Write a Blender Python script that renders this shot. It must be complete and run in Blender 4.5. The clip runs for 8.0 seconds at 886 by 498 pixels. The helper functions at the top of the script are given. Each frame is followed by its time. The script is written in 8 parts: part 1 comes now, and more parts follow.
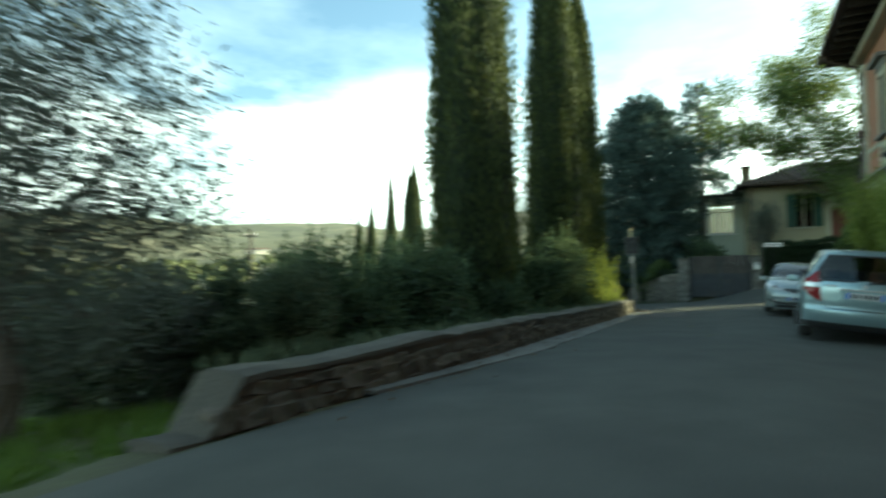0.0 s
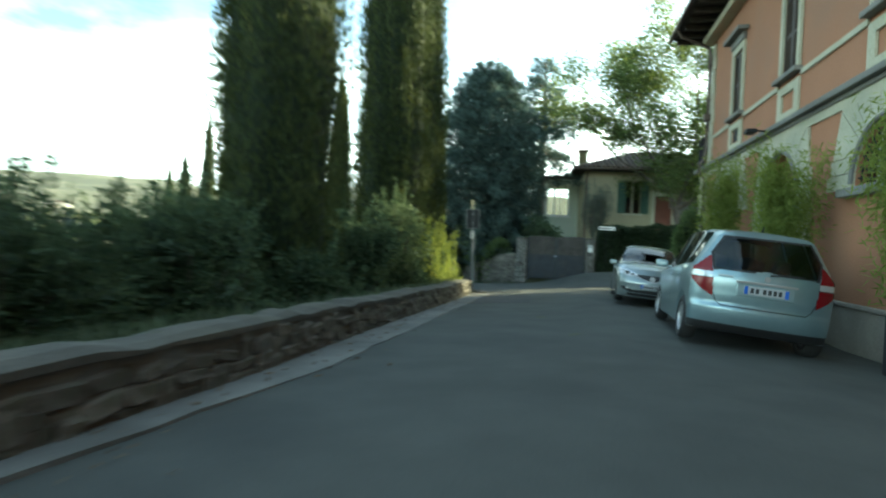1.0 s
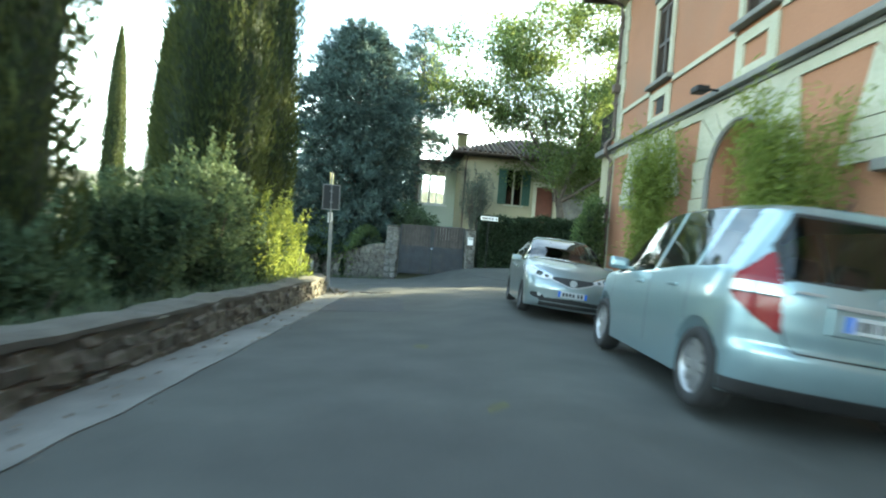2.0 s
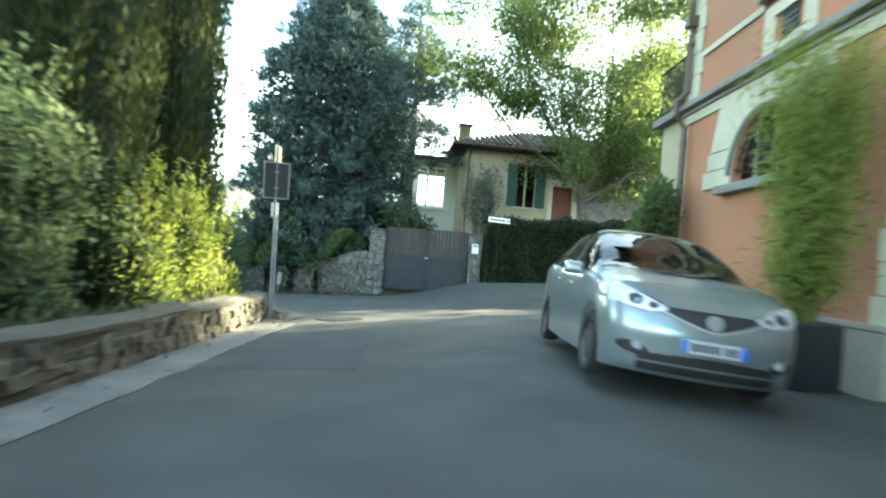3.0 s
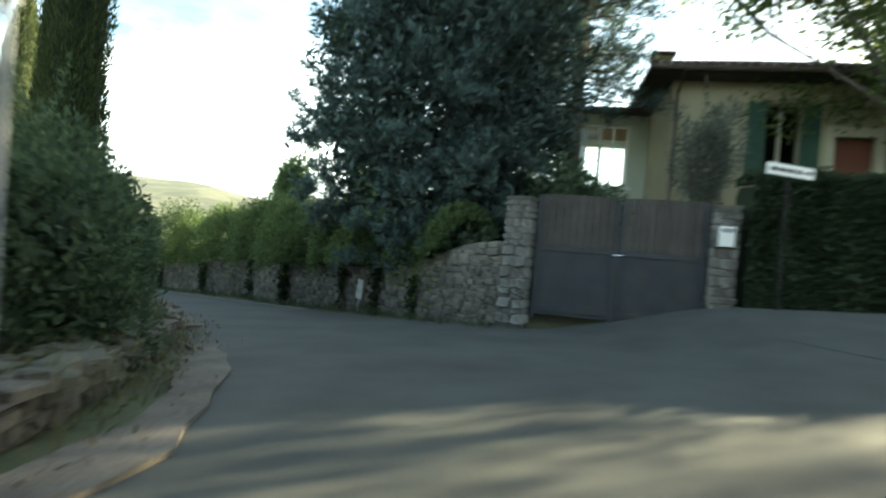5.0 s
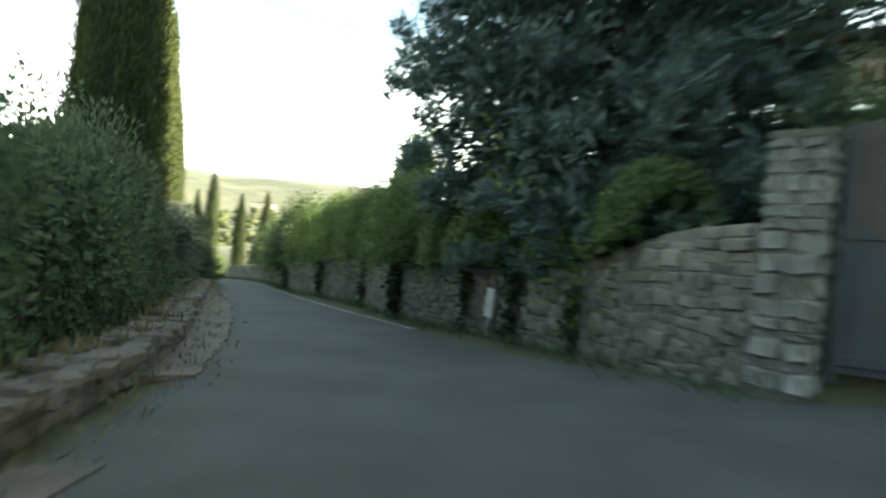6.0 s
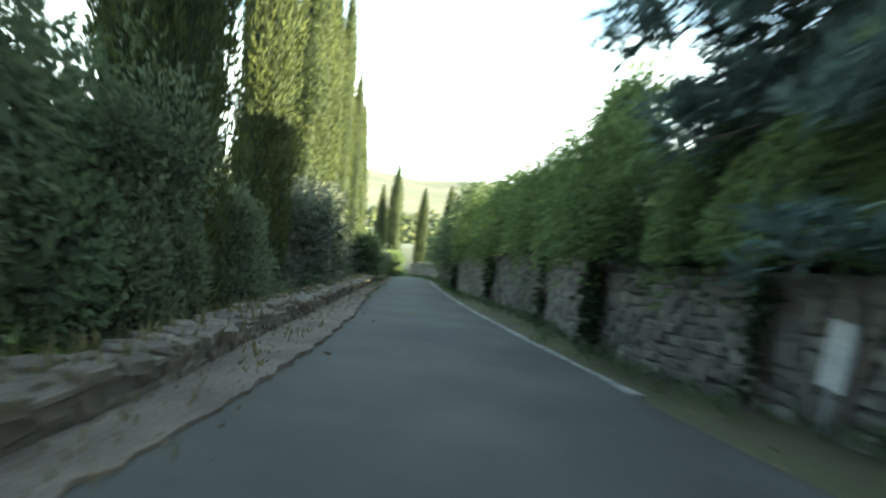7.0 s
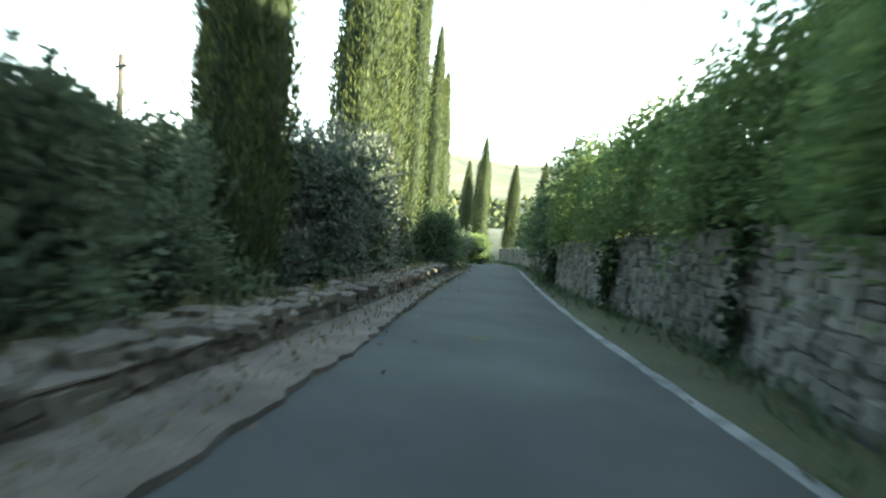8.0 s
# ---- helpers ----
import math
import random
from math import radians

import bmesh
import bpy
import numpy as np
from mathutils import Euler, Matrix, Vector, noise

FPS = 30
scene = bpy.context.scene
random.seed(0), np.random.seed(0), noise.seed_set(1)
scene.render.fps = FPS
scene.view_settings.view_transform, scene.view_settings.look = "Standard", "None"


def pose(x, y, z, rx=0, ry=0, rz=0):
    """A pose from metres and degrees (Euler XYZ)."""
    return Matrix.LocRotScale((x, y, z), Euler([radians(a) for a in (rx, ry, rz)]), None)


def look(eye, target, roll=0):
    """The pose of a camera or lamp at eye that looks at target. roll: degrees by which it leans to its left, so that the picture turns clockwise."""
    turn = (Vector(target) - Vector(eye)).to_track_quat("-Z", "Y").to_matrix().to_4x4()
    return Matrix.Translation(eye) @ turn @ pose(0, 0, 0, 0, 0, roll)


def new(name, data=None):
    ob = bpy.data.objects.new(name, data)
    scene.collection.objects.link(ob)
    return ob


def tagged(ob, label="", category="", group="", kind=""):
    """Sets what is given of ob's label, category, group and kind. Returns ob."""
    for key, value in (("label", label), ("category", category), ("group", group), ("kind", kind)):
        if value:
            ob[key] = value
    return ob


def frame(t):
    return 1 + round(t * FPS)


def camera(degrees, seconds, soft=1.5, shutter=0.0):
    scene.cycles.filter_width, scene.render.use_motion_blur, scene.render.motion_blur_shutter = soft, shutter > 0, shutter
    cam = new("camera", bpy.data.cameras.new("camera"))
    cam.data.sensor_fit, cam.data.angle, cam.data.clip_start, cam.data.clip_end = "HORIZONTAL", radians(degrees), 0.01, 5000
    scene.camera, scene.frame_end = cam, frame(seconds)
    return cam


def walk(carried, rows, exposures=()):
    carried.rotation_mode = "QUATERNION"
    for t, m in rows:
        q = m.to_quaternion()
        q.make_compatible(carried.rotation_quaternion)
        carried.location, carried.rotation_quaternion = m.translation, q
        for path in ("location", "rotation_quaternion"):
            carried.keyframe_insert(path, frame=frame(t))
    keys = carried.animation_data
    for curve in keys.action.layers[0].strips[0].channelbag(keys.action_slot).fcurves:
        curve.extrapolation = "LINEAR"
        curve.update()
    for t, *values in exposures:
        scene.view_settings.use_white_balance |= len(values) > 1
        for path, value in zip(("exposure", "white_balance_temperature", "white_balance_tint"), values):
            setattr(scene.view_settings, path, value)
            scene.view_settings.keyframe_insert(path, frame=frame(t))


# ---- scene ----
# ---------------------------------------------------------------- camera
cam = camera(76.8, 8.0, soft=2.0, shutter=0.65)
PATH = [
    (0, (1.482, -0.083, 1.510), (1.268, 1.905, 1.567), -0.8),
    (0.5, (1.686, 1.756, 1.396), (1.849, 3.748, 1.468), 1.3),
    (1, (2.138, 3.776, 1.360), (2.488, 5.745, 1.328), 2.5),
    (1.5, (2.727, 5.896, 1.302), (3.431, 7.768, 1.266), 4.2),
    (1.7, (2.989, 6.802, 1.292), (3.779, 8.638, 1.246), 4.3),
    (2.8, (5.370, 11.864, 0.999), (6.153, 13.705, 1.009), 4.7),
    (3, (5.741, 12.877, 1.019), (6.526, 14.716, 1.031), 4.6),
    (3.5, (6.719, 15.107, 0.936), (7.423, 16.978, 0.982), 4.1),
    (4, (7.683, 17.550, 0.787), (8.230, 19.473, 0.849), 4.9),
    (4.2, (7.949, 18.554, 0.738), (8.474, 20.483, 0.800), 5.1),
    (5.3, (8.898, 23.618, 0.496), (9.071, 25.610, 0.494), 4.7),
    (5.5, (8.965, 24.531, 0.483), (9.082, 26.527, 0.481), 4.5),
    (6, (9.000, 26.979, 0.449), (8.740, 28.961, 0.410), 4.9),
    (6.5, (8.635, 29.366, 0.289), (8.052, 31.279, 0.262), 5.3),
    (7, (7.881, 31.653, 0.104), (6.984, 33.439, 0.010), 5.3),
    (7.5, (6.917, 33.861, -0.119), (5.810, 35.521, -0.255), 4.7),
    (8, (5.718, 35.934, -0.274), (4.550, 37.547, -0.447), 5),
]
EXPOSURES = [(0, 1.98, 6200, -21), (0.5, 2.07, 6150, -21), (1, 2.55, 6100, -16), (1.5, 3.15, 6100, -12), (3, 3.75, 6050, -8), (3.5, 3.62, 6100, -8), (4, 3.18, 6050, -9), (5.5, 2.70, 6700, -6), (6, 2.97, 6850, -8), (6.5, 3.05, 6600, -10), (7, 3.2, 6400, -9), (8, 3.2, 6100, -8)]
walk(cam, [(t, look(eye, target, roll)) for t, eye, target, roll in PATH], EXPOSURES)

# ---------------------------------------------------------------- daylight
SUN_AZ = Vector((0.9272, 0.3746))
SUN_EL = 18.5
world = bpy.data.worlds.new("daylight")
scene.world = world
world.use_nodes = True
wn, wl = world.node_tree.nodes, world.node_tree.links
wn.clear()
w_out = wn.new("ShaderNodeOutputWorld")
w_bg = wn.new("ShaderNodeBackground")
w_sky = wn.new("ShaderNodeTexSky")
w_sky.sky_type = "NISHITA"
w_sky.sun_disc = False
w_sky.sun_elevation = radians(SUN_EL)
w_sky.sun_rotation = math.atan2(SUN_AZ.x, SUN_AZ.y)
w_sky.air_density, w_sky.dust_density, w_sky.ozone_density = 1.0, 1.6, 1.0
w_co = wn.new("ShaderNodeTexCoord")
w_sep = wn.new("ShaderNodeSeparateXYZ")
w_map = wn.new("ShaderNodeMapping")
w_map.inputs["Scale"].default_value = (1.0, 1.0, 2.6)
w_noise = wn.new("ShaderNodeTexNoise")
w_noise.inputs["Scale"].default_value = 1.9
w_noise.inputs["Detail"].default_value = 7.0
w_noise.inputs["Roughness"].default_value = 0.55
w_ramp = wn.new("ShaderNodeValToRGB")
w_ramp.color_ramp.elements[0].position, w_ramp.color_ramp.elements[1].position = 0.42, 0.60
w_low = wn.new("ShaderNodeMapRange")
w_low.inputs["From Min"].default_value, w_low.inputs["From Max"].default_value = 0.14, 0.34
w_low.inputs["To Min"].default_value, w_low.inputs["To Max"].default_value = 1.0, 0.10
w_mul = wn.new("ShaderNodeMath")
w_mul.operation = "MULTIPLY"
w_mix = wn.new("ShaderNodeMixRGB")
w_mix.inputs["Color2"].default_value = (15.0, 15.2, 15.0, 1)
wl.new(w_co.outputs["Generated"], w_map.inputs["Vector"])
wl.new(w_co.outputs["Generated"], w_sep.inputs["Vector"])
wl.new(w_map.outputs["Vector"], w_noise.inputs["Vector"])
wl.new(w_noise.outputs["Fac"], w_ramp.inputs["Fac"])
wl.new(w_sep.outputs["Z"], w_low.inputs["Value"])
wl.new(w_ramp.outputs["Color"], w_mul.inputs[0])
wl.new(w_low.outputs["Result"], w_mul.inputs[1])
wl.new(w_mul.outputs["Value"], w_mix.inputs["Fac"])
wl.new(w_sky.outputs["Color"], w_mix.inputs["Color1"])
wl.new(w_mix.outputs["Color"], w_bg.inputs["Color"])
w_bg.inputs["Strength"].default_value = 0.088
wl.new(w_bg.outputs["Background"], w_out.inputs["Surface"])

sun_data = bpy.data.lights.new("sun", "SUN")
sun_data.energy, sun_data.angle, sun_data.color = 5.0, radians(0.55), (1.0, 0.82, 0.56)
sun = new("sun", sun_data)
sun_dir = Vector((SUN_AZ.x * math.cos(radians(SUN_EL)), SUN_AZ.y * math.cos(radians(SUN_EL)), math.sin(radians(SUN_EL))))
sun.matrix_world = look(Vector((0, 0, 60)) + sun_dir, (0, 0, 60))

# ---------------------------------------------------------------- materials
def nodes_of(name):
    m = bpy.data.materials.new(name)
    m.use_nodes = True
    nt = m.node_tree
    return m, nt.nodes, nt.links, nt.nodes["Principled BSDF"]


def speckled(name, a, b, scale=6.0, fine=60.0, rough=0.85, bump=0.3, metal=0.0, per_piece=0.0, stain=None, stain_scale=0.6, stain_amount=0.6, dist=0.01):
    """A surface between two colours with coarse and fine variation, stains and relief."""
    m, n, l, p = nodes_of(name)
    co = n.new("ShaderNodeTexCoord")
    n1 = n.new("ShaderNodeTexNoise")
    n1.inputs["Scale"].default_value, n1.inputs["Detail"].default_value = scale, 5.0
    n2 = n.new("ShaderNodeTexNoise")
    n2.inputs["Scale"].default_value, n2.inputs["Detail"].default_value = fine, 4.0
    for x in (n1, n2):
        l.new(co.outputs["Object"], x.inputs["Vector"])
    mixf = n.new("ShaderNodeMath")
    mixf.operation = "MULTIPLY_ADD"
    mixf.inputs[1].default_value, mixf.inputs[2].default_value = 0.5, 0.0
    l.new(n2.outputs["Fac"], mixf.inputs[0])
    add = n.new("ShaderNodeMath")
    add.operation = "MULTIPLY_ADD"
    add.inputs[1].default_value = 0.5
    l.new(n1.outputs["Fac"], add.inputs[0])
    l.new(mixf.outputs["Value"], add.inputs[2])
    ramp = n.new("ShaderNodeValToRGB")
    ramp.color_ramp.elements[0].color, ramp.color_ramp.elements[1].color = (*a, 1), (*b, 1)
    ramp.color_ramp.elements[0].position, ramp.color_ramp.elements[1].position = 0.36, 0.64
    l.new(add.outputs["Value"], ramp.inputs["Fac"])
    colour = ramp.outputs["Color"]
    if stain:
        n3 = n.new("ShaderNodeTexNoise")
        n3.inputs["Scale"].default_value, n3.inputs["Detail"].default_value = stain_scale, 6.0
        l.new(co.outputs["Object"], n3.inputs["Vector"])
        r3 = n.new("ShaderNodeMapRange")
        r3.inputs["From Min"].default_value, r3.inputs["From Max"].default_value = 0.5, 0.72
        r3.inputs["To Max"].default_value = stain_amount
        l.new(n3.outputs["Fac"], r3.inputs["Value"])
        mx = n.new("ShaderNodeMixRGB")
        mx.inputs["Color2"].default_value = (*stain, 1)
        l.new(r3.outputs["Result"], mx.inputs["Fac"])
        l.new(colour, mx.inputs["Color1"])
        colour = mx.outputs["Color"]
    if per_piece:
        info = n.new("ShaderNodeObjectInfo")
        geo = n.new("ShaderNodeNewGeometry")
        both = n.new("ShaderNodeMath")
        both.operation = "ADD"
        l.new(info.outputs["Random"], both.inputs[0])
        l.new(geo.outputs["Random Per Island"], both.inputs[1])
        fr = n.new("ShaderNodeMath")
        fr.operation = "FRACT"
        l.new(both.outputs["Value"], fr.inputs[0])
        mr = n.new("ShaderNodeMapRange")
        mr.inputs["To Min"].default_value, mr.inputs["To Max"].default_value = 1 - per_piece, 1 + per_piece
        l.new(fr.outputs["Value"], mr.inputs["Value"])
        hs = n.new("ShaderNodeHueSaturation")
        l.new(mr.outputs["Result"], hs.inputs["Value"])
        l.new(colour, hs.inputs["Color"])
        colour = hs.outputs["Color"]
    l.new(colour, p.inputs["Base Color"])
    p.inputs["Roughness"].default_value, p.inputs["Metallic"].default_value = rough, metal
    if bump:
        b = n.new("ShaderNodeBump")
        b.inputs["Strength"].default_value, b.inputs["Distance"].default_value = bump, dist
        l.new(add.outputs["Value"], b.inputs["Height"])
        l.new(b.outputs["Normal"], p.inputs["Normal"])
    return m


def leafy(name, dark, light, translucent=0.35, rough=0.6, scale=0.8, vary=0.55):
    """Leaves: every leaf a little different, patches of darker and lighter growth, some light through them."""
    m, n, l, p = nodes_of(name)
    geo = n.new("ShaderNodeNewGeometry")
    co = n.new("ShaderNodeTexCoord")
    nz = n.new("ShaderNodeTexNoise")
    nz.inputs["Scale"].default_value = scale
    l.new(co.outputs["Object"], nz.inputs["Vector"])
    mx = n.new("ShaderNodeMath")
    mx.operation = "MULTIPLY_ADD"
    mx.inputs[1].default_value = vary
    l.new(geo.outputs["Random Per Island"], mx.inputs[0])
    sc = n.new("ShaderNodeMath")
    sc.operation = "MULTIPLY"
    sc.inputs[1].default_value = 0.5
    l.new(nz.outputs["Fac"], sc.inputs[0])
    l.new(sc.outputs["Value"], mx.inputs[2])
    ramp = n.new("ShaderNodeValToRGB")
    ramp.color_ramp.elements[0].color, ramp.color_ramp.elements[1].color = (*dark, 1), (*light, 1)
    ramp.color_ramp.elements[0].position, ramp.color_ramp.elements[1].position = 0.15, 0.30 + vary
    l.new(mx.outputs["Value"], ramp.inputs["Fac"])
    l.new(ramp.outputs["Color"], p.inputs["Base Color"])
    p.inputs["Roughness"].default_value = rough
    p.inputs["Specular IOR Level"].default_value = 0.15
    tr = n.new("ShaderNodeBsdfTranslucent")
    hs = n.new("ShaderNodeHueSaturation")
    hs.inputs["Hue"].default_value, hs.inputs["Value"].default_value, hs.inputs["Saturation"].default_value = 0.48, 1.5, 1.1
    l.new(ramp.outputs["Color"], hs.inputs["Color"])
    l.new(hs.outputs["Color"], tr.inputs["Color"])
    mix = n.new("ShaderNodeMixShader")
    mix.inputs["Fac"].default_value = translucent
    l.new(p.outputs["BSDF"], mix.inputs[1])
    l.new(tr.outputs["BSDF"], mix.inputs[2])
    l.new(mix.outputs["Shader"], n["Material Output"].inputs["Surface"])
    return m


def plain(name, colour, rough=0.5, metal=0.0, coat=0.0, spec=0.5):
    m, n, l, p = nodes_of(name)
    co = n.new("ShaderNodeTexCoord")
    nz = n.new("ShaderNodeTexNoise")
    nz.inputs["Scale"].default_value, nz.inputs["Detail"].default_value = 9.0, 4.0
    l.new(co.outputs["Object"], nz.inputs["Vector"])
    r = n.new("ShaderNodeMapRange")
    r.inputs["To Min"].default_value, r.inputs["To Max"].default_value = max(rough - 0.06, 0.02), min(rough + 0.1, 1)
    l.new(nz.outputs["Fac"], r.inputs["Value"])
    l.new(r.outputs["Result"], p.inputs["Roughness"])
    mx = n.new("ShaderNodeMixRGB")
    mx.inputs["Color1"].default_value = (*[c * 0.9 for c in colour], 1)
    mx.inputs["Color2"].default_value = (*[min(c * 1.07, 1) for c in colour], 1)
    l.new(nz.outputs["Fac"], mx.inputs["Fac"])
    l.new(mx.outputs["Color"], p.inputs["Base Color"])
    p.inputs["Metallic"].default_value = metal
    p.inputs["Coat Weight"].default_value = coat
    p.inputs["Specular IOR Level"].default_value = spec
    return m


def glassy(name, tint, gloss=0.06):
    """A thin tinted pane: mirror reflection by its angle, the rest seen through."""
    m, n, l, p = nodes_of(name)
    n.remove(p)
    tr, gl, mix, lw = n.new("ShaderNodeBsdfTransparent"), n.new("ShaderNodeBsdfGlossy"), n.new("ShaderNodeMixShader"), n.new("ShaderNodeLayerWeight")
    tr.inputs["Color"].default_value = (*tint, 1)
    gl.inputs["Roughness"].default_value = 0.03
    lw.inputs["Blend"].default_value = 0.5
    pw, mr = n.new("ShaderNodeMath"), n.new("ShaderNodeMapRange")
    pw.operation = "POWER"
    pw.inputs[1].default_value = 4.0
    mr.inputs["To Min"].default_value, mr.inputs["To Max"].default_value = gloss, 1.0
    l.new(lw.outputs["Facing"], pw.inputs[0])
    l.new(pw.outputs["Value"], mr.inputs["Value"])
    l.new(mr.outputs["Result"], mix.inputs["Fac"])
    l.new(tr.outputs["BSDF"], mix.inputs[1])
    l.new(gl.outputs["BSDF"], mix.inputs[2])
    l.new(mix.outputs["Shader"], n["Material Output"].inputs["Surface"])
    return m


M_ASPHALT = speckled("asphalt", (0.036, 0.0375, 0.0335), (0.073, 0.0755, 0.067), 1.2, 140, 0.9, 0.5, stain=(0.028, 0.029, 0.03), stain_scale=0.35, stain_amount=0.5, dist=0.006)
M_PATCH = speckled("asphalt_patch", (0.030, 0.031, 0.033), (0.055, 0.056, 0.058), 2.0, 160, 0.88, 0.5, dist=0.006)
M_GUTTER = speckled("worn_gutter_concrete", (0.10, 0.10, 0.092), (0.19, 0.185, 0.17), 2.0, 70, 0.92, 0.4, stain=(0.06, 0.058, 0.05), stain_scale=0.9, stain_amount=0.7)
M_LINE = speckled("worn_line_paint", (0.12, 0.12, 0.117), (0.29, 0.29, 0.275), 5.0, 90, 0.8, 0.2, stain=(0.07, 0.07, 0.07), stain_scale=4.0, stain_amount=0.9)
M_EARTH = speckled("earth_and_grass", (0.055, 0.050, 0.030), (0.085, 0.095, 0.035), 0.7, 25, 0.95, 0.6, stain=(0.10, 0.085, 0.06), stain_scale=0.4, stain_amount=0.5, dist=0.03)
M_GRASS = leafy("grass_blades", (0.05, 0.085, 0.02), (0.13, 0.20, 0.045), 0.3)
M_STONE = speckled("grey_field_stone", (0.15, 0.15, 0.145), (0.32, 0.315, 0.295), 3.0, 45, 0.9, 0.7, per_piece=0.30, stain=(0.09, 0.10, 0.07), stain_scale=1.4, stain_amount=0.7, dist=0.015)
M_PIER = speckled("grey_pier_stone", (0.105, 0.102, 0.095), (0.235, 0.228, 0.210), 3.0, 45, 0.9, 0.7, per_piece=0.32, stain=(0.08, 0.085, 0.06), stain_scale=1.4, stain_amount=0.7, dist=0.015)
M_VERGE = speckled("dirt_and_gravel", (0.072, 0.058, 0.045), (0.175, 0.145, 0.115), 2.5, 35, 0.95, 0.9, stain=(0.06, 0.05, 0.035), stain_scale=1.6, stain_amount=0.8, dist=0.02)
M_WSTONE = speckled("dark_garden_stone", (0.092, 0.085, 0.070), (0.180, 0.165, 0.138), 3.0, 45, 0.92, 0.8, per_piece=0.32, stain=(0.045, 0.05, 0.03), stain_scale=0.9, stain_amount=0.8, dist=0.015)
M_DSTONE = speckled("mossy_brown_stone", (0.070, 0.058, 0.045), (0.155, 0.132, 0.106), 3.0, 45, 0.92, 0.7, per_piece=0.28, stain=(0.06, 0.065, 0.035), stain_scale=1.2, stain_amount=0.8, dist=0.015)
M_MORTAR = speckled("earthy_mortar", (0.065, 0.061, 0.052), (0.125, 0.117, 0.10), 3.0, 50, 0.95, 0.8, dist=0.02)
M_CAP = speckled("weathered_cap", (0.045, 0.041, 0.033), (0.100, 0.090, 0.072), 2.0, 40, 0.92, 0.6, stain=(0.10, 0.09, 0.06), stain_scale=1.5)
M_ORANGE = speckled("orange_plaster", (0.310, 0.148, 0.083), (0.385, 0.190, 0.108), 0.9, 30, 0.92, 0.25, stain=(0.245, 0.150, 0.102), stain_scale=0.45, stain_amount=0.8, dist=0.006)
M_TRIM = speckled("pale_plaster", (0.40, 0.385, 0.28), (0.52, 0.50, 0.385), 1.2, 30, 0.9, 0.25, stain=(0.30, 0.31, 0.25), stain_scale=0.8, stain_amount=0.6, dist=0.005)
M_CORNICE = speckled("grey_stone_cornice", (0.145, 0.142, 0.13), (0.26, 0.255, 0.235), 1.4, 40, 0.9, 0.4, stain=(0.08, 0.08, 0.075), stain_scale=0.7, stain_amount=0.7)
M_PLINTH = speckled("grey_plinth", (0.25, 0.23, 0.195), (0.37, 0.345, 0.30), 1.0, 40, 0.9, 0.3, stain=(0.18, 0.17, 0.15), stain_scale=0.8)
M_SHUTTER = speckled("brown_shutter_paint", (0.035, 0.024, 0.018), (0.065, 0.045, 0.034), 4.0, 50, 0.6, 0.2)
M_GREENSH = speckled("green_shutter_paint", (0.014, 0.052, 0.034), (0.028, 0.085, 0.055), 4.0, 50, 0.6, 0.2)
M_OLDWALL = speckled("old_tan_plaster", (0.20, 0.165, 0.115), (0.34, 0.29, 0.21), 1.4, 30, 0.95, 0.6, stain=(0.13, 0.11, 0.08), stain_scale=0.8, stain_amount=0.8, dist=0.015)
M_YELLOW = speckled("yellow_plaster", (0.29, 0.27, 0.18), (0.38, 0.35, 0.235), 0.7, 30, 0.92, 0.2, stain=(0.36, 0.33, 0.23), stain_scale=0.5)
M_PALEGREEN = speckled("pale_green_plaster", (0.52, 0.56, 0.47), (0.60, 0.64, 0.55), 1.0, 30, 0.9, 0.2)
M_TILE = speckled("clay_roof_tile", (0.085, 0.060, 0.050), (0.155, 0.108, 0.085), 3.0, 40, 0.9, 0.4, per_piece=0.25, stain=(0.075, 0.068, 0.055), stain_scale=1.0)
M_EAVE = speckled("dark_eave_wood", (0.030, 0.024, 0.020), (0.060, 0.048, 0.040), 5.0, 60, 0.8, 0.3)
M_WOOD = speckled("grey_brown_wood", (0.034, 0.030, 0.027), (0.078, 0.068, 0.060), 4.0, 60, 0.85, 0.4, per_piece=0.15)
M_DOORWOOD = speckled("varnished_door_wood", (0.15, 0.07, 0.032), (0.24, 0.115, 0.055), 4.0, 60, 0.5, 0.3)
M_REDDOOR = speckled("red_brown_door", (0.115, 0.036, 0.022), (0.165, 0.055, 0.032), 3.0, 50, 0.6, 0.2)
M_GATEMETAL = speckled("dark_gate_metal", (0.020, 0.024, 0.029), (0.038, 0.044, 0.052), 3.0, 60, 0.75, 0.2, stain=(0.07, 0.055, 0.04), stain_scale=2.0, stain_amount=0.4)
M_IRON = plain("wrought_iron", (0.025, 0.025, 0.027), 0.55, 0.6)
M_PIPE = plain("brown_downpipe", (0.10, 0.075, 0.06), 0.45, 0.3)
M_GALV = plain("galvanised_steel", (0.32, 0.33, 0.335), 0.6, 0.6)
M_SIGNBACK = plain("grey_sign_back", (0.055, 0.056, 0.056), 0.75, 0.0, 0.0, 0.2)
M_SIGNRIM = plain("dull_sign_rim", (0.26, 0.26, 0.25), 0.7)
M_WHITE = plain("white_enamel", (0.80, 0.80, 0.78), 0.45)
M_MARKER = speckled("weathered_white_board", (0.34, 0.34, 0.32), (0.52, 0.52, 0.49), 6.0, 60, 0.7, 0.2, stain=(0.22, 0.21, 0.18), stain_scale=5.0)
M_YSIGN = plain("pale_yellow_plate", (0.75, 0.68, 0.36), 0.45)
M_BLACKTXT = plain("black_lettering", (0.02, 0.02, 0.022), 0.6)
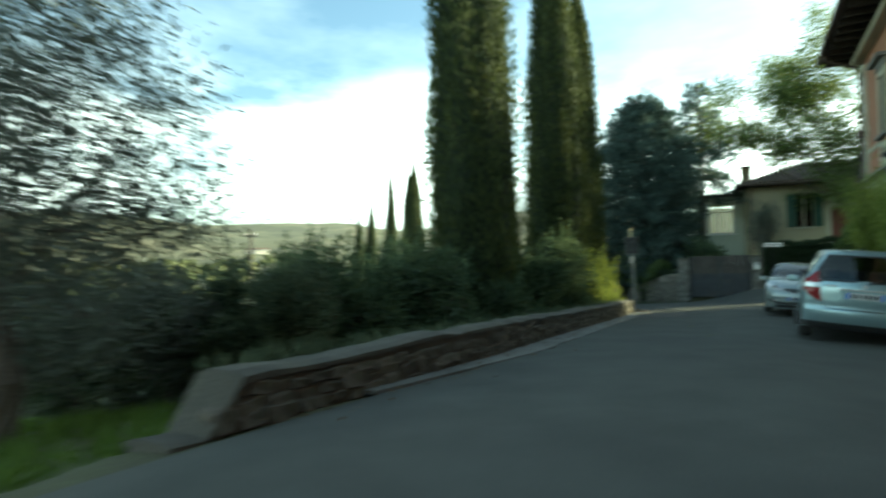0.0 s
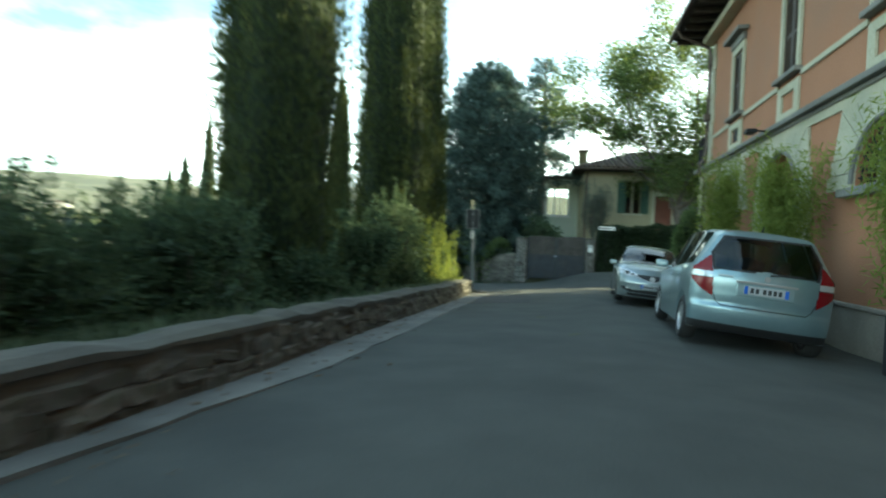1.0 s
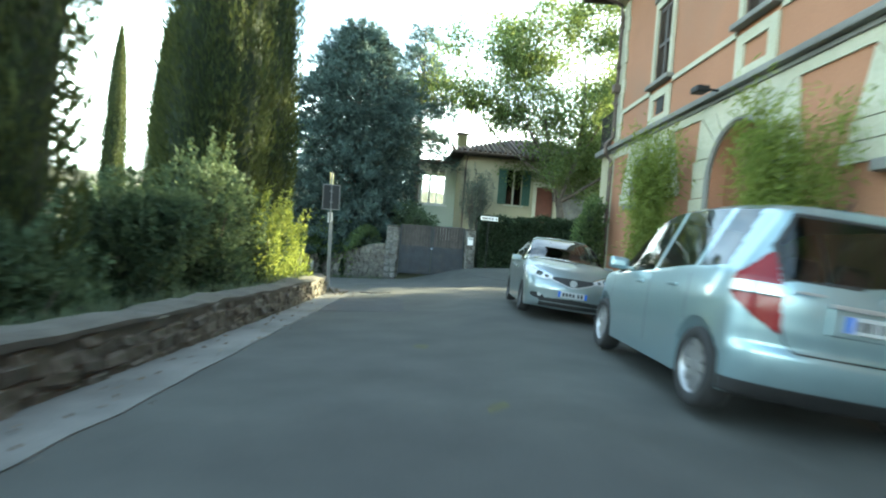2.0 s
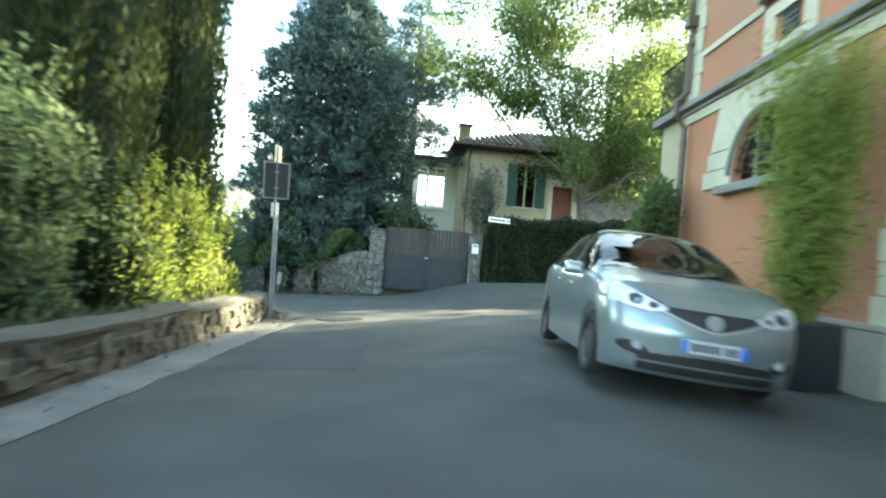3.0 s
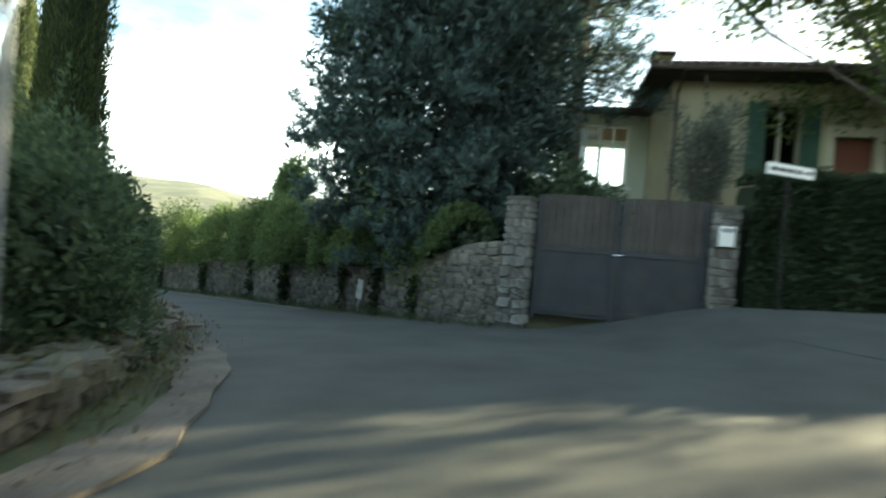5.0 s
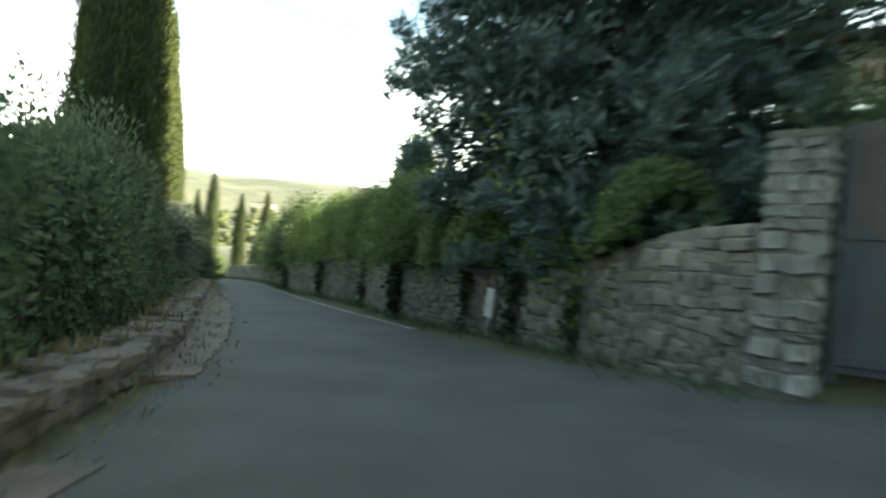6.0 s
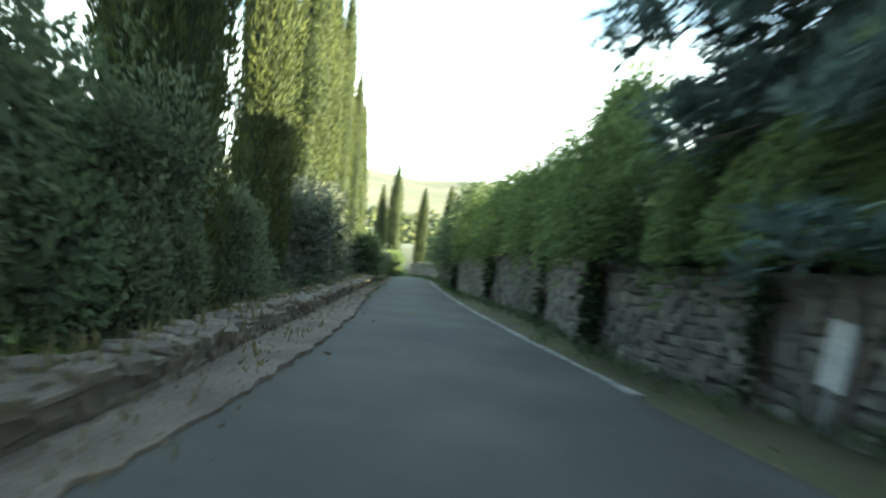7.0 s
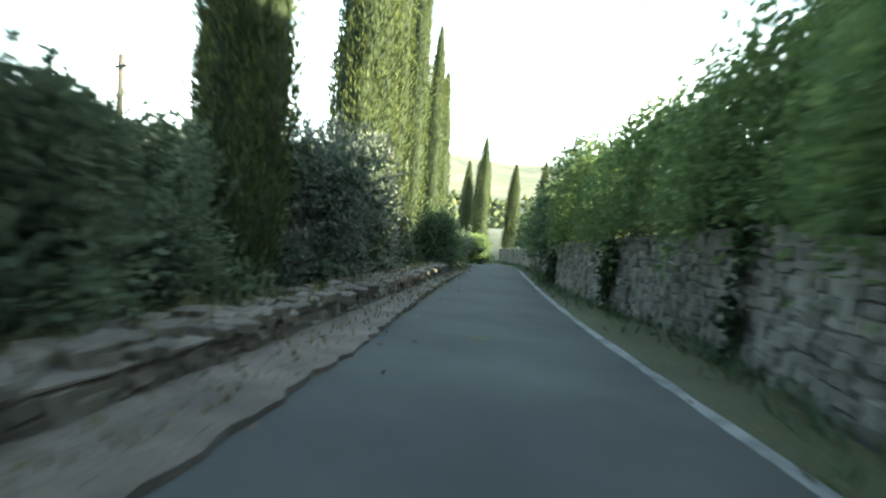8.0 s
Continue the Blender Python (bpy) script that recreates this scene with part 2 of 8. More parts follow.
M_BARK = speckled("grey_brown_bark", (0.060, 0.048, 0.038), (0.15, 0.125, 0.10), 5.0, 40, 0.95, 0.9, dist=0.02)
M_CYP = leafy("cypress_foliage", (0.020, 0.034, 0.018), (0.088, 0.104, 0.034), 0.16, 0.8, 1.1, 0.32)
# Darker foliage green with the inner shade put into it.
M_CYPIN = leafy("cypress_inner_shade", (0.018, 0.027, 0.016), (0.046, 0.058, 0.032), 0.05, 0.9)
# Leaf green darkened as shade inside shrubs and climbers.
M_SHRUBIN = leafy("shrub_inner_shade", (0.037, 0.054, 0.034), (0.090, 0.118, 0.072), 0.1, 0.9)
M_SHRUB = leafy("dark_shrub_leaves", (0.040, 0.066, 0.038), (0.114, 0.152, 0.078), 0.25, 0.75)
# Yellow-green laurel leaves, lightened in colour for the sun on them.
M_SUNNY = leafy("sunlit_green_leaves", (0.088, 0.124, 0.032), (0.225, 0.270, 0.082), 0.45)
M_OLIVE = leafy("olive_leaves", (0.058, 0.070, 0.057), (0.158, 0.174, 0.142), 0.18, 0.65)
M_LANE = leafy("lane_shrub_leaves", (0.052, 0.072, 0.044), (0.130, 0.156, 0.092), 0.25, 0.75)
M_CEDAR = leafy("blue_conifer_needles", (0.042, 0.072, 0.066), (0.130, 0.178, 0.162), 0.15, 0.8)
# Needle colour taken darker, as shade deep between the boughs.
M_CEDARIN = leafy("conifer_inner_shade", (0.030, 0.049, 0.042), (0.070, 0.096, 0.081), 0.08, 0.9)
M_DECID = leafy("deciduous_leaves", (0.062, 0.096, 0.036), (0.155, 0.200, 0.072), 0.50)
M_CLIMB = leafy("climber_leaves", (0.055, 0.096, 0.042), (0.150, 0.200, 0.082), 0.45)
M_BAMBOO = leafy("bamboo_leaves", (0.120, 0.170, 0.040), (0.260, 0.310, 0.090), 0.5)
M_DRYGRASS = leafy("dry_grass", (0.070, 0.075, 0.030), (0.190, 0.165, 0.085), 0.3)
M_DEADLEAF = leafy("dead_leaves", (0.070, 0.045, 0.025), (0.230, 0.165, 0.090), 0.15)
M_VINE = leafy("vine_leaves", (0.050, 0.085, 0.022), (0.130, 0.175, 0.045), 0.4)
M_HEDGE = leafy("ivy_hedge_leaves", (0.016, 0.029, 0.015), (0.046, 0.066, 0.032), 0.15)
M_FARWOOD = leafy("distant_woodland", (0.040, 0.055, 0.026), (0.095, 0.105, 0.050), 0.1, 0.9, 0.01)
M_BLUEPAINT = plain("pale_blue_silver_paint", (0.265, 0.365, 0.395), 0.30, 0.65, 0.8)
M_SILVER = plain("silver_paint", (0.255, 0.30, 0.305), 0.30, 0.6, 0.7)
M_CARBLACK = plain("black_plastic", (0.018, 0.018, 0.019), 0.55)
M_RUBBER = plain("tyre_rubber", (0.022, 0.022, 0.022), 0.85)
M_ALLOY = plain("alloy_rim", (0.36, 0.365, 0.37), 0.45, 0.85)
# Rim metal darkened in its colour for the shade under the car's side.
M_DARKRIM = plain("shaded_dark_rim", (0.085, 0.088, 0.09), 0.55, 0.7)
M_SATIN = plain("satin_chrome", (0.42, 0.43, 0.44), 0.38, 0.6)
M_CHROME = plain("chrome", (0.75, 0.75, 0.76), 0.12, 1.0)
M_REDLAMP = plain("red_lamp_lens", (0.17, 0.006, 0.010), 0.20, 0.0, 0.15, 0.35)
M_CLEARLAMP = plain("clear_lamp_lens", (0.58, 0.60, 0.62), 0.14, 0.4, 0.6)
M_PLATE = plain("greyed_white_plate", (0.40, 0.42, 0.43), 0.5)
M_PLATEBLUE = plain("plate_blue_band", (0.02, 0.12, 0.55), 0.4)
M_CARGLASS = glassy("tinted_car_glass", (0.30, 0.34, 0.35))
M_WINDOW = glassy("window_glass", (0.35, 0.38, 0.38), 0.035)
M_CLEARPANE = glassy("clear_window_glass", (0.88, 0.90, 0.90))
M_SEAT = plain("grey_seat_cloth", (0.06, 0.06, 0.065), 0.9)
M_POT = plain("black_planter", (0.022, 0.022, 0.025), 0.5)
M_REDPAINT = plain("red_scooter_paint", (0.22, 0.018, 0.024), 0.3, 0.0, 0.6)
M_TERRA = speckled("terracotta", (0.30, 0.12, 0.06), (0.42, 0.19, 0.10), 4.0, 50, 0.85, 0.2)
M_WALLFAR = speckled("far_house_walls", (0.60, 0.55, 0.45), (0.75, 0.70, 0.60), 0.2, 3, 0.9, 0.0)

# ---------------------------------------------------------------- helpers
def mesh_obj(name, me, mats, parent=None, label=""):
    for m in mats if isinstance(mats, (list, tuple)) else (mats,):
        me.materials.append(m)
    ob = new(name, me)
    if parent is not None:
        ob.parent = parent
    if label:
        ob["label"] = label
    return ob


def part(name, bm, mats, parent=None, label="", smooth=False):
    """Link a bmesh as one mesh object under a thing or a part."""
    me = bpy.data.meshes.new(name)
    bm.normal_update()
    bm.to_mesh(me)
    bm.free()
    if smooth:
        me.shade_smooth()
    return mesh_obj(name, me, mats, parent, label)


def thing(name, m, label, category, group="", kind=""):
    e = new(name)
    e.empty_display_size = 0.2
    e.matrix_world = m
    return tagged(e, label, category, group, kind)


def box(bm, x0, x1, y0, y1, z0, z1, bevel=0.0, mat=0):
    r = bmesh.ops.create_cube(bm, size=1.0, matrix=Matrix.Translation(((x0 + x1) / 2, (y0 + y1) / 2, (z0 + z1) / 2)) @ Matrix.Diagonal((x1 - x0, y1 - y0, z1 - z0, 1)))
    fs = {f for v in r["verts"] for f in v.link_faces}
    for f in fs:
        f.material_index = mat
    if bevel:
        es = {e for f in fs for e in f.edges}
        bmesh.ops.bevel(bm, geom=list(es), offset=bevel, segments=2, profile=0.6, affect="EDGES")
    return bm


def boxed(*a, **k):
    return box(bmesh.new(), *a, **k)


def cyl(bm, p, q, r0, r1=None, n=12, caps=True):
    p, q = Vector(p), Vector(q)
    d = q - p
    m = Matrix.Translation((p + q) / 2) @ d.to_track_quat("Z", "Y").to_matrix().to_4x4()
    bmesh.ops.create_cone(bm, cap_ends=caps, segments=n, radius1=r0, radius2=r0 if r1 is None else r1, depth=d.length, matrix=m)
    return bm


def tube(bm, pts, radii, n=8):
    """A bent, tapering tube through points."""
    rings = []
    pts = [Vector(p) for p in pts]
    for i, p in enumerate(pts):
        d = (pts[min(i + 1, len(pts) - 1)] - pts[max(i - 1, 0)]).normalized()
        u = d.orthogonal().normalized()
        w = d.cross(u)
        rings.append([bm.verts.new(p + radii[i] * (math.cos(2 * math.pi * k / n) * u + math.sin(2 * math.pi * k / n) * w)) for k in range(n)])
    for a, b in zip(rings, rings[1:]):
        # turn the next ring so that it does not twist
        o = min(range(n), key=lambda k: (b[k].co - a[0].co).length)
        for k in range(n):
            bm.faces.new((a[k], a[(k + 1) % n], b[(k + 1 + o) % n], b[(k + o) % n]))
    bm.faces.new(rings[0][::-1])
    bm.faces.new(rings[-1])
    return bm


def array_mesh(name, verts, quads, mat_index=None):
    me = bpy.data.meshes.new(name)
    verts, quads = np.asarray(verts, np.float32), np.asarray(quads, np.int32)
    n = len(quads)
    me.vertices.add(len(verts))
    me.vertices.foreach_set("co", verts.ravel())
    me.loops.add(4 * n)
    me.loops.foreach_set("vertex_index", quads.ravel())
    me.polygons.add(n)
    me.polygons.foreach_set("loop_start", np.arange(0, 4 * n, 4, dtype=np.int32))
    if mat_index is not None:
        me.polygons.foreach_set("material_index", np.asarray(mat_index, np.int32))
    me.update(calc_edges=True)
    return me


def unit(v):
    return v / np.maximum(np.linalg.norm(v, axis=-1, keepdims=True), 1e-9)


def leaf_arrays(rng, P, D, L, W, fold=0.25):
    """A pointed, folded leaf or spray of length L and width W at every point P, along D."""
    n = len(P)
    D = unit(D)
    S = unit(np.cross(D, rng.normal(size=(n, 3))))
    N = np.cross(S, D)
    L, W = np.broadcast_to(L, n)[:, None], np.broadcast_to(W, n)[:, None]
    mid = P + D * L * 0.45
    V = np.stack([P, mid + S * W * 0.5 + N * W * fold, P + D * L, mid - S * W * 0.5 + N * W * fold], 1).reshape(-1, 3)
    return V, np.arange(4 * n).reshape(-1, 4)


def join_arrays(*pieces):
    vs, qs, ms, at = [], [], [], 0
    for v, q, m in pieces:
        vs.append(v)
        qs.append(np.asarray(q) + at)
        ms.append(np.full(len(q), m))
        at += len(v)
    return np.concatenate(vs), np.concatenate(qs), np.concatenate(ms)


def blob_arrays(rng, c, r, rough=0.18, nu=14, nv=9):
    """An uneven rounded lump."""
    u, v = np.meshgrid(np.linspace(0, 2 * np.pi, nu, endpoint=False), np.linspace(0.08, np.pi - 0.08, nv), indexing="ij")
    k = 1 + rough * rng.normal(size=u.shape)
    X = np.stack([np.cos(u) * np.sin(v) * k * r[0], np.sin(u) * np.sin(v) * k * r[1], np.cos(v) * k * r[2]], -1) + np.asarray(c)
    q = [(i * nv + j, i * nv + j + 1, (i + 1) % nu * nv + j + 1, (i + 1) % nu * nv + j) for i in range(nu) for j in range(nv - 1)]
    return X.reshape(-1, 3), np.array(q)


def path_at(pts, k):
    """The place at every parameter k (in segments) on a polyline, smoothed a little."""
    pts = np.asarray(pts, float)
    i = np.arange(len(pts))
    return np.stack([np.interp(k, i, pts[:, a]) for a in range(pts.shape[1])], -1)


def resample(pts, step):
    pts = np.asarray(pts, float)
    s = np.r_[0, np.cumsum(np.linalg.norm(np.diff(pts, axis=0), axis=1))]
    n = max(int(round(s[-1] / step)), 1)
    at = np.linspace(0, s[-1], n + 1)
    return np.stack([np.interp(at, s, pts[:, a]) for a in range(pts.shape[1])], -1)


def rounded(pts, times=2):
    """Chaikin: cuts the corners of a polyline, ends kept."""
    pts = np.asarray(pts, float)
    for _ in range(times):
        a, b = pts[:-1], pts[1:]
        mid = np.stack([0.75 * a + 0.25 * b, 0.25 * a + 0.75 * b], 1).reshape(-1, pts.shape[1])
        pts = np.concatenate([pts[:1], mid[1:-1], pts[-1:]])
    return pts


def smooth01(x):
    x = np.clip(x, 0, 1)
    return x * x * (3 - 2 * x)


# ---------------------------------------------------------------- the lie of the land
def road_z(x, y):
    """Height of the street: it runs downhill, tilts towards the orange house, and climbs in the side branch."""
    x, y = np.clip(np.asarray(x, float), -16, 24), np.clip(np.asarray(y, float), -16, 62)
    z = 0.419 + 0.03198 * x - 0.059451 * y + 9.6e-5 * y * y + 7.19e-4 * x * y
    across = (x - (1.3 + 0.33 * y)) * 0.93
    z = z - 0.10 * np.clip(across - 0.7, 0, 3.0) * smooth01((20 - y) / 7)
    z = z + 0.12 * smooth01((y - 9.2) / 4) * smooth01((19 - y) / 2.2) * smooth01((across - 0.3) / 0.9)
    z = z + 0.46 * smooth01((x - 10.2) / 2.8) * smooth01((y - 21) / 5)
    return z


WALL_LEFT = [(-4.2, -6.0), (-2.1, 0.2), (-0.74, 4.0), (0.28, 6.4), (0.88, 7.8), (2.18, 11.5), (4.36, 17.0), (5.1, 19.05), (5.68, 20.4), (5.78, 21.5), (5.62, 23.6), (5.1, 26.0), (4.2, 28.35), (2.67, 30.95), (1.87, 32.45), (0.43, 35.05), (-1.3, 38.15), (-5.4, 45.3), (-8.2, 50.0), (-12, 54.5), (-18, 60)]
WALL_RIGHT = [(9.85, 27.95), (9.3, 28.55), (8.75, 29.75), (7.3, 31.55), (5.5, 33.75), (4.3, 36.4), (2.7, 38.5), (0.0, 42.2), (-2.0, 46.0), (-4.2, 50.0), (-7.5, 55.0), (-13, 62)]


def side_of(pts, X, Y):
    """Signed distance from a polyline: positive to its left as one goes along it."""
    pts = np.asarray(pts, float)
    best, sign = np.full(X.shape, 1e9), np.zeros(X.shape)
    for i, (a, b) in enumerate(zip(pts[:-1], pts[1:])):
        d = b - a
        k = ((X - a[0]) * d[0] + (Y - a[1]) * d[1]) / (d @ d)
        c = np.clip(k, 0 if i else -99, 1 if i < len(pts) - 2 else 99)
        px, py = X - a[0] - c * d[0], Y - a[1] - c * d[1]
        r = np.hypot(px, py)
        cross = d[0] * (Y - a[1]) - d[1] * (X - a[0])
        near = r < best
        best, sign = np.where(near, r, best), np.where(near, np.sign(cross), sign)
    return best * sign


def land_z(X, Y):
    X, Y = np.asarray(X, float), np.asarray(Y, float)
    z = road_z(X, Y) - 0.05
    left = np.clip(side_of(WALL_LEFT, X, Y) - 0.1, 0, None)
    right = np.clip(-side_of(WALL_RIGHT, X, Y) - 0.12, 0, None) * (X > -60)
    behind_gate = (0.25 * (X - 9.8) + (Y - 27.6) > 0.5)
    z = z - 0.15 * smooth01(left / 0.5) - 0.20 * smooth01(left / 0.5) * smooth01((Y - 6) / 4) - 0.10 * np.clip(left, 0, 14) - 24 * smooth01((left - 12) / 160)
    z = z + 0.75 * smooth01(right / 0.5) * behind_gate + 0.06 * np.clip(right, 0, 18) * behind_gate
    r = np.hypot(X - 2, Y - 15)
    az = np.arctan2(X - 2, Y - 15)
    ridge = 0.072 + 0.006 * np.sin(7 * az + 0.5) + 0.006 * np.sin(17 * az + 1) + 0.003 * np.sin(41 * az)
    far = -20 + (ridge * 1900 + 21) * smooth01((r - 350) / 1550)
    far = far + 5.0 * np.sin(X / 95 + 1.3) * np.sin(Y / 120 + 0.4) * smooth01((r - 180) / 300)
    w = smooth01((r - 70) / 220)
    return z * (1 - w) + far * w


def axis(lo, hi, step, reach):
    core = np.arange(lo, hi + step / 2, step)
    out, s = [], step
    x = hi
    while x < reach:
        s *= 1.14
        x += s
        out.append(x)
    out = np.array(out)
    return np.concatenate([(lo + hi - out)[::-1], core, out])


gx, gy = axis(-16, 20, 0.4, 2700), axis(-8, 56, 0.4, 2700)
GX, GY = np.meshgrid(gx, gy, indexing="ij")
GZ = land_z(GX, GY)
bumps = np.random.default_rng(3).normal(size=GZ.shape) * 0.02
GZ = GZ + bumps * (np.abs(GX) < 60)
nx, ny = GX.shape
ii, jj = np.meshgrid(np.arange(nx - 1), np.arange(ny - 1), indexing="ij")
quads = np.stack([ii * ny + jj, (ii + 1) * ny + jj, (ii + 1) * ny + jj + 1, ii * ny + jj + 1], -1).reshape(-1, 4)
cx, cy = (GX[:-1, :-1] + GX[1:, 1:]) / 2, (GY[:-1, :-1] + GY[1:, 1:]) / 2
farther = (np.hypot(cx - 2, cy - 15) > 75).astype(int).ravel()
me = array_mesh("ground", np.stack([GX, GY, GZ], -1).reshape(-1, 3), quads, farther)
me.shade_smooth()


def valley_material():
    """Far slopes: groves, meadows and woods in patches."""
    m, n, l, p = nodes_of("far_slopes")
    co = n.new("ShaderNodeTexCoord")
    v = n.new("ShaderNodeTexVoronoi")
    v.inputs["Scale"].default_value = 0.012
    nz = n.new("ShaderNodeTexNoise")
    nz.inputs["Scale"].default_value, nz.inputs["Detail"].default_value = 0.05, 8.0
    warp = n.new("ShaderNodeMixRGB")
    warp.blend_type = "ADD"
    warp.inputs["Fac"].default_value = 1.0
    big = n.new("ShaderNodeTexNoise")
    big.inputs["Scale"].default_value = 0.01
    sc = n.new("ShaderNodeVectorMath")
    sc.operation = "SCALE"
    sc.inputs["Scale"].default_value = 90.0
    l.new(co.outputs["Object"], nz.inputs["Vector"])
    l.new(co.outputs["Object"], big.inputs["Vector"])
    l.new(big.outputs["Color"], sc.inputs[0])
    l.new(co.outputs["Object"], warp.inputs["Color1"])
    l.new(sc.outputs["Vector"], warp.inputs["Color2"])
    l.new(warp.outputs["Color"], v.inputs["Vector"])
    r1 = n.new("ShaderNodeValToRGB")
    e = r1.color_ramp.elements
    e[0].color, e[0].position = (0.052, 0.060, 0.038, 1), 0.25
    e[1].color, e[1].position = (0.150, 0.142, 0.092, 1), 0.85
    x = r1.color_ramp.elements.new(0.55)
    x.color = (0.088, 0.092, 0.056, 1)
    sep = n.new("ShaderNodeSeparateColor")
    l.new(v.outputs["Color"], sep.inputs["Color"])
    mx = n.new("ShaderNodeMath")
    mx.operation = "MULTIPLY_ADD"
    mx.inputs[1].default_value = 0.45
    l.new(sep.outputs["Red"], mx.inputs[0])
    half = n.new("ShaderNodeMath")
    half.operation = "MULTIPLY"
    half.inputs[1].default_value = 0.6
    l.new(nz.outputs["Fac"], half.inputs[0])
    l.new(half.outputs["Value"], mx.inputs[2])
    l.new(mx.outputs["Value"], r1.inputs["Fac"])
    l.new(r1.outputs["Color"], p.inputs["Base Color"])
    p.inputs["Roughness"].default_value = 0.95
    return m


tagged(mesh_obj("ground", me, [M_EARTH, valley_material()]), "earth and grass ground falling away to a wooded valley and hills", "ground", kind="structure")

# Street: both kerb lines in pairs, from behind the start through the junction and down the lane.
PAIRS = [((-7.0, -14.0), (-1.2, -14.0)), ((-4.0, -6.0), (2.1, -6.0)), ((-1.7, 0.3), (4.75, 0.3)), ((-0.4, 4.0), (6.3, 4.0)), ((1.3, 7.8), (7.9, 7.8)), ((2.6, 11.5), (9.4, 11.5)), ((4.6, 17.0), (11.65, 16.9)), ((5.35, 19.1), (12.6, 19.2)), ((6.2, 20.6), (16.0, 20.9)), ((6.5, 21.6), (24.0, 22.6)), ((6.3, 23.0), (24.0, 24.3)), ((6.0, 24.2), (18.4, 25.2)), ((5.6, 25.6), (13.1, 26.9)), ((5.2, 26.8), (10.2, 28.0)), ((4.6, 28.5), (8.0, 29.0)), ((3.75, 30.6), (6.5, 30.9)), ((2.5, 32.8), (5.1, 33.1)), ((0.0, 37.2), (2.15, 37.4)), ((-4.5, 44.8), (-2.3, 44.9)), ((-7.4, 49.6), (-5.1, 50.0)), ((-11.2, 54.2), (-9.0, 55.6)), ((-17.5, 59.6), (-16.0, 61.5))]
ka = np.linspace(0, len(PAIRS) - 1, 190)
LA = path_at(rounded([p[0] for p in PAIRS], 2), ka / (len(PAIRS) - 1) * (len(rounded([p[0] for p in PAIRS], 2)) - 1))
RA = path_at(rounded([p[1] for p in PAIRS], 2), ka / (len(PAIRS) - 1) * (len(rounded([p[1] for p in PAIRS], 2)) - 1))
kb = np.linspace(0, 1, 25)
RX = LA[:, None, :] * (1 - kb[None, :, None]) + RA[:, None, :] * kb[None, :, None]
RZ = road_z(RX[..., 0], RX[..., 1])
edge = np.minimum(kb, 1 - kb)[None, :]
RZ = RZ - 0.03 * (edge < 0.001)
nu, nv = RX.shape[:2]
ii, jj = np.meshgrid(np.arange(nu - 1), np.arange(nv - 1), indexing="ij")
quads = np.stack([ii * nv + jj, ii * nv + jj + 1, (ii + 1) * nv + jj + 1, (ii + 1) * nv + jj], -1).reshape(-1, 4)
me = array_mesh("road", np.concatenate([RX, RZ[..., None]], -1).reshape(-1, 3), quads)
me.shade_smooth()
tagged(mesh_obj("road", me, M_ASPHALT), "grey patched asphalt street narrowing into a lane", "road", kind="structure")


def strip_on_road(name, pts, width, mats, label, category, lift=0.006, thick=0.0, kind="structure", step=0.4, wobble=0.0):
    """A thin band that follows the street's surface."""
    pts = resample(rounded(pts, 2), step)
    d = unit(np.gradient(pts, axis=0))
    s = np.stack([d[:, 1], -d[:, 0]], -1)
    rng = np.random.default_rng(len(name))
    w = width / 2 * (1 + wobble * rng.normal(size=len(pts)))[:, None]
    a, b = pts - s * w, pts + s * w
    bm = bmesh.new()
    rows = []
    for p, q in zip(a, b):
        zp, zq = float(road_z(*p)), float(road_z(*q))
        rows.append([bm.verts.new((*p, zp - 0.03)), bm.verts.new((*p, zp + lift + thick)), bm.verts.new((*q, zq + lift + thick)), bm.verts.new((*q, zq - 0.03))])
    for r, t in zip(rows, rows[1:]):
        for k in range(3):
            bm.faces.new((r[k], t[k], t[k + 1], r[k + 1]))
    bm.faces.new(rows[0])
    bm.faces.new(rows[-1][::-1])
    ob = part(name, bm, mats, smooth=False)
    return tagged(ob, label, category, kind=kind)


strip_on_road("road_edge_line", [(6.3, 31.2), (4.95, 33.1), (2.05, 37.4), (-2.3, 44.7), (-5.1, 49.6)], 0.085, M_LINE, "worn white edge line along the lane", "road line", 0.005, wobble=0.15)
strip_on_road("verge_strip", [(5.0, 26.9), (4.2, 28.9), (3.42, 30.5), (2.0, 33.1), (1.12, 34.55), (0.72, 35.15), (-0.35, 36.9), (-2.05, 39.75), (-4.8, 44.8)], 0.72, M_VERGE, "dirt and gravel verge along the lane", "verge", 0.012, 0.012, wobble=0.07, step=0.14)
strip_on_road("road_patch", [(5.55, 16.1), (6.0, 17.4), (6.45, 18.7)], 1.45, M_PATCH, "darker rectangular asphalt repair in the street", "road patch", 0.004)
strip_on_road("corner_apron", [(5.75, 20.2), (6.35, 21.0), (6.55, 22.0), (6.3, 23.6), (5.85, 25.2)], 0.35, M_VERGE, "worn earth and concrete apron round the wall's corner", "kerb", 0.008, 0.0, wobble=0.2)

strip_on_road("gutter_strip", [(-0.2, 5.2), (0.75, 7.0), (1.35, 8.0), (2.62, 11.4), (4.72, 16.75), (5.46, 18.75), (6.02, 20.1)], 0.62, M_GUTTER, "pale worn concrete gutter along the foot of the low wall", "gutter", 0.010, wobble=0.06)
SEAM = [(11.9, 24.6), (12.05, 23.6), (12.4, 22.9), (13.4, 22.6), (15.0, 22.8)]
strip_on_road("tar_seam", SEAM, 0.05, M_PATCH, "dark tar-filled crack across the junction", "road seam", 0.003, wobble=0.5, step=0.25)

